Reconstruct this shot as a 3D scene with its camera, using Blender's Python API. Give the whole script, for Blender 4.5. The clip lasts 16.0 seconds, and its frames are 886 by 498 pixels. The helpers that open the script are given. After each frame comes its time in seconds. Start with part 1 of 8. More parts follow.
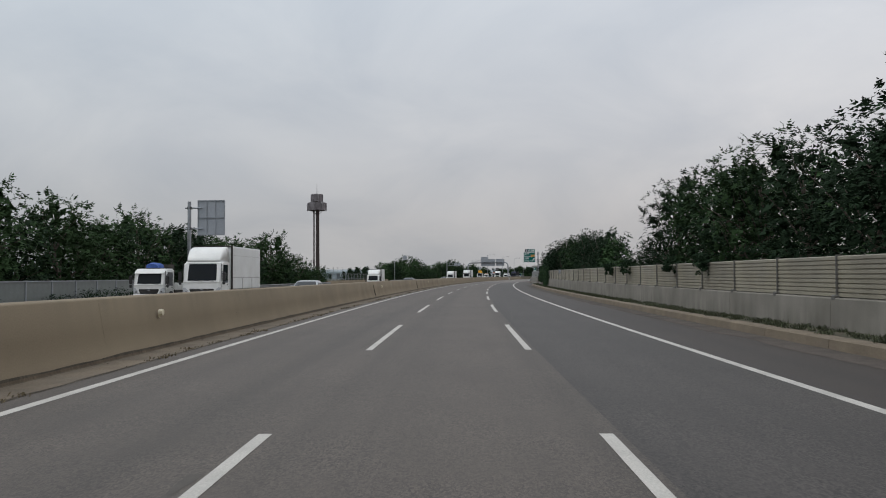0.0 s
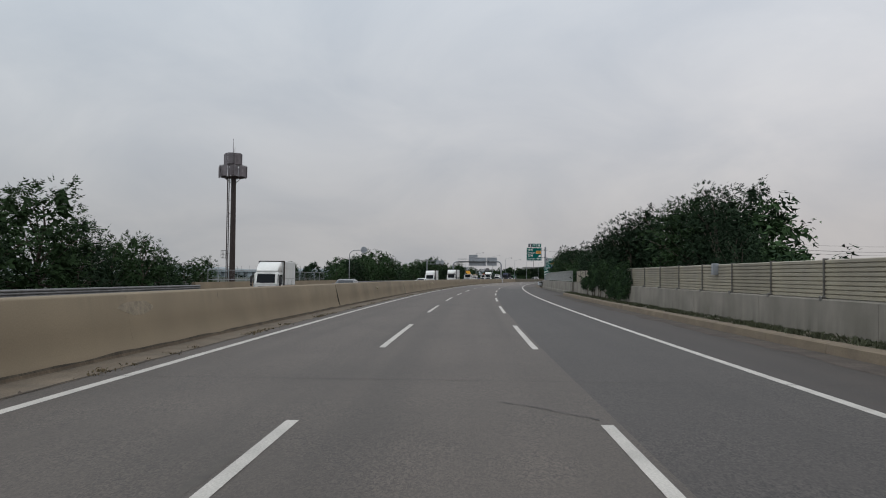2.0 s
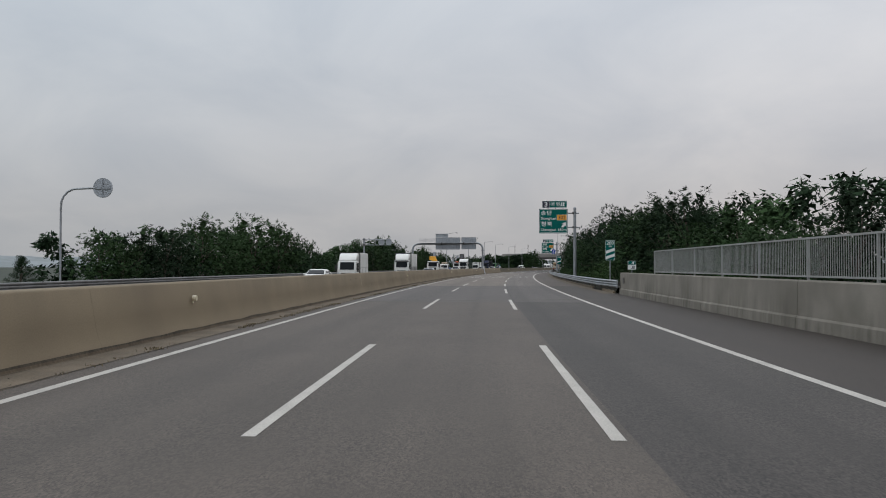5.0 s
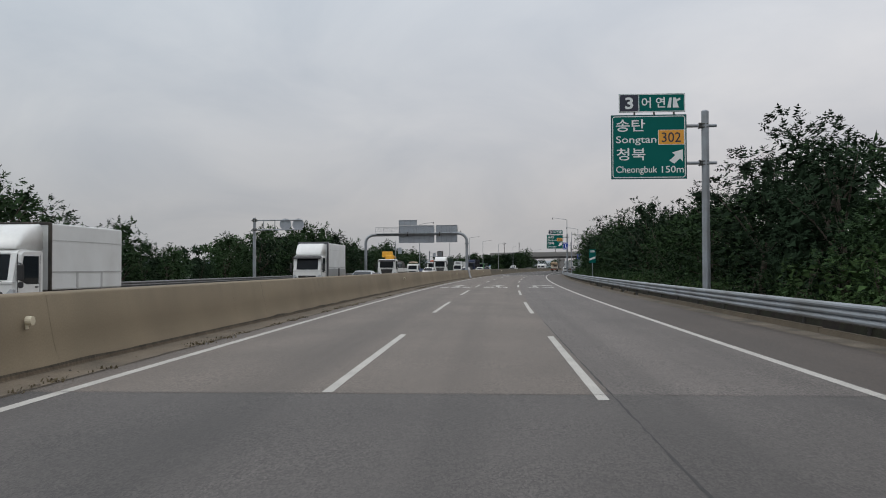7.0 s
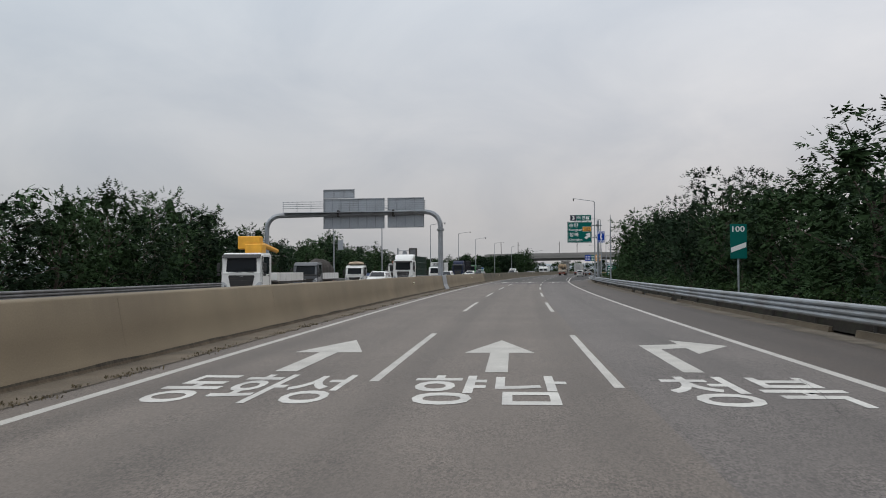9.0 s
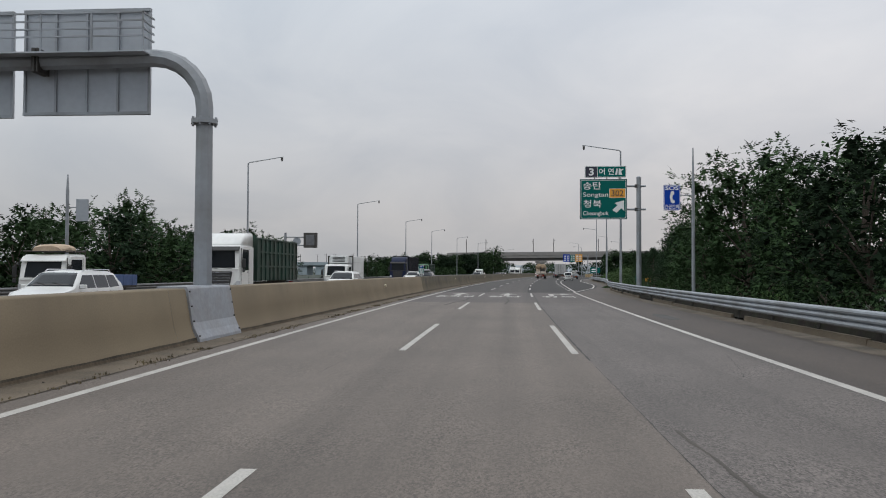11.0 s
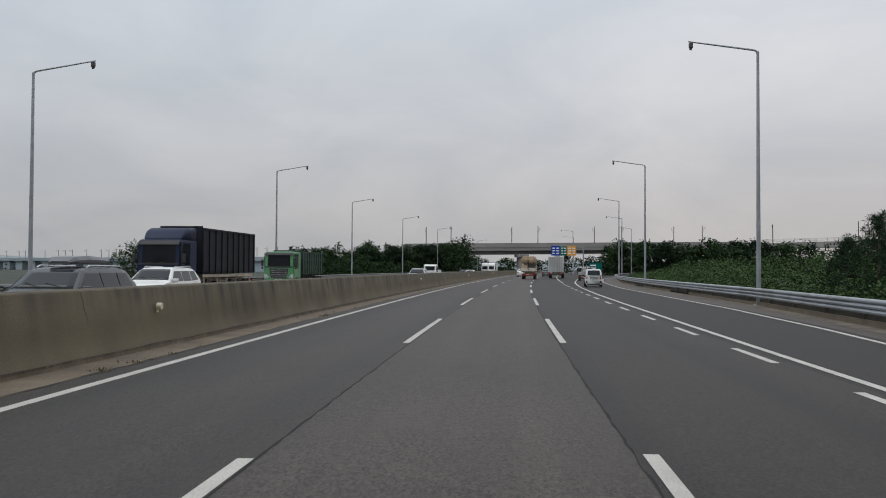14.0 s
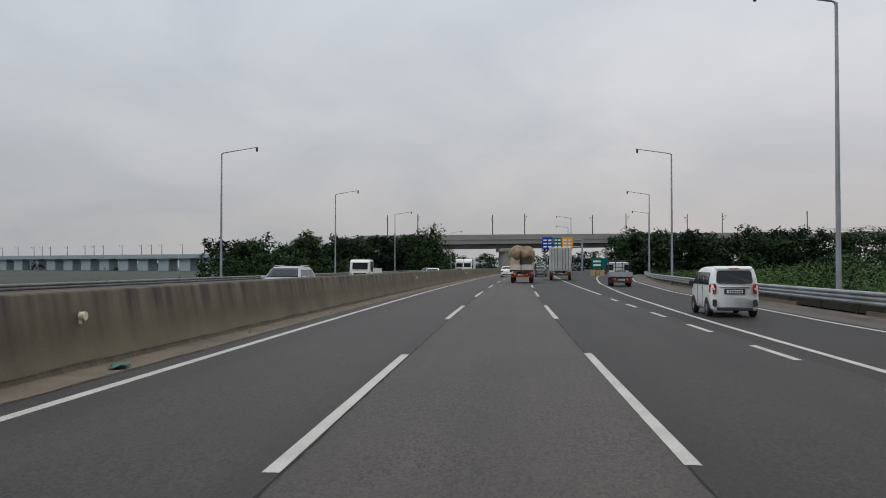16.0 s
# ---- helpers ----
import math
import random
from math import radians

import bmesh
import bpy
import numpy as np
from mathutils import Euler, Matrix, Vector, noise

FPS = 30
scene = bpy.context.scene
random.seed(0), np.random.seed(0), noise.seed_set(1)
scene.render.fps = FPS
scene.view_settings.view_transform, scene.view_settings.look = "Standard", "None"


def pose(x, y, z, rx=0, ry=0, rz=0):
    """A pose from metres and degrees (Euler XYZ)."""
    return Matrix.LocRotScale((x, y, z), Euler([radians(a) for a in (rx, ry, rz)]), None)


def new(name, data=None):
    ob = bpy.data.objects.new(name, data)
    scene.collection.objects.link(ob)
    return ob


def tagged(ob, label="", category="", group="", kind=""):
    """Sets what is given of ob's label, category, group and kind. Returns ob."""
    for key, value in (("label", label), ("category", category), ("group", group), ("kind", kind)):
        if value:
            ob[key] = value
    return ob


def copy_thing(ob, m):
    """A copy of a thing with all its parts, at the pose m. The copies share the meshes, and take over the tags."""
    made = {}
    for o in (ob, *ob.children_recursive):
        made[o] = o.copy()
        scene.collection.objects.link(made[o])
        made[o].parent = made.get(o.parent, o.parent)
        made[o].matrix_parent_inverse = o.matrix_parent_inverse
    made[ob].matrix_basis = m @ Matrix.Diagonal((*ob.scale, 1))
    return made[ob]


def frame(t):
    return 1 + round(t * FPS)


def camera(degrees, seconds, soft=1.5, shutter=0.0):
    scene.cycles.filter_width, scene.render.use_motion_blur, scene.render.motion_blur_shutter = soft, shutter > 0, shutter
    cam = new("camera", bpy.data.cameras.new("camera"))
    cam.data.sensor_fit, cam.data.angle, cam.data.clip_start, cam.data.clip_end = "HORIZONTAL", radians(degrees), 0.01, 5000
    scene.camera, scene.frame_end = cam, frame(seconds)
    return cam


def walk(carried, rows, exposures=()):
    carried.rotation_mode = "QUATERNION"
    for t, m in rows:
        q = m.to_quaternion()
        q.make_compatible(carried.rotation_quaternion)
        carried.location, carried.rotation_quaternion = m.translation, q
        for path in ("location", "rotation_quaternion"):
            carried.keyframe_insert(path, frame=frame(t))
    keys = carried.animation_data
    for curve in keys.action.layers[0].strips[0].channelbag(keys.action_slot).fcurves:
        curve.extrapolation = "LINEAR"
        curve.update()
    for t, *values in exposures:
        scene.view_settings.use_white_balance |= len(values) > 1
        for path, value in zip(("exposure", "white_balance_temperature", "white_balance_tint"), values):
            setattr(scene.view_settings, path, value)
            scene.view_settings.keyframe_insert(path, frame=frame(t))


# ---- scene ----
# The road's centre line: the place at s metres along it and u metres to its right.
K0, K1, K2 = 0.000438, 7.734e-7, -3.777e-9
S_MIN, S_MAX = -700.0, 3200.0
_s = np.arange(S_MIN, S_MAX + 1.0, 1.0)
_q = np.clip(_s, -30.0, 560.0)
_k = K0 + K1 * _q + K2 * _q * _q / 2
_k = np.where(_s > 560.0, _k * np.clip(1 - (_s - 560.0) / 500.0, 0, 1), _k)
_k = np.where(_s < -30.0, _k * np.clip(1 + (_s + 30.0) / 200.0, 0, 1), _k)
_z = int(-S_MIN)


def _sum(v):
    c = np.concatenate([[0.0], np.cumsum((v[1:] + v[:-1]) / 2)])
    return c - c[_z]


_th = _sum(_k)
_cx, _cy = _sum(np.sin(_th)), _sum(np.cos(_th))


def head(s):
    return float(np.interp(s, _s, _th))


def at(s, u, z=0.0):
    """World place of road coordinates."""
    h = head(s)
    return Vector((float(np.interp(s, _s, _cx)) + u * math.cos(h), float(np.interp(s, _s, _cy)) - u * math.sin(h), z))


def spot(s, u, z=0.0, turn=0.0, size=1.0):
    """Pose of a thing on the road: its +y along the road, +x to the right; turn in degrees to the left."""
    return Matrix.Translation(at(s, u, z)) @ Matrix.Rotation(-head(s) + radians(turn), 4, "Z") @ Matrix.Scale(size, 4)


cam = camera(56.0, 16.0, soft=1.0, shutter=0.03)
EYE = 1.698
# seconds, way along the road, offset to the right, heading, tilt, roll
PATH = [
    (0.0, -7.02, 0.247, -1.011, 1.862, 0.356),
    (0.5, 7.67, 0.275, -0.803, 1.884, 0.352),
    (1.0, 22.63, 0.224, -0.571, 1.832, 0.234),
    (1.5, 37.63, 0.176, -0.259, 1.925, -0.217),
    (2.0, 52.22, 0.162, 0.060, 1.936, -0.545),
    (2.5, 67.30, 0.213, 0.248, 1.890, -0.131),
    (3.0, 82.24, 0.272, 0.337, 1.647, 0.122),
    (3.5, 97.20, 0.290, 0.911, 1.748, 0.112),
    (4.0, 112.37, 0.352, 1.339, 1.560, 0.072),
    (4.5, 128.01, 0.396, 1.639, 1.343, -0.012),
    (5.0, 143.93, 0.426, 1.893, 1.206, -0.090),
    (5.5, 159.92, 0.444, 2.174, 1.246, -0.114),
    (6.0, 175.78, 0.453, 2.562, 1.572, -0.030),
    (6.5, 191.37, 0.454, 2.710, 1.455, 0.285),
    (7.0, 206.20, 0.364, 2.878, 1.269, 0.159),
    (7.5, 220.61, 0.348, 3.034, 1.267, -0.211),
    (8.0, 235.24, 0.323, 3.152, 1.453, 0.164),
    (8.5, 250.00, 0.291, 3.012, 1.506, 0.392),
    (9.0, 264.74, 0.262, 3.160, 1.508, 0.296),
    (9.5, 279.37, 0.242, 3.550, 1.490, 0.062),
    (10.0, 293.81, 0.239, 4.140, 1.480, -0.145),
    (10.5, 307.96, 0.257, 4.885, 1.510, -0.139),
    (11.0, 321.79, 0.309, 5.367, 1.561, -0.234),
    (11.5, 335.47, 0.333, 5.767, 1.582, -0.265),
    (12.0, 348.79, 0.440, 6.120, 1.545, -0.248),
    (12.5, 362.02, 0.517, 6.312, 1.594, -0.213),
    (13.0, 375.23, 0.529, 6.673, 1.351, -0.281),
    (13.5, 388.54, 0.531, 6.938, 1.343, -0.379),
    (14.0, 402.09, 0.457, 7.164, 1.346, -0.298),
    (14.5, 415.11, 0.423, 7.151, 1.267, -0.332),
    (15.0, 428.00, 0.282, 7.410, 1.360, -0.294),
    (15.5, 440.88, 0.095, 7.841, 1.253, -0.337),
    (16.0, 454.22, 0.075, 8.537, 1.193, -0.037),
]
walk(cam, [(t, Matrix.Translation(at(s, u, EYE)) @ pose(0, 0, 0, 90 + tilt, roll, -yaw)) for t, s, u, yaw, tilt, roll in PATH],
     exposures=[(0.0, 0.03), (3.0, 0.0), (6.0, 0.0), (7.0, 0.02), (7.5, 0.04), (8.0, 0.10), (10.5, 0.08), (11.0, 0.10), (12.5, 0.10), (13.5, 0.06), (16.0, 0.03)])

# ---- light ----
world = bpy.data.worlds.new("world")
scene.world = world
world.use_nodes = True
wn, wl = world.node_tree.nodes, world.node_tree.links
wn.clear()
w_out = wn.new("ShaderNodeOutputWorld")
w_bg = wn.new("ShaderNodeBackground")
w_sky = wn.new("ShaderNodeTexSky")
w_sky.sky_type, w_sky.sun_disc = "NISHITA", False
w_sky.sun_elevation, w_sky.sun_rotation = radians(48), radians(70)
w_sky.dust_density, w_sky.air_density = 4.0, 1.0
w_co = wn.new("ShaderNodeTexCoord")
w_sep = wn.new("ShaderNodeSeparateXYZ")
wl.new(w_co.outputs["Generated"], w_sep.inputs[0])
# overcast: three times as bright overhead as at the skyline
w_ramp = wn.new("ShaderNodeValToRGB")
els = w_ramp.color_ramp.elements
els[0].position, els[0].color = 0.0, (0.440, 0.434, 0.440, 1)
els[1].position, els[1].color = 1.0, (1.13, 1.17, 1.225, 1)
for p, c in ((0.06, (0.472, 0.464, 0.473)), (0.16, (0.536, 0.545, 0.573)), (0.32, (0.588, 0.625, 0.678)), (0.5, (0.745, 0.785, 0.835))):
    e = els.new(p)
    e.color = (*c, 1)
wl.new(w_sep.outputs["Z"], w_ramp.inputs[0])
# the cloud sheet, drawn together towards the skyline
w_up = wn.new("ShaderNodeMath")
w_up.operation = "ADD"
w_up.inputs[1].default_value = 0.42
wl.new(w_sep.outputs["Z"], w_up.inputs[0])
w_flat = wn.new("ShaderNodeCombineXYZ")
for axis in ("X", "Y"):
    w_div = wn.new("ShaderNodeMath")
    w_div.operation = "DIVIDE"
    wl.new(w_sep.outputs[axis], w_div.inputs[0])
    wl.new(w_up.outputs[0], w_div.inputs[1])
    wl.new(w_div.outputs[0], w_flat.inputs[axis])
w_noise = wn.new("ShaderNodeTexNoise")
w_noise.inputs["Scale"].default_value = 2.3
w_noise.inputs["Detail"].default_value = 7
w_noise.inputs["Roughness"].default_value = 0.55
w_noise.inputs["Distortion"].default_value = 0.5
wl.new(w_flat.outputs[0], w_noise.inputs[0])
w_rng = wn.new("ShaderNodeValToRGB")
w_rng.color_ramp.elements[0].position, w_rng.color_ramp.elements[0].color = 0.30, (0.92, 0.935, 0.955, 1)
w_rng.color_ramp.elements[1].position, w_rng.color_ramp.elements[1].color = 0.70, (1.165, 1.14, 1.11, 1)
wl.new(w_noise.outputs[0], w_rng.inputs[0])
w_mul = wn.new("ShaderNodeMix")
w_mul.data_type, w_mul.blend_type = "RGBA", "MULTIPLY"
w_mul.inputs[0].default_value = 1.0
wl.new(w_ramp.outputs[0], w_mul.inputs[6])
wl.new(w_rng.outputs[0], w_mul.inputs[7])
w_thin = wn.new("ShaderNodeMix")
w_thin.data_type, w_thin.blend_type = "RGBA", "ADD"
w_thin.inputs[0].default_value = 0.006
wl.new(w_mul.outputs[2], w_thin.inputs[6])
wl.new(w_sky.outputs[0], w_thin.inputs[7])
# the sun's side, to the right, a little brighter
w_half = wn.new("ShaderNodeMapRange")
w_half.inputs["From Min"].default_value, w_half.inputs["From Max"].default_value = -1.0, 1.0
wl.new(w_sep.outputs["X"], w_half.inputs[0])
w_side = wn.new("ShaderNodeValToRGB")
w_side.color_ramp.elements[0].color = (0.765, 0.832, 0.866, 1)
w_side.color_ramp.elements[1].color = (1.09, 1.05, 1.03, 1)
wl.new(w_half.outputs[0], w_side.inputs[0])
w_tilt = wn.new("ShaderNodeMix")
w_tilt.data_type, w_tilt.blend_type = "RGBA", "MULTIPLY"
w_tilt.inputs[0].default_value = 1.0
wl.new(w_thin.outputs[2], w_tilt.inputs[6])
wl.new(w_side.outputs[0], w_tilt.inputs[7])
wl.new(w_tilt.outputs[2], w_bg.inputs[0])
w_bg.inputs[1].default_value = 0.99
wl.new(w_bg.outputs[0], w_out.inputs[0])

sun = new("sun", bpy.data.lights.new("sun", "SUN"))
sun.data.energy, sun.data.angle, sun.data.color = 0.8, radians(40), (1.0, 0.96, 0.90)
sun.rotation_euler = (radians(42), 0, radians(-70))
# ---- materials ----
def mat(name, color, rough=0.8, metal=0.0, vary=0.15, scale=3.0, fine=60.0, bump=0.0, spec=0.5, coords="Object", stretch=(1, 1, 1),
        dark=None, stain=0.0, stain_scale=0.4, island=0.0, streak=None, rand=0.0, grain=None, runs=None):
    """A surface with variation at two scales, stains of its own shape, and fine relief."""
    m = bpy.data.materials.new(name)
    m.use_nodes = True
    n, l = m.node_tree.nodes, m.node_tree.links
    b = n["Principled BSDF"]
    b.inputs["Roughness"].default_value, b.inputs["Metallic"].default_value = rough, metal
    b.inputs["Specular IOR Level"].default_value = spec
    co = n.new("ShaderNodeTexCoord")
    mp = n.new("ShaderNodeMapping")
    mp.inputs["Scale"].default_value = stretch
    l.new(co.outputs[coords], mp.inputs[0])

    def tex(sc, detail=4.0, src=mp):
        t = n.new("ShaderNodeTexNoise")
        t.inputs["Scale"].default_value, t.inputs["Detail"].default_value = sc, detail
        l.new(src.outputs[0], t.inputs[0])
        return t.outputs[0]

    def rng(v, lo, hi, a=0.3, c=0.7):
        r = n.new("ShaderNodeMapRange")
        r.inputs["From Min"].default_value, r.inputs["From Max"].default_value = a, c
        r.inputs["To Min"].default_value, r.inputs["To Max"].default_value = lo, hi
        l.new(v, r.inputs[0])
        return r.outputs[0]

    def mul(col, v):
        x = n.new("ShaderNodeMix")
        x.data_type, x.blend_type = "RGBA", "MULTIPLY"
        x.inputs[0].default_value = 1.0
        l.new(col, x.inputs[6])
        l.new(v, x.inputs[7])
        return x.outputs[2]

    base = n.new("ShaderNodeRGB")
    base.outputs[0].default_value = (*color, 1)
    col = base.outputs[0]
    if dark:
        x = n.new("ShaderNodeMix")
        x.data_type = "RGBA"
        x.inputs[7].default_value = (*dark, 1)
        l.new(rng(tex(stain_scale, 8.0), 0.0, stain, 0.42, 0.68), x.inputs[0])
        l.new(col, x.inputs[6])
        col = x.outputs[2]
    if streak:
        ms = n.new("ShaderNodeMapping")
        ms.inputs["Scale"].default_value = streak[1]
        l.new(co.outputs[coords], ms.inputs[0])
        x = n.new("ShaderNodeMix")
        x.data_type = "RGBA"
        x.inputs[7].default_value = (*streak[0], 1)
        l.new(rng(tex(1.0, 5.0, ms), 0.0, streak[2], 0.45, 0.72), x.inputs[0])
        l.new(col, x.inputs[6])
        col = x.outputs[2]
    if runs:
        # rain runs: drawn down from the top edge, in patches; UV is way and height
        tint, way, amount, foot, top = runs
        mr = n.new("ShaderNodeMapping")
        mr.inputs["Scale"].default_value = (way, way * 0.05, 1)
        l.new(co.outputs[coords], mr.inputs[0])
        mb = n.new("ShaderNodeMapping")
        mb.inputs["Scale"].default_value = (0.33, 0.55, 1)
        l.new(co.outputs[coords], mb.inputs[0])
        sp = n.new("ShaderNodeSeparateXYZ")
        l.new(co.outputs[coords], sp.inputs[0])

        def maths(op, a, b):
            q = n.new("ShaderNodeMath")
            q.operation, q.use_clamp = op, True
            l.new(a, q.inputs[0])
            l.new(b, q.inputs[1])
            return q.outputs[0]
        wob = rng(tex(1.0, 4.0, mb), -0.5, 0.5, 0.34, 0.66)
        fall = rng(sp.outputs[1], 0.0, 1.0, foot, top)
        fall = maths("MULTIPLY", maths("ADD", fall, wob), fall)
        body = maths("MULTIPLY", rng(tex(1.0, 5.0, mr), 0.16, 1.0, 0.42, 0.62), fall)
        q = n.new("ShaderNodeMath")
        q.operation = "MULTIPLY"
        q.inputs[1].default_value = amount
        l.new(body, q.inputs[0])
        x = n.new("ShaderNodeMix")
        x.data_type = "RGBA"
        x.inputs[7].default_value = (*tint, 1)
        l.new(q.outputs[0], x.inputs[0])
        l.new(col, x.inputs[6])
        col = x.outputs[2]
    if vary:
        col = mul(col, rng(tex(scale), 1 - vary, 1 + vary))
        col = mul(col, rng(tex(fine, 2.0), 1 - vary * 0.8, 1 + vary * 0.8))
    if grain and len(grain) == 3:
        vo = n.new("ShaderNodeTexVoronoi")
        vo.inputs["Scale"].default_value = grain[0]
        l.new(mp.outputs[0], vo.inputs["Vector"])
        sc_ = n.new("ShaderNodeSeparateColor")
        l.new(vo.outputs["Color"], sc_.inputs[0])
        cell = n.new("ShaderNodeMix")
        cell.data_type = "RGBA"
        cell.inputs[6].default_value = (1, 1, 1, 1)
        l.new(rng(sc_.outputs[0], 1 - grain[1], 1 + grain[1], 0, 1), cell.inputs[7])
        l.new(rng(tex(0.9, 3.0), grain[2], 1.0, 0.38, 0.62), cell.inputs[0])
        col = mul(col, cell.outputs[2])
    elif grain:
        col = mul(col, rng(tex(grain[0], 3.0), 1 - grain[1], 1 + grain[1], 0.32, 0.68))
    if island:
        g = n.new("ShaderNodeNewGeometry")
        col = mul(col, rng(g.outputs["Random Per Island"], 1 - island, 1 + island, 0, 1))
    if rand:
        g = n.new("ShaderNodeObjectInfo")
        col = mul(col, rng(g.outputs["Random"], 1 - rand, 1 + rand, 0, 1))
    l.new(col, b.inputs["Base Color"])
    if bump:
        bp = n.new("ShaderNodeBump")
        bp.inputs["Strength"].default_value, bp.inputs["Distance"].default_value = bump, 0.02
        l.new(tex(fine, 3.0), bp.inputs["Height"])
        l.new(bp.outputs[0], b.inputs["Normal"])
    return m


M = {}
# road: UV in metres, across and along
def asphalt(name, c, grain, wear=0.62, rough=0.68, spec=0.5):
    c = (c[0] * 1.035, c[1] * 1.0, c[2] * 1.02)
    d, t = tuple(0.66 * v for v in c), tuple(wear * v for v in c)
    return mat(name, c, rough, vary=0.08, scale=0.5, fine=70, bump=0.12, coords="UV", stretch=(1, 0.58, 1), dark=d, stain=0.5, stain_scale=0.35, streak=(t, (0.85, 0.008, 1), 1.0), grain=grain, spec=spec)


M["asphalt_a"] = asphalt("asphalt_first", (0.07, 0.0595, 0.049), (58, 0.55, 0.45))
M["asphalt_a_side"] = asphalt("asphalt_first_side", (0.038, 0.0335, 0.03), (54, 0.85, 0.6))
M["asphalt_a_shoulder"] = asphalt("asphalt_first_shoulder", (0.03, 0.023, 0.0185), (54, 0.5, 0.4))
M["asphalt_old"] = asphalt("asphalt_old", (0.13, 0.112, 0.093), (58, 0.5, 0.4))
M["asphalt_side"] = asphalt("asphalt_side", (0.11, 0.099, 0.089), (54, 0.68, 0.45))
M["asphalt_shoulder"] = asphalt("asphalt_shoulder", (0.062, 0.0495, 0.04), (54, 0.5, 0.4))
M["asphalt_mid"] = asphalt("asphalt_mid", (0.072, 0.066, 0.061), (58, 0.5, 0.5))
M["asphalt_new"] = asphalt("asphalt_new", (0.0205, 0.0174, 0.0150), (50, 0.85, 0.6), 0.42, 0.64, 0.31)
M["asphalt_ramp"] = asphalt("asphalt_ramp", (0.0112, 0.0094, 0.0083), (50, 0.7, 0.5), 0.72, 0.68, 0.32)
M["asphalt_word"] = asphalt("asphalt_word", (0.086, 0.075, 0.067), (58, 0.5, 0.4))
M["asphalt_left"] = asphalt("asphalt_left", (0.0300, 0.0253, 0.0217), (50, 0.8, 0.55), 0.5, 0.64, 0.37)
M["asphalt_lane"] = asphalt("asphalt_lane", (0.0480, 0.0406, 0.0347), (50, 0.75, 0.55), 0.6, 0.64, 0.38)
M["paint"] = mat("road_paint", (0.44, 0.425, 0.395), 0.7, vary=0.07, scale=1.2, fine=40, bump=0.1, coords="UV", dark=(0.28, 0.27, 0.25), stain=0.45, stain_scale=1.3, grain=(40, 0.12))
M["open_seam"] = mat("open_seam", (0.008, 0.008, 0.008), 0.95, vary=0.3, scale=2)
M["tar"] = mat("tar_seal", (0.03, 0.029, 0.029), 0.75, vary=0.3, scale=2)
M["concrete"] = mat("barrier_concrete", (0.205, 0.165, 0.109), 0.9, vary=0.09, scale=0.45, fine=30, bump=0.08, coords="UV", dark=(0.150, 0.118, 0.080), stain=0.6, stain_scale=0.22, runs=((0.125, 0.103, 0.074), 2.2, 0.45, 0.5, 1.5))
M["concrete_stained"] = mat("barrier_concrete_stained", (0.112, 0.095, 0.061), 0.9, vary=0.16, scale=0.5, fine=30, bump=0.08, coords="UV", dark=(0.080, 0.064, 0.044), stain=0.7, stain_scale=0.45, runs=((0.022, 0.019, 0.015), 1.7, 1.0, -0.05, 1.2))
M["concrete_grey"] = mat("parapet_concrete", (0.215, 0.20, 0.175), 0.9, vary=0.12, scale=0.7, fine=30, bump=0.15, coords="UV", runs=((0.095, 0.088, 0.073), 2.6, 0.8, 1.15, 0.15), dark=(0.13, 0.12, 0.10), stain=0.75, stain_scale=0.55, streak=((0.14, 0.13, 0.113), (1.3, 0.3, 1), 0.5))
M["gutter"] = mat("gutter_concrete", (0.146, 0.117, 0.084), 0.95, vary=0.2, scale=1.0, fine=20, bump=0.4, coords="UV", dark=(0.10, 0.085, 0.065), stain=0.7, stain_scale=0.9)
M["kerb"] = mat("kerb_concrete", (0.168, 0.134, 0.095), 0.95, vary=0.15, scale=1.0, fine=20, bump=0.4, coords="UV", dark=(0.13, 0.105, 0.08), stain=0.7, stain_scale=0.7)
M["panel"] = mat("sound_panel", (0.275, 0.25, 0.192), 0.6, vary=0.08, scale=0.9, fine=20, dark=(0.17, 0.158, 0.135), stain=0.6, stain_scale=0.6, rand=0.12)
M["steel"] = mat("galvanised_steel", (0.30, 0.325, 0.355), 0.5, 0.4, vary=0.05, scale=1.2, fine=8, dark=(0.17, 0.165, 0.155), stain=0.6, stain_scale=0.7)
M["steel_far"] = mat("weathered_rail", (0.165, 0.17, 0.172), 0.6, 0.3, vary=0.15, scale=2.0, fine=25, dark=(0.10, 0.098, 0.094), stain=0.5, stain_scale=0.7)
M["post_weathered"] = mat("weathered_post", (0.13, 0.125, 0.118), 0.7, 0.3, vary=0.2, scale=3)
M["steel_dark"] = mat("dark_post", (0.07, 0.066, 0.062), 0.6, 0.3, vary=0.2)
M["brown_steel"] = mat("tower_brown", (0.040, 0.028, 0.026), 0.55, 0.3, vary=0.15)
M["tower_grey"] = mat("antenna_grey", (0.15, 0.135, 0.145), 0.5, 0.1, vary=0.2, scale=1)
M["sign_back"] = mat("sign_back_alloy", (0.35, 0.375, 0.41), 0.5, 0.35, vary=0.05, scale=0.6, fine=6)
M["green"] = mat("sign_green", (0.002, 0.112, 0.098), 0.6, vary=0.05, scale=1, spec=0.12)
M["white"] = mat("sign_white", (0.74, 0.76, 0.76), 0.5, vary=0.04)
M["navy"] = mat("sign_navy", (0.022, 0.024, 0.045), 0.5, vary=0.05)
M["orange"] = mat("sign_orange", (0.72, 0.33, 0.035), 0.5, vary=0.05)
M["blue"] = mat("sign_blue", (0.006, 0.048, 0.34), 0.6, vary=0.05, spec=0.12)
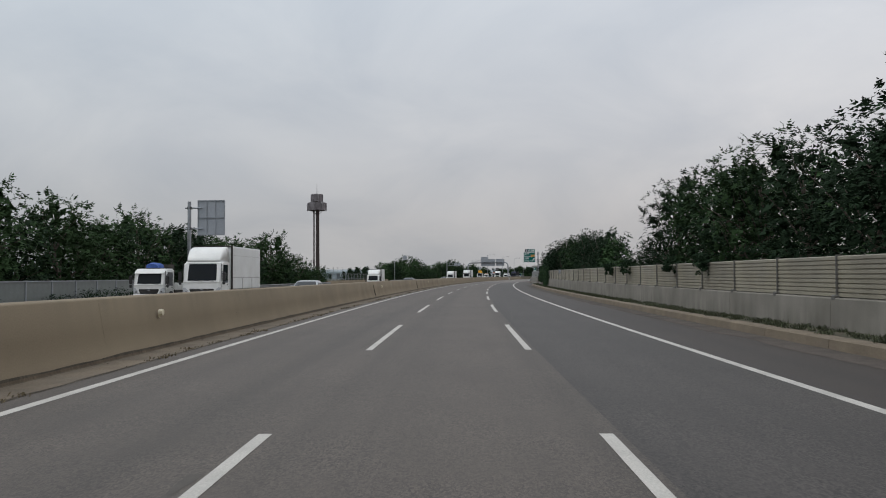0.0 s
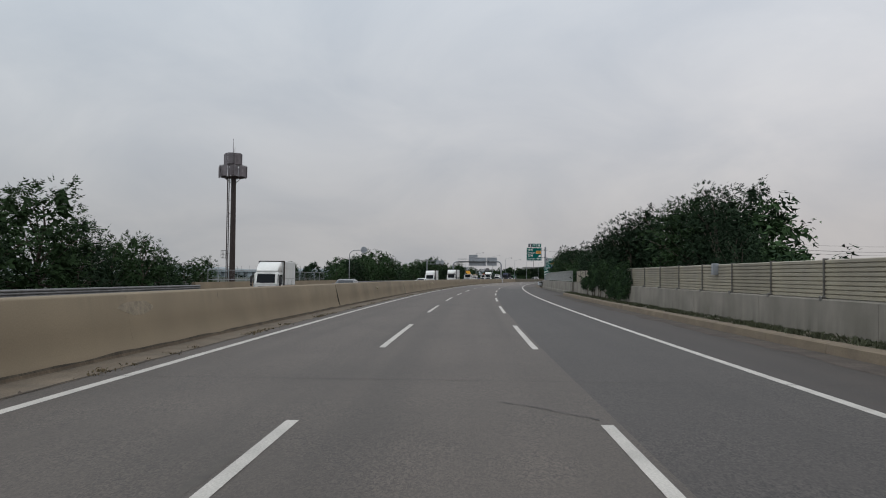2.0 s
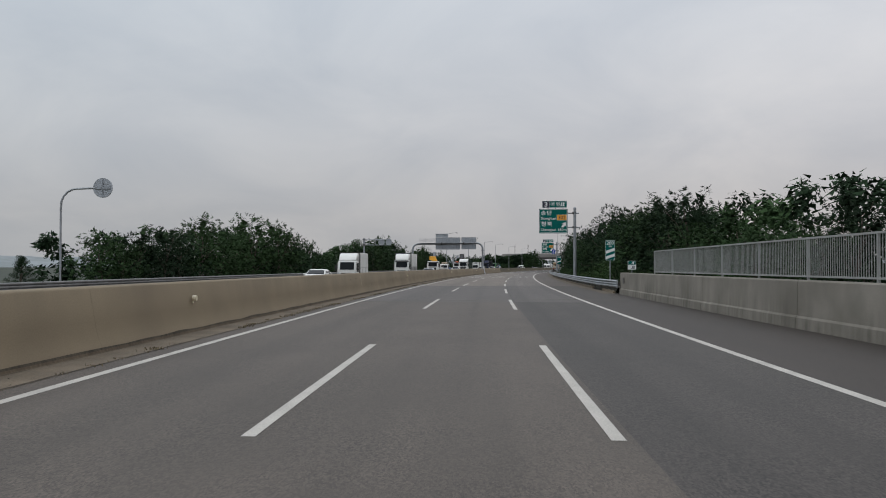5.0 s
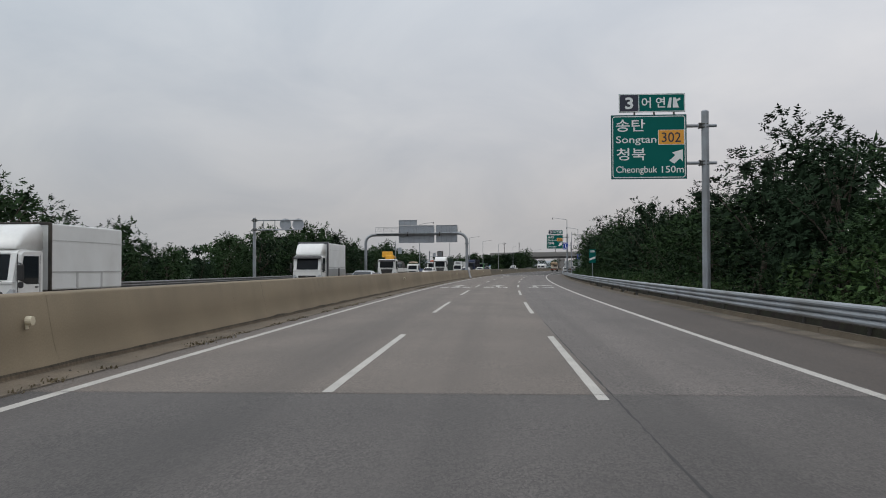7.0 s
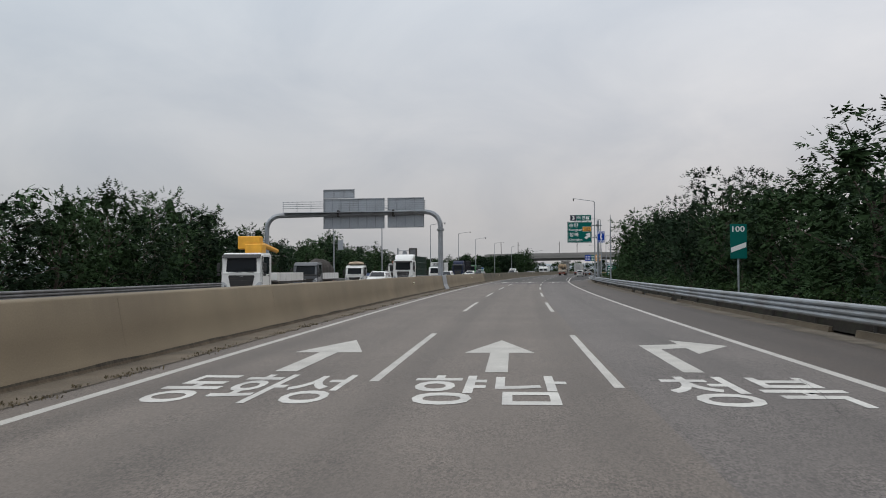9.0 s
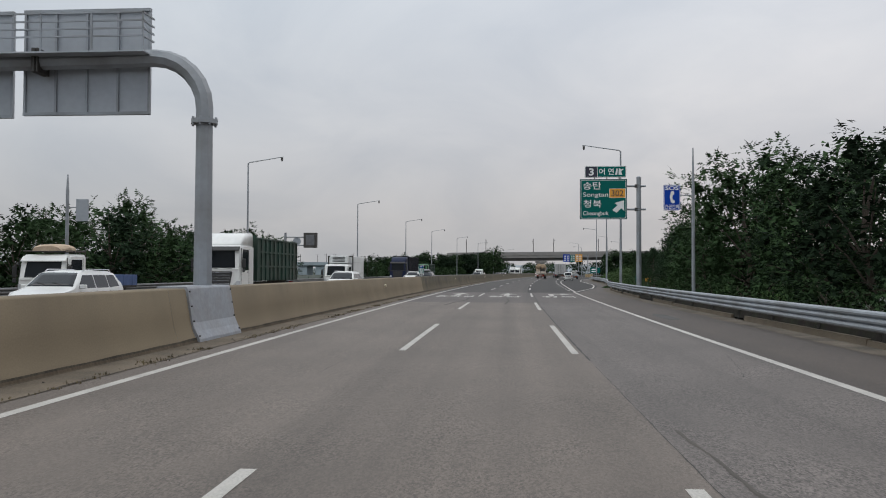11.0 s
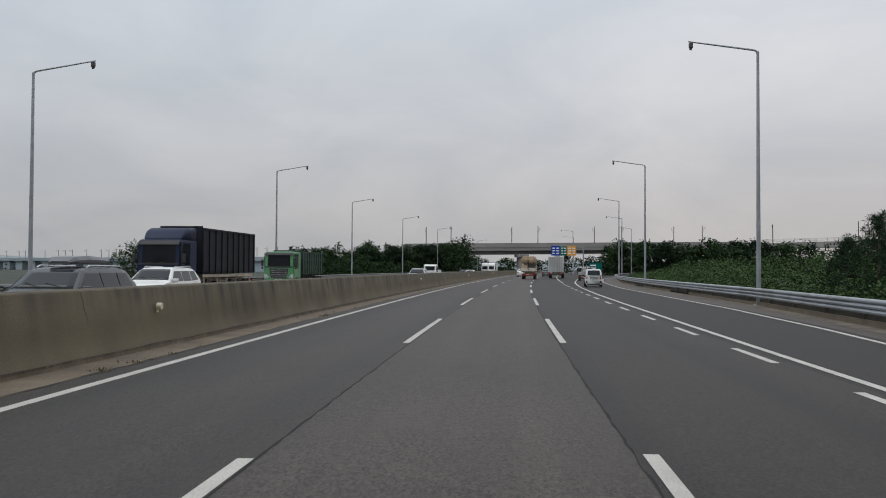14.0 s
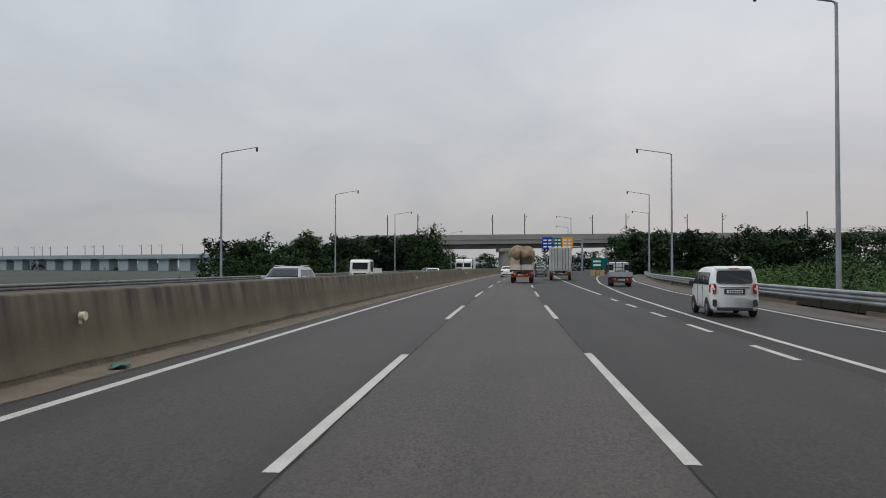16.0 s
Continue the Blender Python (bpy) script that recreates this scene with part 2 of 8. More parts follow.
M["leaf"] = mat("leaves", (0.034, 0.062, 0.027), 0.85, vary=0.22, scale=0.3, fine=1.4, island=0.10, rand=0.28, spec=0.05)
M["leaf_hedge"] = mat("leaves_hedge", (0.044, 0.070, 0.029), 0.85, vary=0.25, scale=0.25, fine=1.4, island=0.16, rand=0.2, spec=0.05)
M["leaf_dark"] = mat("leaves_dark", (0.02, 0.036, 0.02), 0.85, vary=0.22, scale=0.3, fine=1.4, island=0.10, rand=0.28, spec=0.05)
M["leaf_bright"] = mat("leaves_bright", (0.046, 0.08, 0.03), 0.85, vary=0.22, scale=0.3, fine=1.4, island=0.10, rand=0.28, spec=0.05)
M["needle"] = mat("pine_needles", (0.022, 0.042, 0.021), 0.8, vary=0.2, scale=0.5, fine=3.0, island=0.3, spec=0.1)
M["bark"] = mat("bark", (0.075, 0.06, 0.048), 0.95, vary=0.25, scale=2, fine=20, bump=0.6)
M["grass"] = mat("grass_ground", (0.040, 0.060, 0.030), 0.95, vary=0.3, scale=0.15, fine=3.0, dark=(0.075, 0.072, 0.045), stain=0.6, stain_scale=0.05)
M["field"] = mat("field_ground", (0.026, 0.037, 0.026), 0.95, vary=0.3, scale=0.05, fine=1.0, dark=(0.042, 0.044, 0.030), stain=0.6, stain_scale=0.02)
M["collar"] = mat("collar_sheet", (0.33, 0.355, 0.395), 0.5, 0.3, vary=0.10, scale=1.4, fine=9, dark=(0.22, 0.215, 0.21), stain=0.6, stain_scale=1.3)
M["blade"] = mat("grass_blades", (0.050, 0.058, 0.028), 0.8, vary=0.2, scale=1, island=0.4)
M["dry"] = mat("dry_weeds", (0.115, 0.092, 0.052), 0.9, vary=0.2, scale=1, island=0.4)
# ---- building helpers ----
def mesh_ob(name, verts, faces, material, parent=None, uvs=None, label="", smooth=False):
    me = bpy.data.meshes.new(name)
    me.from_pydata([tuple(v) for v in verts], [], faces)
    if uvs is not None:
        lay = me.uv_layers.new(name="uv")
        idx = np.empty(len(me.loops), dtype=np.int32)
        me.loops.foreach_get("vertex_index", idx)
        lay.data.foreach_set("uv", np.asarray(uvs, dtype=np.float32)[idx].ravel())
    me.materials.append(material)
    if smooth:
        me.polygons.foreach_set("use_smooth", [True] * len(me.polygons))
    ob = new(name, me)
    if parent:
        ob.parent = parent
    if label:
        tagged(ob, label)
    return ob


def part(name, bm, material, parent=None, label="", smooth=False):
    """One mesh object from a bmesh, in its parent's space."""
    me = bpy.data.meshes.new(name)
    bm.to_mesh(me)
    bm.free()
    me.materials.append(material)
    if smooth:
        me.polygons.foreach_set("use_smooth", [True] * len(me.polygons))
    ob = new(name, me)
    if parent:
        ob.parent = parent
    if label:
        tagged(ob, label)
    return ob


def share(name, me, parent, m):
    """Another object on the same mesh."""
    ob = new(name, me)
    ob.parent = parent
    ob.matrix_local = m
    return ob


def empty(name, m=None, label="", category="", group="", kind=""):
    ob = new(name)
    ob.empty_display_size = 0.2
    if m is not None:
        ob.matrix_world = m
    return tagged(ob, label, category, group, kind)


def box(bm, x0, x1, y0, y1, z0, z1, bevel=0.0, seg=1):
    r = bmesh.ops.create_cube(bm, size=1)
    for v in r["verts"]:
        v.co = Vector(((x0 + x1) / 2 + v.co.x * (x1 - x0), (y0 + y1) / 2 + v.co.y * (y1 - y0), (z0 + z1) / 2 + v.co.z * (z1 - z0)))
    if bevel:
        es = list({e for v in r["verts"] for e in v.link_edges})
        bmesh.ops.bevel(bm, geom=es, offset=bevel, segments=seg, affect="EDGES", profile=0.5)
    return bm


def tube(bm, pts, radii, sides=10, cap=True):
    """A round bar along points, with a radius at each."""
    rings = []
    n = len(pts)
    pts = [Vector(p) for p in pts]
    if isinstance(radii, (int, float)):
        radii = [radii] * n
    ref = None
    for i, p in enumerate(pts):
        d = (pts[min(i + 1, n - 1)] - pts[max(i - 1, 0)]).normalized()
        if ref is None:
            ref = Vector((1, 0, 0)) if abs(d.x) < 0.8 else Vector((0, 1, 0))
        a = (ref - d * ref.dot(d)).normalized()
        ref = a
        b = d.cross(a)
        rings.append([bm.verts.new(p + (a * math.cos(k * 2 * math.pi / sides) + b * math.sin(k * 2 * math.pi / sides)) * radii[i]) for k in range(sides)])
    for r0, r1 in zip(rings, rings[1:]):
        for k in range(sides):
            bm.faces.new((r0[k], r0[(k + 1) % sides], r1[(k + 1) % sides], r1[k]))
    if cap:
        bm.faces.new(rings[0][::-1])
        bm.faces.new(rings[-1])
    return bm


def prism(bm, outline, y0, y1, axis="y"):
    """An outline (x, z) drawn out from y0 to y1; axis 'x': outline is (y, z)."""
    f = (lambda a, b, t: (a, t, b)) if axis == "y" else (lambda a, b, t: (t, a, b))
    lo = [bm.verts.new(f(a, b, y0)) for a, b in outline]
    hi = [bm.verts.new(f(a, b, y1)) for a, b in outline]
    n = len(outline)
    bm.faces.new(lo)
    bm.faces.new(hi[::-1])
    for i in range(n):
        bm.faces.new((lo[i], hi[i], hi[(i + 1) % n], lo[(i + 1) % n]))
    bmesh.ops.recalc_face_normals(bm, faces=bm.faces)
    return bm


def B():
    return bmesh.new()


def sweep(name, prof, s0, s1, material, parent=None, step=4.0, closed=True, label="", caps=True):
    """A profile of (u, z) points carried along the road from s0 to s1; prof may be a function of s."""
    n = max(1, int(math.ceil((s1 - s0) / step)))
    ss = [s0 + (s1 - s0) * i / n for i in range(n + 1)]
    p0 = prof(s0) if callable(prof) else prof
    k = len(p0)
    verts, uvs, faces = [], [], []
    run = [0.0]
    for a, b in zip(p0, p0[1:]):
        run.append(run[-1] + math.hypot(b[0] - a[0], b[1] - a[1]))
    for s in ss:
        p = prof(s) if callable(prof) else prof
        for j, (u, z) in enumerate(p):
            verts.append(at(s, u, z))
            uvs.append((u if not closed else s, s if not closed else run[j]))
    m = k if closed else k - 1
    for i in range(n):
        for j in range(m):
            a, b = i * k + j, i * k + (j + 1) % k
            faces.append((a, b, b + k, a + k))
    if closed and caps:
        faces.append(tuple(range(k - 1, -1, -1)))
        faces.append(tuple(range(n * k, n * k + k)))
    ob = mesh_ob(name, verts, faces, material, parent, uvs, label)
    return ob


def decal(name, quads, material, parent=None, z=0.004, label=""):
    """Thin flat marks on the road: outlines in road coordinates (s, u)."""
    verts, faces, uvs = [], [], []
    for q in quads:
        i = len(verts)
        for s, u in q:
            verts.append(at(s, u, z))
            uvs.append((u, s))
        faces.append(tuple(range(i, i + len(q))))
    return mesh_ob(name, verts, faces, material, parent, uvs, label)
# ---- setting: ground, roads, walls ----
LINE, EDGE_L, EDGE_R = 1.833, -5.48, 5.48
ground = mesh_ob("ground", [(-3500, -1500, -0.75), (3500, -1500, -0.75), (3500, 4500, -0.75), (-3500, 4500, -0.75)], [(0, 1, 2, 3)], M["field"])
tagged(ground, "rough green grass fields beside the expressway", "ground", kind="structure")


def pw(pts):
    xs, ys = [p[0] for p in pts], [p[1] for p in pts]
    return lambda s: float(np.interp(s, xs, ys))


# outer edge line of the exit ramp, ramp kerb, gore line
ramp_edge = pw([(392, 5.48), (398, 6.3), (404, 7.25), (412, 8.45), (427, 9.6), (440, 10.1), (460, 10.05), (480, 9.9), (512, 10.9), (550, 13.4), (600, 18.6), (700, 34.0), (800, 55.0)])
gore = pw([(392, 5.62), (412, 5.84), (430, 5.98), (460, 6.10), (482, 6.35), (506, 7.0), (540, 8.6), (587, 11.8), (650, 17.5), (700, 24.0), (800, 42.0)])
kerb_r = pw([(-100, 8.55), (150, 8.55), (200, 8.7), (380, 8.85), (400, 9.3), (420, 11.0), (443, 12.3), (480, 12.4), (512, 13.2), (550, 15.7), (600, 21.0), (700, 36.5), (800, 57.5)])

road = empty("road", None, "grey asphalt expressway with three lanes and white markings", "road", kind="structure")
SEC = [(-120, 184, "asphalt_a", "asphalt_a_side", "asphalt_a_shoulder"), (184, 217.4, "asphalt_mid", "asphalt_mid", "asphalt_a_shoulder"),
       (217.4, 368, "asphalt_old", "asphalt_side", "asphalt_shoulder"), (368, 391.2, "asphalt_word", "asphalt_word", "asphalt_shoulder")]
for a, b, m0, m1, m2 in SEC:
    sweep("pavement", [(-6.02, 0), (-1.9, 0), (2.0, 0)], a, b, M[m0], road, 5, closed=False)
    sweep("pavement", [(2.0, 0), (5.62, 0)], a, b, M[m1], road, 5, closed=False)
    sweep("pavement", lambda s: [(5.62, 0), (kerb_r(s) + 0.4, 0)], a, b, M[m2], road, 5, closed=False)
sweep("pavement", lambda q: [(kerb_r(q) + 0.4, 0), (9.75, 0)], 134, 198.5, M["asphalt_a_shoulder"], road, 5, closed=False)
for a, b, m in ((-6.02, -1.74, "asphalt_left"), (-1.74, 1.64, "asphalt_lane"), (1.64, 5.62, "asphalt_new")):
    sweep("pavement", [(a, 0), (b, 0)], 391.2, 900, M[m], road, 5, closed=False)
sweep("pavement", lambda s: [(5.62, 0), (min(kerb_r(s), ramp_edge(s) + 0.35) , 0)], 391.2, 900, M["asphalt_ramp"], road, 4, closed=False)
sweep("pavement", lambda s: [(min(kerb_r(s), ramp_edge(s) + 0.35), 0), (kerb_r(s) + 0.5, 0)], 391.2, 800, M["asphalt_shoulder"], road, 4, closed=False)
opposite = empty("road_opposite", None, "grey asphalt carriageway of the opposite direction", "road", kind="structure")
sweep("pavement", [(-23.4, 0), (-8.1, 0)], -200, 900, M["asphalt_old"], opposite, 8, closed=False)
for uu in (-9.2, -20.2):
    sweep("edge_line", [(uu - 0.08, 0.004), (uu + 0.08, 0.004)], -200, 900, M["paint"], opposite, 8, closed=False)
for uu in (-12.85, -16.5):
    decal("lane_dashes", [[(s, uu - 0.07), (s, uu + 0.07), (s + 10, uu + 0.07), (s + 10, uu - 0.07)] for s in range(-200, 900, 20)], M["paint"], opposite)

# lines of the near carriageway
sweep("edge_line", [(EDGE_L - 0.09, 0.004), (EDGE_L + 0.09, 0.004)], -120, 900, M["paint"], road, 4, closed=False)
sweep("edge_line", [(EDGE_R - 0.09, 0.004), (EDGE_R + 0.09, 0.004)], -120, 393.5, M["paint"], road, 4, closed=False)
sweep("edge_line", lambda s: [(ramp_edge(s) - 0.08, 0.004), (ramp_edge(s) + 0.08, 0.004)], 393.5, 800, M["paint"], road, 2, closed=False)
sweep("gore_line", lambda s: [(gore(s) - 0.085, 0.008), (gore(s) + 0.085, 0.008)], 393.5, 800, M["paint"], road, 3, closed=False)


def dash(s, u, length, w=0.15, name="lane_dash"):
    n = 3
    decal(name, [[(s + length * i / n, u - w / 2), (s + length * i / n, u + w / 2), (s + length * (i + 1) / n, u + w / 2), (s + length * (i + 1) / n, u - w / 2)] for i in range(n)], M["paint"], road, 0.005)


DASH_L = [-7.82 + 20 * k for k in range(-4, 9)] + [177.49, 200.6] + [-2.51 + 20 * k for k in range(11, 15)] + [299.64 + 20 * k for k in range(0, 5)] + [400.98 + 20 * k for k in range(0, 22)]
DASH_R = [-7.85 + 20 * k for k in range(-4, 9)] + [-3.06 + 20 * k for k in range(9, 15)] + [299.28 + 20 * k for k in range(0, 5)] + [401.5 + 20 * k for k in range(0, 22)]
dash_right = pw([(400, 1.80), (421, 1.75), (461, 1.69), (900, 1.69)])
for s in DASH_L:
    dash(s, -LINE, 9.83 if s < 300 else 8.4 if 359 < s < 403 else 9.2)
for s in DASH_R:
    dash(s, LINE if s < 400 else dash_right(s), 9.83 if s < 300 else 8.4 if 400 < s < 403 else 9.2)
for k in range(18):
    s = 398.3 + 6.5 * k
    if s < 500:
        dash(s, 5.36 + 0.002 * k, 2.85, 0.16, "exit_dash")
sweep("lane_edge_line", [(5.42, 0.005), (5.58, 0.005)], 505, 880, M["paint"], road, 5, closed=False)

# gutter and median barrier
gutter = sweep("gutter", [(-6.86, 0.012), (-6.02, 0.003)], -120, 900, M["gutter"], None, 5, closed=False)
tagged(gutter, "dirty tan concrete gutter strip along the barrier", "gutter", kind="structure")
NJ = [(-6.86, 0.0), (-6.875, 0.07), (-6.925, 0.16), (-6.98, 0.28), (-7.025, 0.44), (-7.06, 0.62), (-7.17, 1.24), (-7.21, 1.275), (-7.79, 1.275), (-7.83, 1.24), (-8.0, 0.4), (-8.14, 0.07), (-8.14, 0.0)]
barrier = empty("median_barrier", None, "weathered tan concrete median barrier with streaks and cracks", "barrier", kind="structure")
s = -120.0
while s < 880:
    seg = sweep("barrier_segment", NJ, s, s + (9.993 if s < 389 else 10.0), M["concrete_stained" if s > 389 else "concrete"], barrier, 5, caps=False)
    seg.data.polygons.foreach_set("use_smooth", [True] * len(seg.data.polygons))
    s += 10.0
# round reflectors on the barrier
refl_mat = mat("reflector_cream", (0.62, 0.56, 0.42), 0.35, vary=0.05)
r0 = B()
tube(r0, [(0, 0, 0), (0.10, 0, 0)], 0.075, 14)
tube(r0, [(0.0, 0, -0.05), (0.0, 0, -0.13)], 0.03, 8)
first = part("reflector", r0, refl_mat, barrier, "round cream reflector")
first.matrix_local = spot(13.1, -7.04, 0.86)
for s in (62.6, 113.5, 165.5, 219.2, 270.5, 322.1, 371.0, 419.5, 467.75, 516.0, 566.0):
    share("reflector", first.data, barrier, spot(s, -7.04, 0.86))
# cast joints, and the pale patch
joint = mat("joint_grout", (0.46, 0.44, 0.39), 0.9, vary=0.2)
for s, m in ((133.0, joint), (97.0, M["tar"]), (58.0, M["tar"])):
    sweep("barrier_joint", [(a + 0.006, b) for a, b in NJ[:7]] + [(-7.20, 1.24)], s, s + (0.05 if m is joint else 0.018), m, barrier, 1)

# kerb and weedy strip on the right, concrete parapets and sound wall
kerb = empty("kerb", None, "low tan concrete kerb at the hard shoulder", "kerb", kind="structure")
s = -100.0
while s < 136:
    sweep("kerb_stone", [(8.55, 0), (8.58, 0.22), (8.63, 0.25), (9.0, 0.25), (9.0, 0)], s, s + 3.98, M["kerb"], kerb, 4)
    s += 4.0
verge = sweep("verge_strip", [(9.0, 0.22), (9.8, 0.28)], -100, 140, mat("verge_soil", (0.075, 0.064, 0.044), 1.0, vary=0.3, scale=1.5, fine=12, coords="UV", dark=(0.045, 0.052, 0.026), stain=0.9, stain_scale=0.8), None, 5, closed=False)
tagged(verge, "narrow weedy soil strip below the sound wall", "verge", kind="structure")

WALL = 9.75
wall_top = pw([(-100, 1.0), (12, 1.08), (72, 1.2), (138, 1.36)])
sound_wall = empty("wall_sound", None, "beige ribbed sound wall on a stained concrete base", "wall", kind="structure")
s = -100.0
while s < 137:
    sweep("wall_base", lambda q: [(WALL, 0.0), (WALL + 0.03, wall_top(q) - 0.03), (WALL + 0.06, wall_top(q)), (WALL + 0.36, wall_top(q)), (WALL + 0.36, 0.0)], s, min(s + 8.17, 138.3), M["concrete_grey"], sound_wall, 8.2)
    s += 8.19
# panels of eight ribs between posts
pb = B()
NR, PH, PL = 9, 1.06, 3.97
rib = []
for k in range(NR):
    z0, z1 = PH * k / NR, PH * (k + 1) / NR
    rib += [(0.0, z0 + 0.004), (-0.035, z0 + 0.02), (-0.035, z1 - 0.028), (0.0, z1 - 0.012)]
prism(pb, rib + [(0.06, PH), (0.06, 0.0)], 0, PL)
panel_me = bpy.data.meshes.new("panel")
pb.to_mesh(panel_me)
pb.free()
panel_me.materials.append(M["panel"])
qb = B()
box(qb, -0.05, 0.09, -0.03, 0.03, 0, 1.12)
box(qb, -0.14, 0.06, -0.10, 0.10, -0.05, 0.09, 0.02)
post_me = bpy.data.meshes.new("post")
qb.to_mesh(post_me)
qb.free()
post_me.materials.append(mat("wall_post", (0.13, 0.125, 0.115), 0.6, 0.3, vary=0.2))
s = -98.9
while s < 137.0:
    z = wall_top(s)
    share("post", post_me, sound_wall, spot(s, WALL + 0.16, z - 0.02))
    if s + 4.0 < 138:
        slope = math.degrees(math.atan((wall_top(s + 4.05) - z) / 4.05))
        share("panel", panel_me, sound_wall, spot(s + 0.04, WALL + 0.19, z + 0.01) @ pose(0, 0, 0, slope))
    s += 4.05
box_b = B()
box(box_b, -0.12, 0.1, -0.15, 0.15, 0, 0.45, 0.02)
jb = part("junction_box", box_b, M["steel"], None)
jb.matrix_world = spot(85.3, WALL + 0.08, wall_top(85.3) + 0.65)
tagged(jb, "small grey metal box fixed to the sound wall", "junction box")

# bridge parapet with a light mesh fence
PAR = pw([(138, 9.62), (160, 9.35), (199, 8.85)])
parapet = empty("wall_parapet", None, "pale concrete bridge parapet with a mesh fence", "parapet", kind="structure")
s = 138.4
while s < 196.5:
    e = min(s + 9.7, 197.2)
    sweep("parapet_segment", lambda q: [(PAR(q) - 0.06, 0.0), (PAR(q) - 0.05, 0.3), (PAR(q), 0.36), (PAR(q) + 0.02, 1.3), (PAR(q) + 0.05, 1.34), (PAR(q) + 0.33, 1.34), (PAR(q) + 0.35, 0.0)], s, e - 0.03, M["concrete_grey"], parapet, 5)
    s = e
fence_mat = mat("fence_steel", (0.33, 0.34, 0.335), 0.5, 0.4, vary=0.1)
for i in range(13):
    q = 139.5 + i * 3.95
    pbm = B()
    box(pbm, -0.03, 0.03, -0.03, 0.03, 0, 1.15)
    o = part("fence_post", pbm, fence_mat, parapet)
    o.matrix_local = spot(q, PAR(q) + 0.18, 1.33)
for zz in (1.42, 2.46):
    sweep("fence_rail", lambda q: [(PAR(q) + 0.15, zz), (PAR(q) + 0.21, zz), (PAR(q) + 0.21, zz + 0.05), (PAR(q) + 0.15, zz + 0.05)], 139.5, 187, fence_mat, parapet, 5)
verts, faces = [], []
q = 139.6
while q < 187:
    c, h = at(q, PAR(q) + 0.18), head(q)
    d = Vector((math.sin(h), math.cos(h), 0)) * 0.008
    n = Vector((math.cos(h), -math.sin(h), 0)) * 0.008
    i = len(verts)
    for a in (d + n, d - n, -d - n, -d + n):
        verts += [c + a + Vector((0, 0, 1.44)), c + a + Vector((0, 0, 2.47))]
    for k in range(4):
        a, b = i + 2 * k, i + 2 * ((k + 1) % 4)
        faces.append((a, b, b + 1, a + 1))
    q += 0.13
bars = mesh_ob("fence_bars", verts, faces, fence_mat, parapet)
tagged(bars, kind="stuff")
plate = B()
box(plate, -0.012, 0.012, -0.22, 0.22, -0.18, 0.18, 0.004)
o = part("inspection_plate", plate, M["steel_dark"], parapet)
o.matrix_local = spot(195.2, PAR(195.2) - 0.01, 0.86)


# guardrails
def guardrail(name, uf, s0, s1, side, label, step=4.0, low=0.40, steel="steel"):
    """side -1: the beam faces the road on its left."""
    g = empty(name, None, label, "guardrail", kind="structure")
    n, p = 3, 0.155
    wave = []
    for k in range(n):
        wave += [(0.0, k * p), (0.07, k * p + 0.22 * p), (0.085, k * p + 0.5 * p), (0.07, k * p + 0.78 * p)]
    wave.append((0.0, n * p))
    f = -side
    prof_ = [(-x * f, z) for x, z in wave]
    back = [(p[0] + 0.006 * f, p[1]) for p in prof_[::-1]]
    s = s0
    while s < s1 - 0.1:
        e = min(s + 12.0, s1)
        sweep("beam", lambda q: [(uf(q) + a, low + b) for a, b in prof_ + back], s, e - 0.01, M[steel], g, step, caps=False)
        s = e
    pm = B()
    tube(pm, [(0, 0, -0.6), (0, 0, low + 0.38)], 0.05, 10)
    box(pm, -0.34 if f > 0 else -0.05, 0.05 if f > 0 else 0.34, -0.05, 0.05, low + 0.10, low + 0.32)
    base = part("post", pm, M["steel_dark"], g)
    q = s0 + 1.0
    base.matrix_local = spot(q, uf(q) + 0.36 * f, 0)
    q += step
    while q < s1:
        share("post", base.data, g, spot(q, uf(q) + 0.36 * f, 0))
        q += step
    return g


rail_in = pw([(196.2, 0.06), (204, -0.28), (900, -0.28)])
RAIL = lambda s: kerb_r(s) + rail_in(s)
guardrail("guardrail_right", RAIL, 196.3, 700, -1, "galvanised steel guardrail beside the hard shoulder")
guardrail("guardrail_left", lambda s: -23.0, 58.5, 121.0, 1, "galvanised steel guardrail of the opposite carriageway", steel="steel_far")
guardrail("guardrail_left_mid", lambda s: -23.0, 180.5, 452, 1, "galvanised steel guardrail of the opposite carriageway", steel="steel_far")
guardrail("guardrail_left_far", lambda s: -23.0, 452, 800, 1, "galvanised steel guardrail of the opposite carriageway", steel="steel_far")
# end shoe bolted to the parapet
shoe = empty("rail_end_shoe", spot(196.7, 8.70, 0.40), "flared steel end shoe bolted to the parapet", "end shoe", kind="structure")
part("plate", box(B(), -0.02, 0.02, -0.45, 0.35, -0.02, 0.48, 0.01), M["steel"], shoe)
for k in range(4):
    bm = B()
    tube(bm, [(-0.02, -0.30, 0.05 + 0.12 * k), (-0.05, -0.30, 0.05 + 0.12 * k)], 0.025, 6)
    part("bolt", bm, M["steel_dark"], shoe)
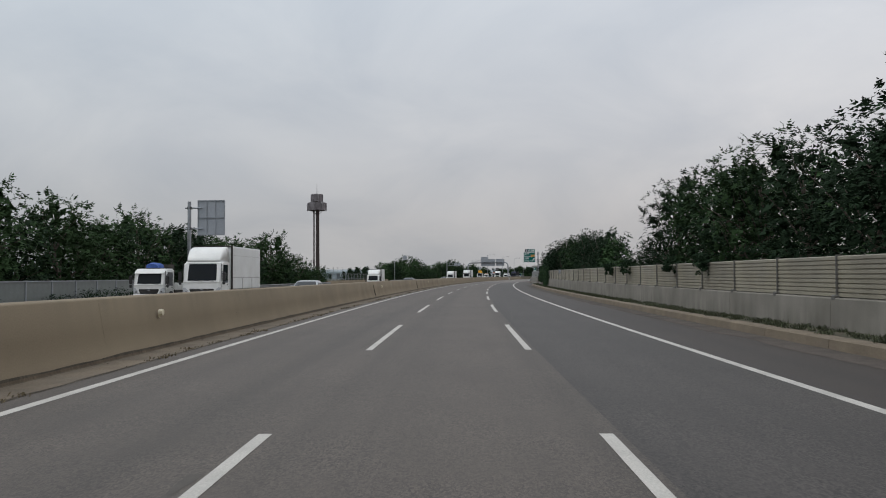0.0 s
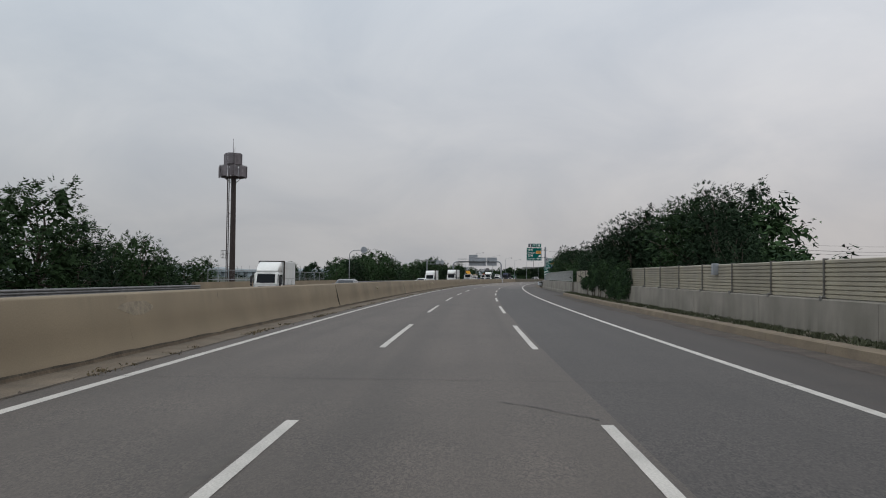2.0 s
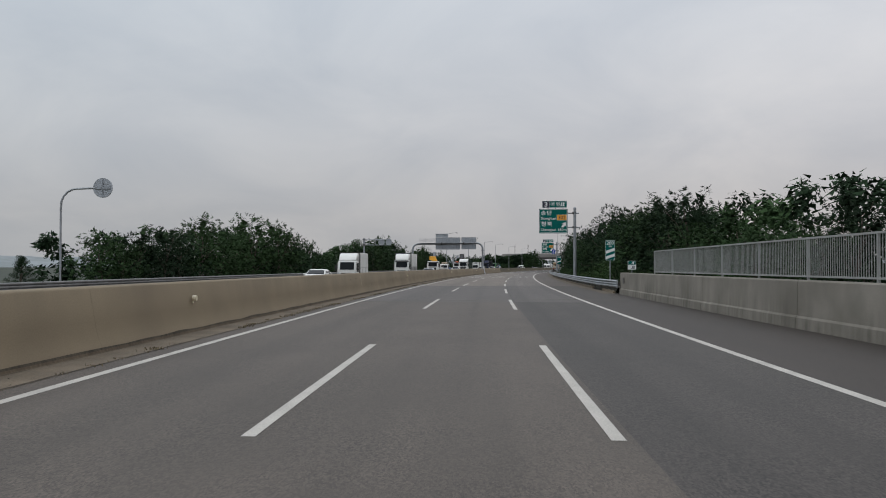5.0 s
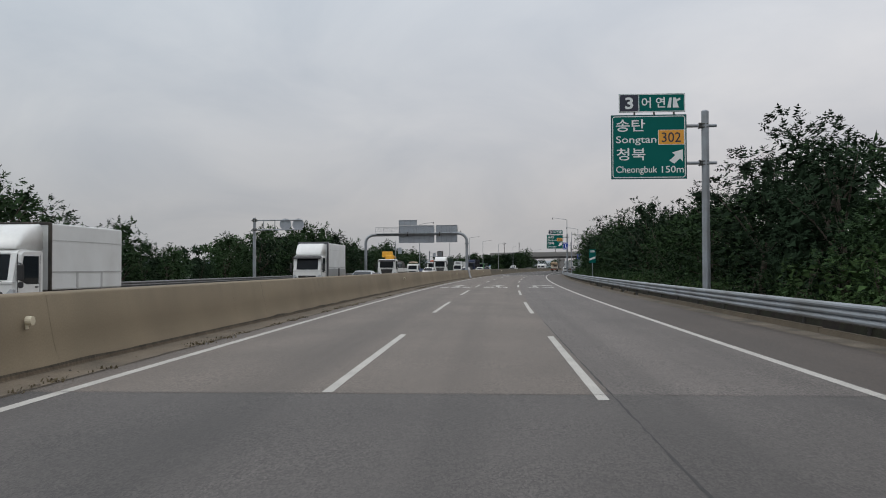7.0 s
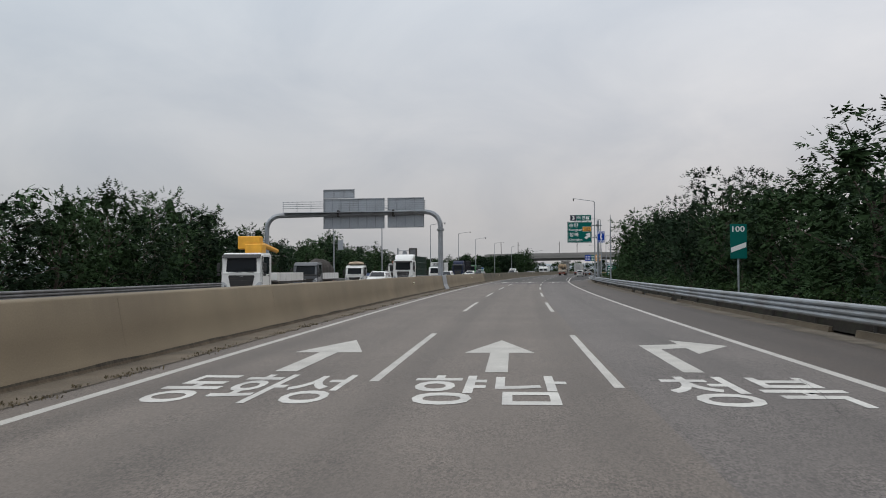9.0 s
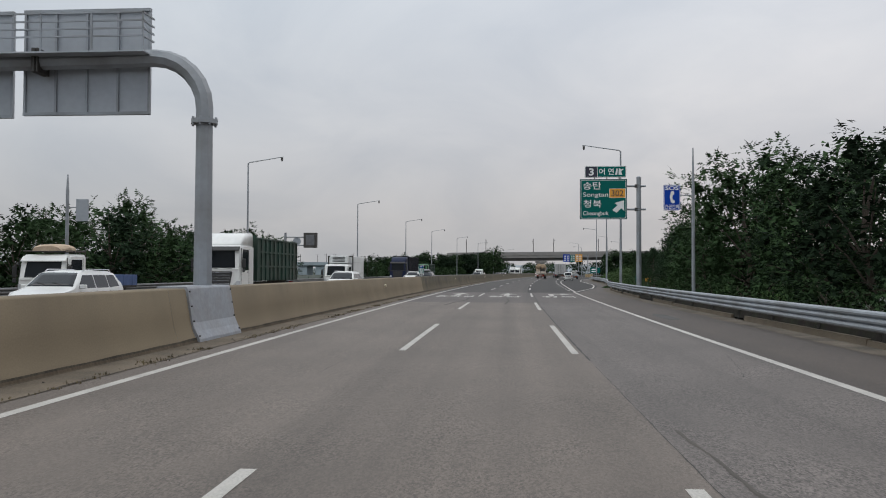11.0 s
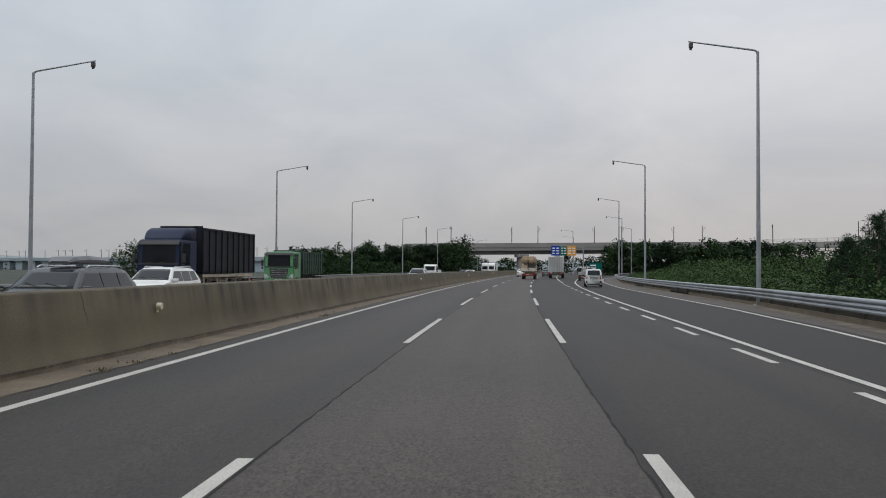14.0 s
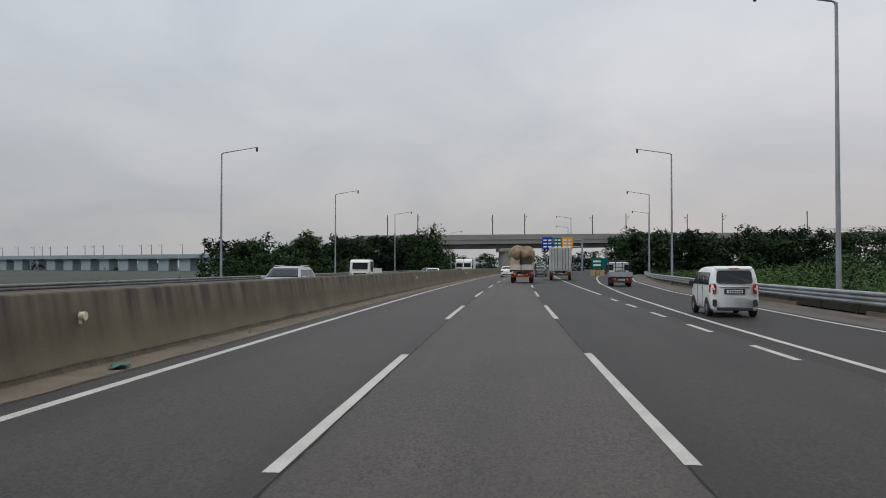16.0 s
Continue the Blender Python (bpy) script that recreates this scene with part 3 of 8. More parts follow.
# broken low kerb behind the rail
s = 198.0
rng = random.Random(5)
while s < 600:
    if rng.random() < 0.93:
        hgt = 0.14 + rng.random() * 0.04
        sweep("kerb_stone", lambda q: [(kerb_r(q) - 0.05, 0), (kerb_r(q) - 0.02, hgt), (kerb_r(q) + 0.10, hgt), (kerb_r(q) + 0.12, 0)], s, s + (5.96 if rng.random() < 0.8 else 4.2), M["kerb"], kerb, 3)
    s += 6.0
bank = sweep("verge_bank", lambda q: [(kerb_r(q) + 0.3, 0.16), (kerb_r(q) + 1.2, 0.22), (kerb_r(q) + 3.0, -0.1), (kerb_r(q) + 9.0, -0.8)], 198.5, 800, M["grass"], None, 6, closed=False)
bank4 = sweep("verge_bank_bridge", [(9.95, -0.25), (13.0, -0.3), (19.0, -0.8)], 138, 199, M["grass"], None, 6, closed=False)
tagged(bank4, "weedy green bank behind the bridge parapet", "verge", kind="structure")
tagged(bank, "weedy green bank behind the guardrail", "verge", kind="structure")
bank2 = sweep("verge_bank_left", [(-45.0, -0.8), (-26.0, -0.2), (-23.3, 0.01)], -200, 900, M["grass"], None, 6, closed=False)
tagged(bank2, "weedy green bank beside the opposite carriageway", "verge", kind="structure")
bank3 = sweep("verge_bank_wall", [(10.1, 0.9), (13.0, 0.6), (24.0, -0.8)], -120, 139, M["grass"], None, 6, closed=False)
tagged(bank3, "overgrown earth bank behind the sound wall", "verge", kind="structure")

# opposite side: low sound wall, bridge parapet with railing
far_wall = empty("wall_sound_opposite", None, "grey low sound wall with pale panels and steel posts", "wall", kind="structure")
fpm = mat("far_panel", (0.15, 0.168, 0.166), 0.4, vary=0.08, rand=0.12)
s = -60.0
while s < 58:
    fb = B()
    box(fb, -0.04, 0.04, 0.05, 2.85, 0.25, 1.5)
    for zz in (0.55, 0.9, 1.2):
        box(fb, 0.04, 0.055, 0.05, 2.85, zz, zz + 0.04)
    o = part("panel", fb, fpm, far_wall)
    o.matrix_local = spot(s, -24.2, 0)
    fb = B()
    box(fb, -0.07, 0.09, -0.06, 0.06, -0.3, 1.58, 0.01)
    o = part("post", fb, M["steel"], far_wall)
    o.matrix_local = spot(s, -24.2, 0)
    s += 2.9
sweep("coping", [(-24.3, 1.5), (-24.3, 1.57), (-24.1, 1.57), (-24.1, 1.5)], -60, 58, M["steel"], far_wall, 6)
far_par = empty("wall_parapet_opposite", None, "pale concrete bridge parapet with a steel railing", "parapet", kind="structure")
s = 121.0
while s < 180:
    sweep("parapet_segment", [(-23.2, 0), (-23.25, 0.3), (-23.4, 1.08), (-23.7, 1.08), (-23.75, 0)], s, min(s + 9.8, 180.5) - 0.03, M["concrete"], far_par, 5)
    s += 9.8
for i in range(18):
    q = 124.5 + 2.8 * i
    fb = B()
    tube(fb, [(0, 0, 0), (0, 0, 1.1)], 0.028, 8)
    o = part("rail_post", fb, M["steel"], far_par)
    o.matrix_local = spot(q, -23.55, 1.06)
for zz in (1.25, 2.15):
    sweep("railing", [(-23.58, zz), (-23.52, zz), (-23.52, zz + 0.06), (-23.58, zz + 0.06)], 124.5, 172.2, M["steel"], far_par, 5)
verts, faces = [], []
q = 124.6
while q < 172:
    c, h = at(q, -23.55), head(q)
    d = Vector((math.sin(h), math.cos(h), 0)) * 0.006
    i = len(verts)
    for a in (d, -d):
        verts += [c + a + Vector((0, 0, 1.28)), c + a + Vector((0, 0, 2.17))]
    faces.append((i, i + 1, i + 3, i + 2))
    q += 0.35
tagged(mesh_ob("railing_bars", verts, faces, M["steel"], far_par), kind="stuff")

dust = sweep("shoulder_dust", lambda q: [(kerb_r(q) - 0.75 - 0.25 * noise.noise(Vector((q * 0.35, 0, 1))), 0.004), (kerb_r(q) + 0.02, 0.006)], 197, 640,
             mat("shoulder_dust", (0.125, 0.104, 0.080), 1.0, vary=0.3, scale=1.2, fine=14, coords="UV", dark=(0.055, 0.048, 0.040), stain=0.8, stain_scale=0.9), None, 1.5, closed=False)
tagged(dust, "tan dust drifted along the shoulder edge", "dust", kind="structure")
dust2 = sweep("shoulder_dust_wall", lambda q: [(7.7 - 0.3 * noise.noise(Vector((q * 0.3, 0, 3))), 0.004), (8.56, 0.006)], -60, 138,
              mat("shoulder_dirt", (0.062, 0.050, 0.042), 1.0, vary=0.3, scale=1.2, fine=14, coords="UV"), None, 1.5, closed=False)
tagged(dust2, "dark brown dirt along the kerb foot", "dust", kind="structure")

# soil between kerb and bank, coloured dark under the beam
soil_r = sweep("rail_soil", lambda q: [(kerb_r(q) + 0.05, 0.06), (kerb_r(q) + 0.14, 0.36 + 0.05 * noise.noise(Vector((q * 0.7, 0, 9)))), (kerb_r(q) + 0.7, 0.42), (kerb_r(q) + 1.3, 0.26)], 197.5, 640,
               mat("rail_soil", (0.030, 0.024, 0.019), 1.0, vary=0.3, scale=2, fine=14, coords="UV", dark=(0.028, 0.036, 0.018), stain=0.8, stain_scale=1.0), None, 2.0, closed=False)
tagged(soil_r, "dark soil strip under the guardrail beam", "soil", kind="structure")
# dark brown band at the foot of the barrier
foot = sweep("barrier_foot_dirt", lambda q: [(-6.81 + 0.012 * noise.noise(Vector((q * 0.8, 2, 4))), 0.014), (-6.852, 0.022), (-6.862, 0.066 + 0.008 * noise.noise(Vector((q * 0.3, 7, 4))))], -60, 600,
             mat("foot_dirt", (0.098, 0.075, 0.051), 1.0, vary=0.3, scale=2, fine=14, coords="UV"), None, 1.0, closed=False)
tagged(foot, "dark brown band along the barrier foot", "dirt", kind="structure")


# cracks, chips and a pale repair on the barrier's near face
def face_u(z):
    zs, us = [p[1] for p in NJ[:7]], [p[0] for p in NJ[:7]]
    return float(np.interp(z, zs, us)) + 0.005


def wall_mark(name, pts, widths, material):
    """A ribbon on the barrier face through points (s, z)."""
    v, f = [], []
    for (q, z), wd in zip(pts, widths):
        v += [at(q - wd / 2, face_u(z), z), at(q + wd / 2, face_u(z), z)]
    for k in range(len(pts) - 1):
        f.append((2 * k, 2 * k + 1, 2 * k + 3, 2 * k + 2))
    mesh_ob(name, v, f, material, barrier)


rw_ = random.Random(12)
pale = mat("pale_repair", (0.240, 0.205, 0.150), 0.9, vary=0.25, scale=4, fine=30)
for q0, top, foot in ((191.6, 1.22, 0.30), (194.9, 1.20, 0.18), (198.4, 0.62, 0.16), (97.6, 1.18, 0.75), (107.5, 1.15, 0.62), (101.2, 0.55, 0.12), (233.0, 1.22, 0.20), (208.0, 1.2, 0.7), (241.5, 1.2, 0.85), (352.0, 0.75, 0.35), (391.9, 1.25, 0.15), (416.5, 1.24, 0.6), (455.3, 1.24, 0.65), (35.0, 1.2, 0.8), (62.0, 1.22, 0.55), (473.0, 1.22, 0.7), (20.5, 1.2, 0.9), (76.5, 1.2, 0.95)):
    n = 9
    q = q0
    pts = []
    for k in range(n):
        pts.append((q, top + (foot - top) * k / (n - 1)))
        q += rw_.uniform(-0.03, 0.045)
    wall_mark("wall_crack", pts, [rw_.uniform(0.010, 0.030) * (1 - 0.6 * k / n) for k in range(n)], M["tar"])


def wall_line(name, pts, thick, material):
    """A lying ribbon on the barrier face through points (s, z)."""
    v, f = [], []
    for k, (q, z) in enumerate(pts):
        t_ = thick * (0.4 + 0.6 * math.sin(math.pi * (k + 0.5) / len(pts)))
        v += [at(q, face_u(z - t_), z - t_), at(q, face_u(z + t_), z + t_)]
    for k in range(len(pts) - 1):
        f.append((2 * k, 2 * k + 2, 2 * k + 3, 2 * k + 1))
    mesh_ob(name, v, f, material, barrier)


for q0, z0 in ((190.6, 0.93), (192.4, 0.98), (194.0, 1.12), (211.0, 0.75), (58.0, 0.9), (262.0, 0.8), (327.0, 0.7)):
    wall_line("wall_crack", [(q0 + 0.13 * k, z0 + 0.006 * k + rw_.uniform(-0.014, 0.014)) for k in range(8)], 0.010, M["tar"])
wall_mark("wall_repair", [(194.6 + rw_.uniform(-0.05, 0.05), 1.2 - 0.1 * k) for k in range(8)], [0.30, 0.42, 0.38, 0.45, 0.3, 0.34, 0.2, 0.1], pale)
wall_mark("wall_repair", [(70.5 + rw_.uniform(-0.1, 0.1), 1.1 - 0.06 * k) for k in range(6)], [1.0, 1.6, 2.0, 1.7, 1.2, 0.6], pale)
# ---- trees and hedges ----
def leaf_cloud(rs, centres, radii, count, size, aspect=2.6, droop=0.35, needle=False):
    """Pointed leaves strewn in uneven clumps, mostly facing up and outward; returns verts and triangles."""
    pick = rs.integers(0, len(centres), count)
    d = rs.normal(size=(count, 3))
    d /= np.linalg.norm(d, axis=1)[:, None]
    rad = radii[pick] * rs.random(count) ** 0.45
    p = centres[pick] + d * rad[:, None] * np.array([1, 1, 0.75])
    n = rs.normal(size=(count, 3)) * (1.0 if needle else 0.38) + d * 0.55 + np.array([0, 0, 0.65])
    n /= np.linalg.norm(n, axis=1)[:, None]
    a = rs.normal(size=(count, 3)) + d * 0.7
    a[:, 2] -= droop
    if not needle:
        a -= n * (a * n).sum(axis=1)[:, None]
    a /= np.linalg.norm(a, axis=1)[:, None] + 1e-6
    b = np.cross(n, a)
    b /= np.linalg.norm(b, axis=1)[:, None] + 1e-6
    ln = size * (0.6 + 0.8 * rs.random(count))
    a *= ln[:, None]
    b *= (ln / aspect)[:, None]
    v = np.stack([p - b * 0.5, p + b * 0.5 + a * 0.15, p + a], axis=1).reshape(-1, 3)
    return v, np.arange(count * 3).reshape(-1, 3)


def crown_mesh(name, v, f, material):
    me = bpy.data.meshes.new(name)
    k = f.shape[1]
    me.vertices.add(len(v))
    me.vertices.foreach_set("co", v.astype(np.float32).ravel())
    me.loops.add(len(f) * k)
    me.loops.foreach_set("vertex_index", f.astype(np.int32).ravel())
    me.polygons.add(len(f))
    me.polygons.foreach_set("loop_start", np.arange(0, len(f) * k, k, dtype=np.int32))
    me.update()
    me.materials.append(material)
    return me


def spray_cloud(rs, centres, radii, count, size, pairs=4, lift=0.55, droop=0.25):
    """Feathered leaf sprays on the outer, upper skin of uneven clumps; returns verts and triangles."""
    w = radii ** 1.6
    pick = rs.choice(len(centres), count, p=w / w.sum())

    def unit(x):
        return x / (np.linalg.norm(x, axis=1)[:, None] + 1e-9)
    d = rs.normal(size=(count, 3))
    d[:, 2] = d[:, 2] * 0.8 + lift
    d = unit(d)
    p = centres[pick] + d * (radii[pick] * (0.58 + 0.44 * rs.random(count) ** 0.7))[:, None] * np.array([1, 1, 0.62])
    a = unit(d * 0.9 + rs.normal(size=(count, 3)) * 0.42 + np.array([0, 0, 0.12]))
    n = d * 0.35 + rs.normal(size=(count, 3)) * 0.28 + np.array([0, 0, 0.9])
    n = unit(n - a * (n * a).sum(axis=1)[:, None])
    b = np.cross(n, a)
    ln = (size * (0.65 + 0.7 * rs.random(count)))[:, None]
    tri = []
    for k in range(pairs):
        f = 0.12 + 0.78 * k / pairs
        base = p + a * ln * f - n * ln * droop * f * f
        wide = 0.44 * math.sin(math.pi * (0.30 + 0.60 * f)) ** 0.7
        for sx in (-1, 1):
            tip = base + (a * 0.20 + b * sx * wide - n * 0.10) * ln
            tri.append(np.stack([base - a * ln * 0.12, base + a * ln * 0.18, tip][::sx], axis=1))
    end = p + a * ln * 0.82 - n * ln * droop * 0.67
    tri.append(np.stack([end - b * ln * 0.14, end + b * ln * 0.14, end + (a * 0.36 - n * 0.12) * ln], axis=1))
    v = np.stack(tri, axis=1).reshape(-1, 3)
    return v, np.arange(len(v)).reshape(-1, 3)


def tree(seed, height, radius, low, material, sprays=1000, size=0.42, name="tree", label="", clumps=38, pairs=2, lean=0.5, flat_top=0.42):
    """A tapered trunk with limbs, and a crown of feathered sprays in layered clumps with gaps; low: where the crown begins."""
    rs = np.random.default_rng(seed)
    rn = random.Random(seed)
    t = empty(name, None, label, "tree")
    bm = B()
    top = height * 0.8
    pts = [(lean * 0.3 * math.sin(i * 1.3 + seed), lean * 0.3 * math.cos(i * 1.1 + seed), top * i / 5 - 0.8 * (i == 0)) for i in range(6)]
    tube(bm, pts, [0.022 * height * (1 - i / 6.5) for i in range(6)], 8)
    cs, rr = [], []

    def reach(f):
        return math.sqrt(max(0.03, 1 - ((f - flat_top) / 0.62) ** 2)) * radius
    for i in range(clumps):
        f = (i + rn.random()) / clumps
        ang = i * 2.399 + rn.uniform(-0.5, 0.5)
        q = reach(f) * (0.50 + 0.46 * rn.random() ** 0.6)
        c = Vector((q * math.cos(ang), q * math.sin(ang), low + (height - low) * f * 0.95))
        cs.append(tuple(c))
        own = (0.25 + 0.17 * rn.random()) * radius * (0.75 if f > 0.8 else 1.0)
        rr.append(own)
        k = min(4, max(1, int(5 * c.z / height * 0.75)))
        b0 = Vector(pts[k])
        if i % 3 == 0:
            mid = b0.lerp(c, 0.5) + Vector((0, 0, 0.2))
            tube(bm, [b0, mid, c], [0.008 * height, 0.005 * height, 0.002 * height], 5, cap=False)
        # young shoots that break the outline
        if f > 0.3 and rn.random() < 0.22:
            o = Vector((math.cos(ang) * (1.25 - f), math.sin(ang) * (1.25 - f), 0.25 + f)).normalized()
            for j, r in enumerate((0.115, 0.090, 0.060)):
                cs.append(tuple(c + o * (own * 0.85 + radius * 0.085 * j)))
                rr.append(r * radius)
    part("trunk", bm, M["bark"], t)
    cs, w = np.array(cs), np.array(rr)
    v, f = spray_cloud(rs, cs, w, sprays, size, pairs)
    # broad leaves deep inside close the crown
    inner = cs * np.array([0.68, 0.68, 0.90])
    v2, f2 = leaf_cloud(rs, inner, w * 0.85, max(60, sprays * 3 // 5), size * 1.2, 1.3, 0.35)
    o = new("crown", crown_mesh("crown", np.concatenate([v, v2]), np.concatenate([f, f2 + len(v)]), material))
    o.parent = t
    return t


def pine(seed, height, name="pine_tree", label=""):
    rs = np.random.default_rng(seed)
    rn = random.Random(seed)
    t = empty(name, None, label, "tree")
    bm = B()
    tube(bm, [(0, 0, -0.8), (0.15, 0.1, height * 0.5), (0.05, 0, height)], [0.16, 0.11, 0.02], 8)
    cs, rr = [], []
    for i in range(30):
        f = 0.18 + 0.82 * i / 30
        z = height * f
        reach = (1.0 - f) * height * 0.42 + 0.35
        ang = i * 2.4 + rn.random()
        tip = Vector((math.cos(ang) * reach, math.sin(ang) * reach, z + reach * 0.28))
        tube(bm, [(0, 0, z), Vector((0, 0, z)).lerp(tip, 0.5), tip], [0.035, 0.025, 0.01], 5, cap=False)
        for k in range(5):
            g = 0.35 + 0.65 * k / 4
            cs.append(tuple(Vector((0, 0, z)).lerp(tip, g) + Vector((rn.uniform(-.2, .2), rn.uniform(-.2, .2), rn.uniform(0, .25)))))
            rr.append(0.34)
    for k in range(6):
        cs.append((0, 0, height * (0.9 + 0.02 * k)))
        rr.append(0.16)
    part("trunk", bm, M["bark"], t)
    v, f = leaf_cloud(rs, np.array(cs), np.array(rr), 8000, 0.26, 7.0, -0.55, True)
    o = new("crown", crown_mesh("crown", v, f, M["needle"]))
    o.parent = t
    return t


AC = "leafy green acacia tree in the roadside hedgerow"
ACD = "dense dark green broadleaf tree in the roadside hedgerow"
ACB = "bright green bushy shrub beside the guardrail"
KINDS = {
    "a": [tree(1, 6.0, 2.3, 0.6, M["leaf"], 1540, 0.2325, label=AC), tree(2, 6.0, 2.1, 0.4, M["leaf"], 1540, 0.232, label=AC, flat_top=0.36), tree(3, 6.0, 2.6, 0.9, M["leaf"], 1750, 0.23, label=AC, clumps=44, flat_top=0.5)],
    "d": [tree(4, 6.0, 2.4, 0.4, M["leaf_dark"], 1540, 0.232, label=ACD), tree(5, 6.0, 2.2, 0.3, M["leaf_dark"], 1540, 0.232, label=ACD, flat_top=0.5)],
    "m": [tree(14, 6.0, 2.5, 0.3, M["leaf"], 1000, 0.31, label=ACD), tree(15, 6.0, 2.3, 0.3, M["leaf"], 1000, 0.31, label=AC), tree(16, 6.0, 2.7, 0.5, M["leaf_dark"], 1000, 0.32, label=ACD, clumps=44)],
    "t": [tree(21, 9.0, 3.6, 1.0, M["leaf_dark"], 4800, 0.23, label=ACD, clumps=64, flat_top=0.6)],
    "b": [tree(6, 2.2, 1.5, 0.0, M["leaf_bright"], 260, 0.20, name="shrub", label=ACB, clumps=26), tree(7, 2.2, 1.7, 0.0, M["leaf"], 260, 0.20, name="shrub", label="low green shrub on the weedy bank", clumps=26)],
    "p": [pine(8, 6.0, label="dark green pine with upright shoots"), pine(9, 6.0, label="dark green pine with upright shoots")],
}
HT = {"a": 6.0, "d": 6.0, "m": 6.0, "t": 9.0, "b": 2.2, "p": 6.0}
_used = set()


def tree_pose(kind, s, u, z, height, rn):
    k = height / HT[kind]
    return spot(s, u, z, rn.uniform(0, 360)) @ Matrix.Diagonal((k * rn.uniform(0.9, 1.12), k * rn.uniform(0.9, 1.12), k * rn.uniform(0.95, 1.05), 1))


def plant(kind, s, u, z, height, group, rn):
    src = KINDS[kind][rn.randrange(len(KINDS[kind]))]
    m = tree_pose(kind, s, u, z, height, rn)
    if src.name in _used:
        src = copy_thing(src, m)
    else:
        _used.add(src.name)
        src.matrix_world = m
    tagged(src, group=group)


def row(kinds, s0, s1, gap, u, top, group, seed, base=0.0, spread=0.8):
    rn = random.Random(seed)
    s = s0
    while s < s1:
        h = max(1.0, top(s) - base)
        if top(s) < 1.2:
            s += 1.5
            continue
        plant(rn.choice(kinds), s + rn.uniform(-0.8, 0.8), u + rn.uniform(-spread, spread), base, h * rn.uniform(0.80, 1.02), group, rn)
        s += gap * (0.5 + 0.5 * min(1.0, h / 6.0))


class Wood:
    """Many trees that nobody could count, gathered into one mesh."""

    def __init__(self, name, label, category="trees"):
        self.name, self.label, self.category, self.v, self.f, self.m, self.n = name, label, category, [], [], [], 0

    def add(self, seed, s, u, z, height, radius, low, leaves, size, slot):
        rs, rn = np.random.default_rng(seed), random.Random(seed)
        cs, rr = [], []
        for i in range(26):
            f = rn.random()
            env = math.sqrt(max(0.04, 1 - ((f - 0.42) / 0.62) ** 2)) * radius
            a, q = rn.random() * 2 * math.pi, env * (0.4 + 0.6 * rn.random() ** 0.5)
            cs.append((q * math.cos(a), q * math.sin(a), low + (height - low) * f))
            rr.append((0.26 + 0.18 * rn.random()) * radius)
        v, f = leaf_cloud(rs, np.array(cs), np.array(rr), int(leaves * 1.5), size, 1.9, 0.3)
        o = at(s, u, z)
        self.v.append(v + np.array([o.x, o.y, o.z]))
        self.f.append(f + self.n)
        self.m.append(np.full(len(f), slot))
        self.n += len(v)

    def done(self, *materials):
        me = crown_mesh(self.name, np.concatenate(self.v), np.concatenate(self.f), materials[0])
        for m in materials[1:]:
            me.materials.append(m)
        me.polygons.foreach_set("material_index", np.concatenate(self.m).astype(np.int32))
        tagged(new(self.name, me), self.label, self.category, kind="stuff")


right_top = pw([(-60, 8), (10, 7.4), (24, 7.4), (34, 7.6), (42, 7.8), (46.5, 7.2), (47.5, 4.9), (61, 4.4), (63.5, 3.4), (64, 0), (87.5, 0), (88, 2.0), (92, 3.0), (95, 4.4), (99, 5.4), (102, 6.5), (106, 7.4), (110, 7.7), (113, 8.0), (120, 7.2), (127, 6.0), (131, 4.8), (136, 4.4), (142, 3.4), (155, 3.4), (165, 4.5), (176, 5.6), (187, 6.4), (203, 6.6), (209, 7.4), (212, 7.6), (220, 7.0), (231.5, 6.5), (237, 7.0), (243, 7.3), (248, 8.0), (255, 8.5), (260, 8.8), (266, 8.1), (270, 7.6), (276, 7.5), (288, 7.9), (300, 8.0), (309, 7.5), (330, 7.6), (343, 7.4), (354, 8.0), (362, 8.3), (368, 8.5), (373, 9.8), (379, 9.6), (382, 7.2), (385, 6.0), (388, 5.6), (394, 5.2), (398, 4.4), (404, 3.0)])
low_top = lambda s: right_top(s) * 0.97
row("dda", -10, 139, 4.0, 14.2, low_top, "trees behind the sound wall", 11, base=0.3)
row("ada", 141, 396, 4.2, 15.0, low_top, "trees behind the guardrail", 13, base=-0.4)
left_top = pw([(-40, 6.8), (42, 6.8), (48, 7.2), (53, 6.3), (62, 6.7), (71, 7.8), (85, 6.3), (96, 6.2), (106, 6.2), (110, 5.8), (116, 4.9), (123, 3.9), (137, 3.3), (141, 2.0)])
row("m", 18, 139, 4.0, -28.6, left_top, "trees beyond the opposite carriageway", 21, base=-0.4)
left2 = pw([(205, 4.0), (220, 5.4), (237, 6.2), (254, 7.0), (260, 4.4), (267, 5.6), (275, 4.2), (286, 2.7), (292, 4.6), (305, 6.0), (317, 6.9), (337, 7.2), (354, 5.6), (366, 4.9), (372, 5.2), (379, 7.2), (392, 6.8), (404, 4.3), (410, 6.5), (420, 5.6)])
row("m", 206, 424, 4.2, -28.8, left2, "trees beyond the opposite carriageway", 23, base=-0.5)
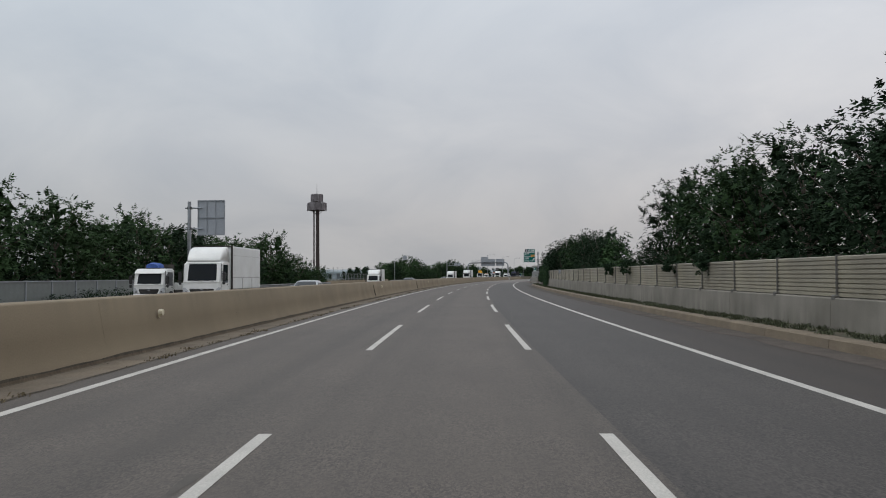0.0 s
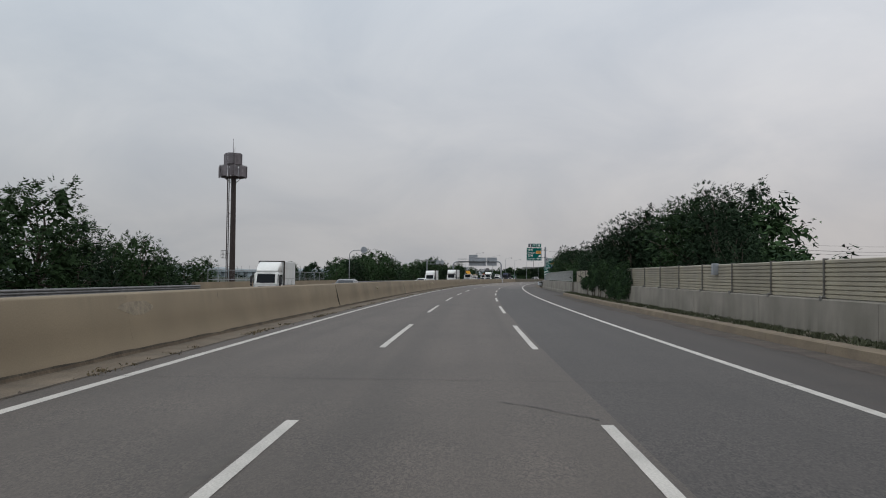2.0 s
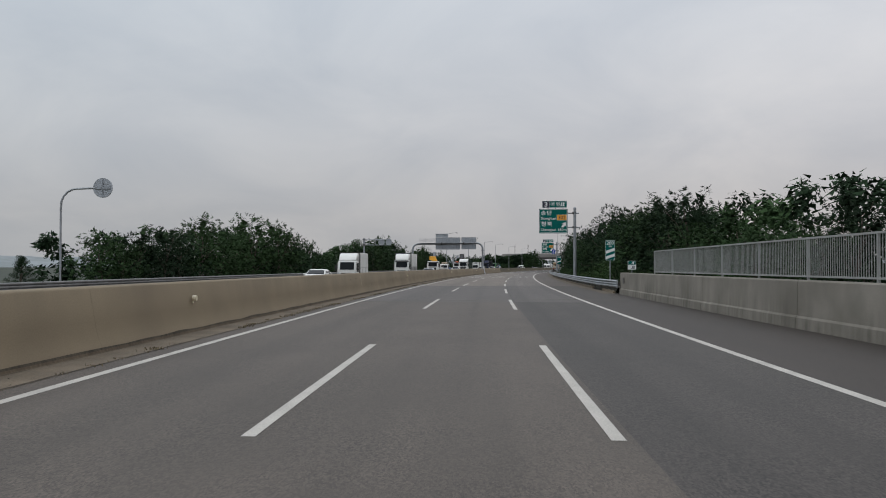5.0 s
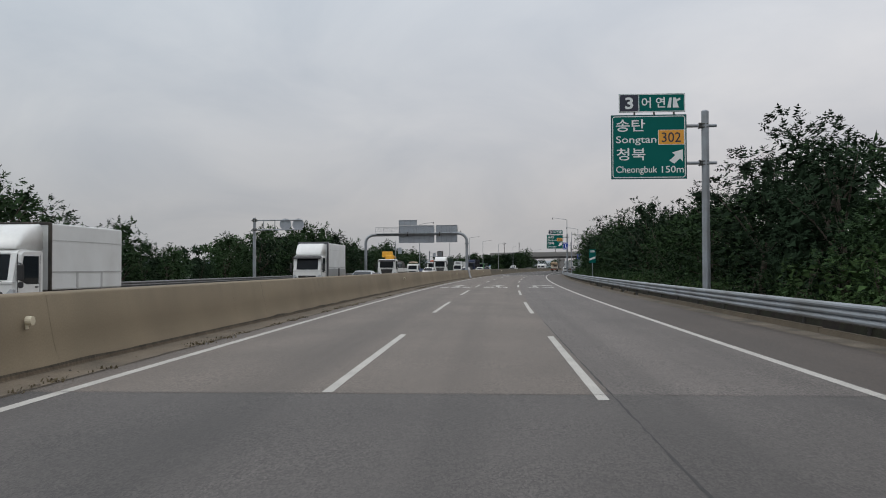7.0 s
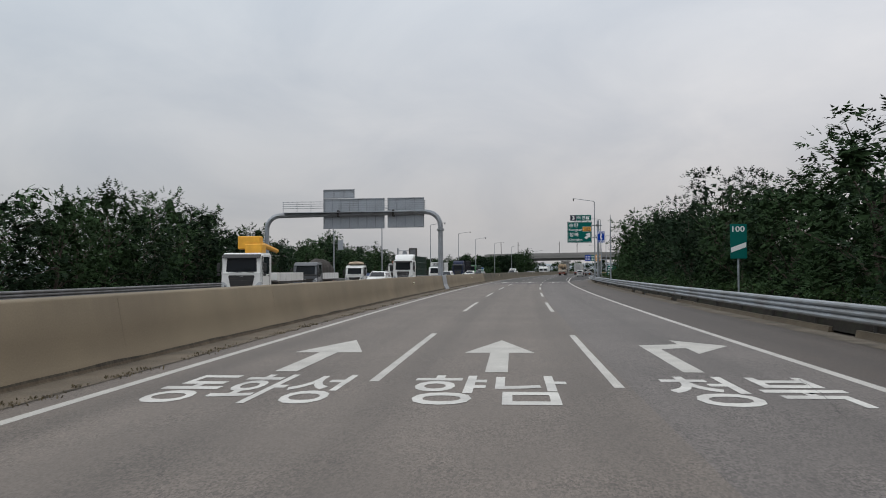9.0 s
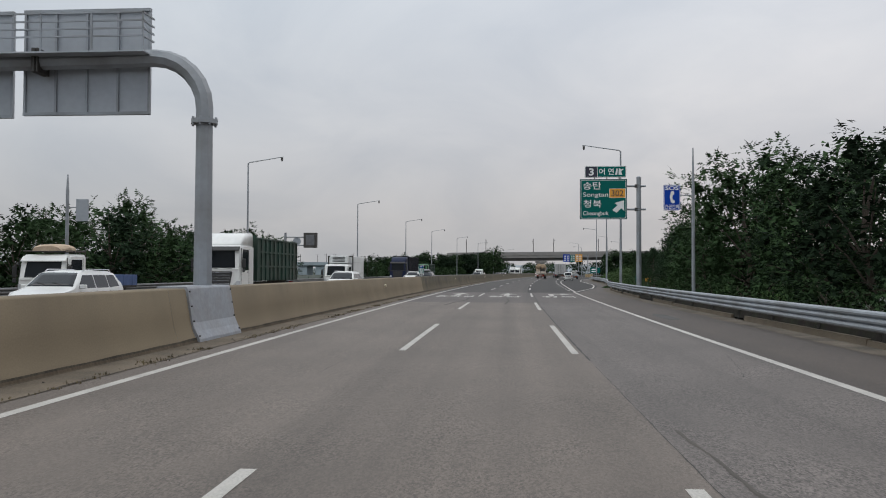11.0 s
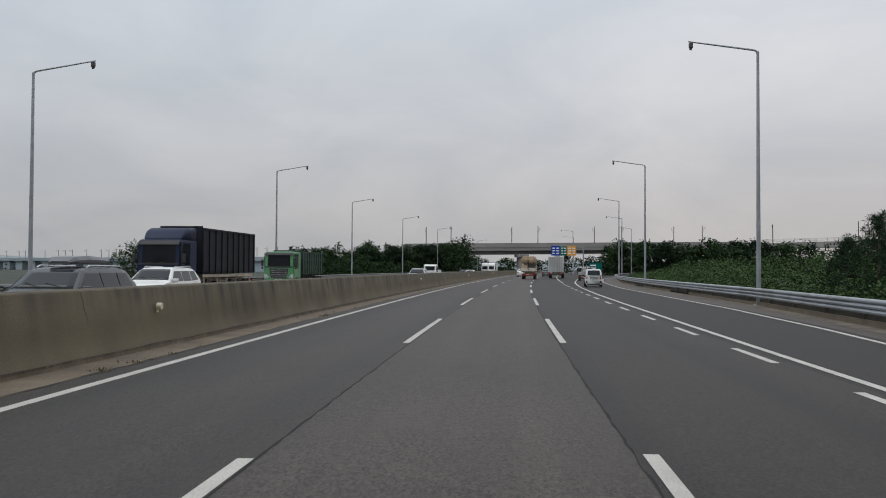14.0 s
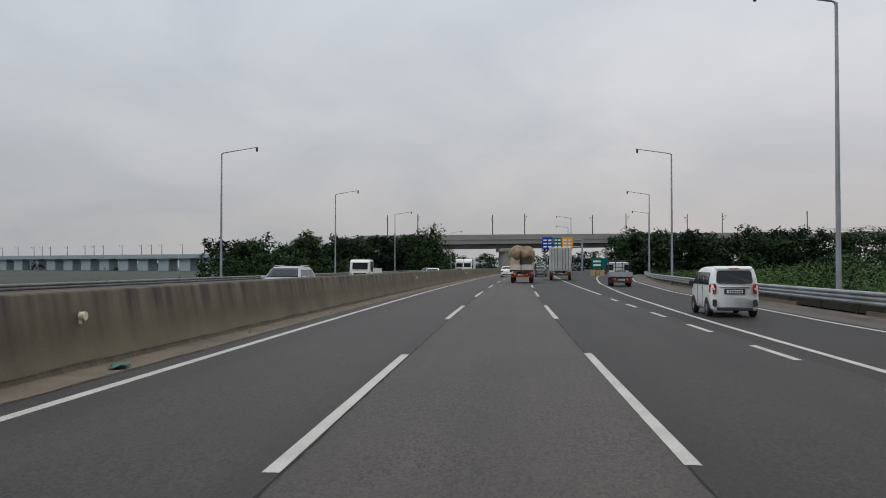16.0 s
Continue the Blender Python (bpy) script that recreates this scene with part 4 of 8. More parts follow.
# what stands behind the front rows
back = Wood("woodland", "dense dark green woodland behind the hedgerow trees")
rw = random.Random(31)
for s0, s1, u, top, step in ((-30, 46, 18.5, right_top, 4.5), (99, 139, 18.5, right_top, 4.5), (141, 394, 19.5, right_top, 4.5), (10, 136, -33.0, left_top, 5.5), (208, 420, -33.0, left2, 5.5)):
    q = s0
    while q < s1:
        if top(q) < 1.2:
            q += 2
            continue
        h = max(1.5, top(q) * rw.uniform(0.85, 1.0))
        back.add(rw.randrange(10 ** 6), q, u + rw.uniform(-1.2, 1.2), -0.6, h + 0.6, max(1.6, 0.40 * h), 0.2, 720, 0.46, rw.randrange(2))
        q += step
for s0, s1, u, h in ((-25, 62, 16.6, 3.6), (93, 139, 16.6, 3.6), (16, 137, -30.8, 3.2), (208, 418, -31.0, 2.8), (142, 392, 17.2, 3.4)):
    q = s0
    while q < s1:
        back.add(rw.randrange(10 ** 6), q, u + rw.uniform(-0.8, 0.8), -0.5, h * rw.uniform(0.85, 1.1), 2.3, 0.0, 260, 0.33, 0)
        q += 3.0
back.done(M["leaf_dark"], M["leaf"])
# pines and single trees
rn_t = random.Random(44)
for s_, u_, h_ in ((429.3, 17.2, 4.6), (431.2, 17.4, 5.3), (433.5, 17.3, 4.6), (436.0, 17.6, 4.3), (441.2, 17.0, 3.9), (445.5, 17.2, 3.7), (449.0, 17.8, 3.2), (396.5, 15.2, 6.4), (399.5, 15.6, 6.7), (403.0, 15.4, 6.6), (406.5, 16.2, 6.9), (410.0, 16.8, 6.0), (414.5, 17.4, 4.6), (129.0, 16.2, 7.4), (206.0, 16.0, 7.2), (209.0, 17.2, 7.3)):
    plant("p", s_, u_, -0.5, h_ + 0.5, "pines on the bank", rn_t)
for s_, u_, h_ in ((106.8, 16.6, 8.2), (112.5, 17.4, 8.9), (118.5, 17.6, 8.6), (220.5, 14.6, 8.0), (227.5, 14.8, 8.6)):
    plant("t", s_, u_, -0.4, h_, "tall trees on the bank", rn_t)
for s_, u_, h_ in ((119.5, 12.5, 6.0), (123.0, 12.4, 6.0), (126.3, 12.3, 5.4), (129.8, 12.4, 5.1), (133.2, 12.2, 5.0), (136.8, 12.3, 4.8), (140.4, 12.2, 4.7)):
    plant("d", s_, u_, 0.2, h_ - 0.2, "trees behind the sound wall", rn_t)
for s_, u_, h_ in ((397.5, 16.8, 6.2), (401.5, 16.6, 6.4), (405.5, 17.0, 6.2), (439, 19.5, 3.9), (446, 20.5, 3.9), (452, 21, 4.0), (457, 22, 4.0)):
    plant("d", s_, u_, -0.5, h_, "trees behind the guardrail", rn_t)
for s_, u_, h_ in ((164, -30.0, 3.0), (169, -31, 4.0), (172, -30, 4.3), (175, -31, 4.6), (178, -30, 4.9), (181, -30.5, 4.7), (184, -31, 4.6), (187, -30, 4.5), (191, -31, 4.2), (197, -30, 3.5), (418.5, -29.5, 6.6)):
    plant("p", s_, u_, -0.6, h_, "pines beyond the opposite carriageway", rn_t)
for s_, u_, h_ in ((474, -34.0, 3.8), (475, -32.2, 5.0), (476, -30.0, 5.5), (479, -29.0, 4.6), (483, -29.4, 3.7)):
    plant("m", s_, u_, -0.7, h_, "trees beyond the opposite carriageway", rn_t)
# shrubs on the bank behind the guardrail
rb = random.Random(45)
q = 204.0
while q < 396:
    plant("b", q, 11.9 + rb.uniform(-0.4, 0.5), -0.2, rb.uniform(1.3, 2.0), "shrubs on the bank", rb)
    q += 3.4
for s_, u_, h_ in ((221.5, 12.0, 3.4), (225.0, 12.6, 3.8), (229.5, 12.4, 3.7), (234.0, 12.8, 3.6), (239.0, 12.6, 3.3)):
    plant("b", s_, u_, -0.3, h_, "shrubs on the bank", rb)
q = 404.0
while q < 600:
    plant("b", q, kerb_r(q) + rb.uniform(2.4, 3.4), -0.35, rb.uniform(0.9, 1.5) if q < 485 else rb.uniform(0.5, 0.9), "shrubs on the bank", rb)
    q += 3.2
thick = Wood("thicket", "bright green thicket on the bank beside the ramp")
thick_k = pw([(436, 0.3), (444, 0.7), (452, 0.95), (462, 0.9), (471, 0.78), (482, 0.85), (496, 0.85), (512, 0.62), (530, 0.42), (560, 0.3), (640, 0.24)])
q = 437.0
while q < 640:
    for du, h in ((2.5, 1.0), (4.0, 2.1), (6.0, 3.2), (9.0, 3.5)):
        thick.add(rb.randrange(10 ** 6), q + rb.uniform(-1.3, 1.3), kerb_r(q) + du + rb.uniform(-0.6, 0.6), -0.4, (h * thick_k(q) + 0.4) * rb.uniform(0.82, 1.04), 1.7, 0.0, 430, 0.19, 0 if rb.random() < 0.6 else 1)
    q += 3.2
thick.done(M["leaf_hedge"], M["leaf_bright"])
# knoll right of the ramp, woods left of the bridge, far rows
knoll = Wood("far_wood", "dark green wood around the bridge and the ramp")
for k in range(34):
    knoll.add(rb.randrange(10 ** 6), 640 + rb.uniform(-10, 22), 20 + 44 * k / 33 + rb.uniform(-2, 2), -0.6, rb.uniform(8.2, 10.6), 3.6, 0.3, 700, 0.8, rb.randrange(2))
for k in range(46):
    f = k / 45
    knoll.add(rb.randrange(10 ** 6), 650 - 25 * f + rb.uniform(-14, 14), -26 - 40 * f + rb.uniform(-2, 2), -0.7, rb.uniform(8.0, 10.6) - 2.4 * f, 3.3, 0.2, 700, 0.75, rb.randrange(2))
for k in range(10):
    knoll.add(rb.randrange(10 ** 6), 608 - 5 * k, -31 - 1.0 * k, -0.7, rb.uniform(3.0, 4.2), 2.2, 0.1, 500, 0.5, 1)
for k in range(36):
    knoll.add(rb.randrange(10 ** 6), 765 + rb.uniform(0, 60), -60 + 12 * k + rb.uniform(-4, 4), -0.7, rb.uniform(7, 10), 4.5, 0.2, 500, 1.0, rb.randrange(2))
for k in range(60):
    knoll.add(rb.randrange(10 ** 6), 860 + rb.uniform(0, 160), -520 + 8 * k + rb.uniform(-4, 4), -0.7, rb.uniform(2.5, 4.5), 4.0, 0.0, 160, 1.2, rb.randrange(2))
for k in range(34):
    knoll.add(rb.randrange(10 ** 6), 628 + rb.uniform(-12, 12), 58 + 2.2 * k, -0.6, rb.uniform(8.0, 10.4), 3.8, 0.2, 420, 0.8, rb.randrange(2))
for k in range(40):
    knoll.add(rb.randrange(10 ** 6), 1010 + rb.uniform(0, 40), -170 + 8.5 * k, -0.7, rb.uniform(7, 11), 5.0, 0.0, 260, 1.3, rb.randrange(2))
knoll.done(M["leaf_dark"], M["leaf"])
for k in range(9):
    plant("m", 661 + 0.9 * k, -24.9 - 0.9 * k, -0.5, rb.uniform(9.6, 11.0), "trees beside the bridge", rb)
plant("p", 690, -60, -0.5, 10.5, "pines beyond the opposite carriageway", rb)
scrub = Wood("scrub", "low dull green scrub along the field edge", "scrub")
for k in range(150):
    q = 425 + 1.6 * k
    scrub.add(rb.randrange(10 ** 6), q + rb.uniform(-0.8, 0.8), -25.2 - rb.random() * 2.0, -0.3, rb.uniform(0.6, 1.1), 1.1, 0.0, 110, 0.16, rb.randrange(2))
scrub.done(M["leaf_dark"], M["leaf"])
hedge = Wood("hedge", "low dark hedge in front of the opposite sound wall", "hedge")
for k in range(60):
    q = -12 + 1.1 * k
    if noise.noise(Vector((q * 0.12, 4, 0))) > -0.22:
        hedge.add(rb.randrange(10 ** 6), q, -23.7, -0.1, rb.uniform(0.7, 1.15), 0.75, 0.0, 160, 0.13, 0)
hedge.done(M["leaf_dark"])
# creepers hanging over the sound wall
creep = Wood("creeper", "dark green creeper hanging over the concrete wall", "creeper")
# the curtain: s, foot and top of the growth on the wall's face
curtain_foot = pw([(103.4, 0.75), (104.2, 0.40), (106, 0.30), (111.6, 0.38), (112.6, 1.05), (114.0, 0.95), (115.2, 0.62), (116.0, 1.10), (118.6, 1.15), (119.6, 0.85), (120.4, 0.55), (121.6, 0.75), (122.4, 1.15), (123.6, 1.25), (125.2, 0.72), (126.6, 0.65), (127.6, 1.15)])
curtain_top = pw([(103.2, 1.2), (104.2, 2.35), (104.9, 2.45), (105.4, 2.0), (108.0, 2.05), (108.6, 2.6), (122.0, 2.6), (122.8, 1.55), (124.0, 1.42), (127.6, 1.38)])
q = 103.3
while q < 127.6:
    z0 = curtain_foot(q) + 0.14 * noise.noise(Vector((q * 2.1, 3, 0)))
    z1 = curtain_top(q)
    z = z0
    while z < z1:
        thick_ = 0.12 + 0.14 * noise.noise(Vector((q * 0.7, z * 0.9, 6)))
        creep.add(rb.randrange(10 ** 6), q + rb.uniform(-0.2, 0.2), 9.76 - thick_, z + 0.08, 0.42, 0.22, 0.0, 44, 0.115, 0 if rb.random() < 0.6 else 1)
        z += 0.27
    q += 0.30
for s_, z_, h_, r_ in ((26.0, 1.7, 0.8, 0.35), (31.0, 1.8, 0.7, 0.35), (42.0, 1.8, 0.7, 0.4), (48.0, 1.8, 0.7, 0.35)):
    creep.add(int(s_ * 7), s_, 9.75, z_, h_, r_, 0.0, 700, 0.12, 0)
creep.done(M["leaf_dark"], M["leaf"])
# bare stems of the creeper on the concrete
stems = empty("creeper_stems", None, "bare dark creeper stems on the stained concrete", "creeper")
for q, z1 in ((124.6, 0.95), (121.2, 0.9), (119.9, 0.8), (117.3, 1.2), (116.2, 1.15), (113.4, 1.0), (112.3, 0.9), (110.6, 0.7)):
    bm = B()
    tube(bm, [at(q + 0.06 * math.sin(k * 1.7 + q), 9.74 - 0.03 * (k % 2), 0.2 + (z1 - 0.2) * k / 4) for k in range(5)], [0.05, 0.035, 0.03, 0.025, 0.02], 6)
    part("stem", bm, M["bark"], stems)


# tufts of grass, weeds and litter along gutter and kerb
def tufts(name, spots_, label, height, count, material, seed):
    rs = np.random.default_rng(seed)
    vs, n = [], 0
    for s_, u_, z_, k in spots_:
        o = at(s_, u_, z_)
        m = int(count * k)
        base = rs.normal(scale=0.07 * (0.6 + k), size=(m, 3)) * np.array([1, 1, 0]) + np.array([o.x, o.y, o.z])
        lean = rs.normal(scale=0.45, size=(m, 3))
        lean[:, 2] = 1
        ln = height * (0.4 + 0.9 * rs.random(m)) * (0.5 + 0.5 * k)
        tip = base + lean * ln[:, None]
        side = np.cross(lean, rs.normal(size=(m, 3)))
        side *= 0.012 / np.linalg.norm(side, axis=1)[:, None]
        mid = (base * 0.45 + tip * 0.55) + np.array([0, 0, 0.02])
        vs.append(np.stack([base - side, base + side, mid + side * 0.8, tip], axis=1).reshape(-1, 3))
        n += m
    v = np.concatenate(vs)
    f = np.arange(len(v)).reshape(-1, 4)
    tagged(new(name, crown_mesh(name, v, f, material)), label, "weeds", kind="stuff")


rg = random.Random(71)
tufts("kerb_weeds", [(s_, kerb_r(s_) + 0.1 - rg.random() ** 2 * 0.9, 0.0, rg.random()) for s_ in np.arange(413.5, 424.5, 0.14)], "low green weeds grown over the ramp kerb", 0.10, 40, M["leaf"], 5)
tufts("gutter_weeds", [(s_, -6.02 - rg.random() * 0.12, 0.0, rg.random() ** 2) for s_ in np.arange(0, 480, 0.55) if noise.noise(Vector((s_ * 0.21, 1.0, 0))) > (-0.12 if s_ < 390 else 0.32)], "dry weeds and dirt in the gutter joint", 0.055, 34, M["dry"], 5)
tufts("verge_grass", [(s_, 9.0 + rg.random() * 0.7, 0.24, 0.3 + rg.random() * 0.7) for s_ in np.arange(0, 139, 0.22)], "green and dry grass at the foot of the wall", 0.13, 60, M["blade"], 6)
tufts("bank_grass", [(s_, kerb_r(s_) + 0.35 + rg.random() * 1.6, 0.0, 0.4 + rg.random() * 0.6) for s_ in np.arange(197, 500, 0.25)], "long grass behind the guardrail", 0.38, 26, M["blade"], 7)
# crumbs of earth and broken concrete in the gutter
bits_v, bits_f = [], []
for k in range(520):
    s_, u_ = rg.uniform(0, 500), -6.1 - rg.random() ** 2 * 0.65
    if noise.noise(Vector((s_ * 0.21, 1.0, 0))) < -0.2:
        continue
    o, r = at(s_, u_, 0.008), rg.uniform(0.012, 0.05)
    i = len(bits_v)
    a0 = rg.random() * 6
    for q in range(4):
        a = a0 + q * math.pi / 2
        bits_v.append((o.x + r * rg.uniform(0.7, 1.3) * math.cos(a), o.y + r * rg.uniform(0.7, 1.3) * math.sin(a), o.z - 0.004))
    bits_v.append((o.x, o.y, o.z + r * rg.uniform(0.4, 0.9)))
    bits_f += [(i + q, i + (q + 1) % 4, i + 4) for q in range(4)]
tagged(mesh_ob("gutter_debris", bits_v, bits_f, mat("gravel_bits", (0.12, 0.10, 0.08), 0.95, vary=0.1, island=0.5)), "crumbs of earth and broken concrete", "debris", kind="stuff")
# soil along the gutter, and a dark band at the barrier foot
soil = sweep("gutter_soil", lambda q: [(-6.08 - 0.08 * noise.noise(Vector((q * 0.9, 0, 5))), 0.006), (-6.02 + 0.05 * noise.noise(Vector((q * 1.3, 3, 5))), 0.008)], 0, 520, mat("gutter_soil", (0.058, 0.046, 0.034), 1.0, vary=0.4, scale=2.5, fine=20, coords="UV"), None, 0.5, closed=False)
tagged(soil, "dark line of soil along the gutter", "soil", kind="structure")
foot = sweep("barrier_foot_dirt", lambda q: [(-6.878, 0.105 + 0.04 * noise.noise(Vector((q * 0.6, 7, 5)))), (-6.852, 0.016), (-6.81 + 0.035 * noise.noise(Vector((q * 1.1, 9, 5))), 0.0155)], 0, 520, mat("foot_dirt", (0.060, 0.050, 0.036), 1.0, vary=0.4, scale=2.0, fine=20, coords="UV"), None, 0.5, closed=False)
tagged(foot, "dark brown band along the foot of the barrier", "dirt", kind="structure")
# ---- signs, lamps, gantries ----
def text(name, body, size, material, parent, m, width=None, depth=0.004, bold=0.0, label=""):
    """Lettering as a thin mesh; the built-in font. size is the height of a capital."""
    c = bpy.data.curves.new(name, "FONT")
    c.body, c.size, c.extrude, c.offset = body, size / 0.69, depth, bold
    c.align_x, c.align_y = "LEFT", "BOTTOM_BASELINE"
    c.resolution_u = 3
    t = bpy.data.objects.new(name, c)
    scene.collection.objects.link(t)
    me = bpy.data.meshes.new_from_object(t.evaluated_get(bpy.context.evaluated_depsgraph_get()))
    scene.collection.objects.unlink(t)
    bpy.data.objects.remove(t)
    me.materials.clear()
    me.materials.append(material)
    xs = [v.co.x for v in me.vertices]
    x0, x1 = min(xs), max(xs)
    k = width / (x1 - x0) if width else 1.0
    for v in me.vertices:
        v.co.x = (v.co.x - x0) * k
    ob = new(name, me)
    ob.parent = parent
    ob.matrix_local = m
    if label:
        tagged(ob, label)
    return ob


FACE = Matrix.Rotation(radians(90), 4, "X")


def face(x, z, y=-0.012):
    """Pose for flat things on a board that faces -y."""
    return Matrix.Translation((x, y, z)) @ FACE


def flat(name, outline, material, parent, y, t=0.006):
    bm = B()
    prism(bm, outline, y - t, y)
    return part(name, bm, material, parent)


def rounded(x0, x1, z0, z1, r, n=4):
    out = []
    for cx, cz, a in ((x1 - r, z1 - r, 0), (x0 + r, z1 - r, 90), (x0 + r, z0 + r, 180), (x1 - r, z0 + r, 270)):
        for i in range(n + 1):
            q = radians(a + 90 * i / n)
            out.append((cx + r * math.cos(q), cz + r * math.sin(q)))
    return out


def frame_line(name, x0, x1, z0, z1, w, r, material, parent, y):
    """A thin border line round a board."""
    o, i = rounded(x0, x1, z0, z1, r), rounded(x0 + w, x1 - w, z0 + w, z1 - w, max(r - w, 0.005))
    bm = B()
    a = [bm.verts.new((p[0], y, p[1])) for p in o]
    b = [bm.verts.new((p[0], y, p[1])) for p in i]
    n = len(o)
    for k in range(n):
        bm.faces.new((a[k], a[(k + 1) % n], b[(k + 1) % n], b[k]))
    return part(name, bm, material, parent)


def clamp(parent, x, z):
    """Bracket that holds an arm to the post."""
    bm = B()
    box(bm, x - 0.24, x + 0.14, -0.16, 0.16, z - 0.10, z - 0.05, 0.01)
    box(bm, x - 0.24, x + 0.14, -0.16, 0.16, z + 0.05, z + 0.10, 0.01)
    box(bm, x - 0.26, x - 0.20, -0.13, 0.13, z - 0.13, z + 0.13, 0.01)
    for dx in (-0.15, 0.02):
        tube(bm, [(x + dx, -0.13, z - 0.13), (x + dx, -0.13, z + 0.13)], 0.02, 6)
    part("bracket", bm, M["steel_dark"], parent)


def exit_sign(s, u, metres):
    g = empty("exit_sign", spot(s, u, 0 if metres else -0.12), "green and white exit direction sign on a grey steel post", "road sign", "exit signs")
    bm = B()
    tube(bm, [(0, 0, -0.9), (0, 0, 8.78)], [0.19, 0.17], 8)
    tube(bm, [(0, 0, 8.78), (0, 0, 8.84)], [0.17, 0.09], 8)
    part("post", bm, M["steel"], g)
    for z in (6.42, 8.12):
        bm = B()
        tube(bm, [(-1.3, -0.02, z), (0.5, -0.02, z)], 0.075, 10)
        part("arm", bm, M["steel"], g)
        clamp(g, -0.03, z)
    x0, x1, z0, z1 = -4.26, -0.86, 5.70, 8.64
    bm = B()
    box(bm, x0, x1, -0.14, -0.10, z0, z1, 0.008)
    board = part("board", bm, M["green"], g)
    bm = B()
    for z in (6.0, 6.42, 8.12, 8.4):
        box(bm, x0 + 0.1, x1 - 0.1, -0.10, -0.04, z - 0.04, z + 0.04)
    part("back_rail", bm, M["sign_back"], g)
    Y = -0.143
    frame_line("border", x0 + 0.015, x1 - 0.015, z0 + 0.015, z1 - 0.015, 0.022, 0.02, M["navy"], board, Y)
    frame_line("border", x0 + 0.06, x1 - 0.06, z0 + 0.06, z1 - 0.06, 0.035, 0.12, M["white"], board, Y)
    text("lettering", "송탄", 0.42, M["white"], board, face(x0 + 0.22, 7.93, Y), 1.32, bold=0.006)
    text("lettering", "Songtan", 0.31, M["white"], board, face(x0 + 0.22, 7.36, Y), 1.82, bold=0.002)
    text("lettering", "청북", 0.42, M["white"], board, face(x0 + 0.25, 6.61, Y), 1.30, bold=0.006)
    text("lettering", "Cheongbuk", 0.29, M["white"], board, face(x0 + 0.22, 6.0, Y), 1.85, bold=0.002)
    flat("route_plate", rounded(x1 - 1.26, x1 - 0.12, 7.28, 7.92, 0.02), M["orange"], board, Y)
    frame_line("border", x1 - 1.28, x1 - 0.10, 7.26, 7.94, 0.03, 0.02, M["white"], board, Y - 0.004)
    text("lettering", "302", 0.44, M["navy"], board, face(x1 - 1.12, 7.38, Y - 0.008), 0.86, bold=0.002)
    az = 6.22 if not metres else 6.42
    k = 1.0 if not metres else 0.72
    ax = x1 - 0.98 * k - 0.08
    arrow = [(0.0, 0.16), (0.38, 0.50), (0.16, 0.66), (0.84, 0.86), (0.84, 0.10), (0.66, 0.28), (0.30, -0.04)]
    flat("arrow", [(ax + a * k, az + b * k) for a, b in arrow], M["white"], board, Y)
    if metres:
        text("lettering", "150m", 0.30, M["white"], board, face(x1 - 1.12, 5.99, Y), 0.98, bold=0.002)
    # small board above: exit number, name, junction mark
    a0, a1, b0, b1 = x0 + 0.37, x1 - 0.06, 8.76, 9.60
    bm = B()
    box(bm, a0, a1, -0.14, -0.10, b0, b1, 0.008)
    top = part("name_board", bm, M["green"], g)
    bm = B()
    for x in (a0 + 0.7, (a0 + a1) / 2 + 0.1, a1 - 0.5):
        box(bm, x - 0.04, x + 0.04, -0.11, -0.07, 8.4, 9.3)
    part("strut", bm, M["steel_dark"], g)
    flat("number_plate", rounded(a0 + 0.04, a0 + 0.86, b0 + 0.04, b1 - 0.04, 0.01), M["navy"], top, Y)
    frame_line("border", a0 + 0.015, a1 - 0.015, b0 + 0.015, b1 - 0.015, 0.03, 0.03, M["white"], top, Y - 0.003)
    flat("divider", [(a0 + 0.88, b0 + 0.03), (a0 + 0.91, b0 + 0.03), (a0 + 0.91, b1 - 0.03), (a0 + 0.88, b1 - 0.03)], M["white"], top, Y)
    text("lettering", "3", 0.50, M["white"], top, face(a0 + 0.28, b0 + 0.17, Y - 0.006), 0.36, bold=0.02)
    text("lettering", "어", 0.36, M["white"], top, face(a0 + 1.02, b0 + 0.24, Y), 0.42, bold=0.008)
    text("lettering", "연", 0.36, M["white"], top, face(a0 + 1.66, b0 + 0.24, Y), 0.42, bold=0.008)
    jx, jz = a1 - 0.80, b0 + 0.19
    for poly in ([(0, 0), (0.16, 0), (0.21, 0.46), (0.10, 0.46)], [(0.25, 0.0), (0.52, 0.0), (0.43, 0.28), (0.60, 0.36), (0.57, 0.46), (0.42, 0.38), (0.38, 0.46), (0.27, 0.46)]):
        flat("junction_mark", [(jx + a, jz + b) for a, b in poly], M["white"], top, Y)
    return g


exit_sign(244.8, 10.0, True)
exit_sign(383.6, 9.61, False)

# countdown marker and kilometre board
g = empty("countdown_marker", spot(207.8, 9.75, 0), "green countdown marker with two white diagonal stripes", "road sign")
bm = B()
tube(bm, [(0, 0, -0.6), (0, 0, 3.5)], 0.045, 10)
part("post", bm, M["steel"], g)
bm = B()
box(bm, -0.36, 0.36, -0.09, -0.06, 2.18, 3.72, 0.005)
board = part("board", bm, M["green"], g)
frame_line("border", -0.345, 0.345, 2.2, 3.7, 0.02, 0.03, M["white"], board, -0.092)
text("lettering", "200", 0.24, M["white"], board, face(-0.27, 3.38, -0.092), 0.54, bold=0.006)
text("lettering", "m", 0.17, M["white"], board, face(-0.09, 3.19, -0.092), 0.19, bold=0.004)
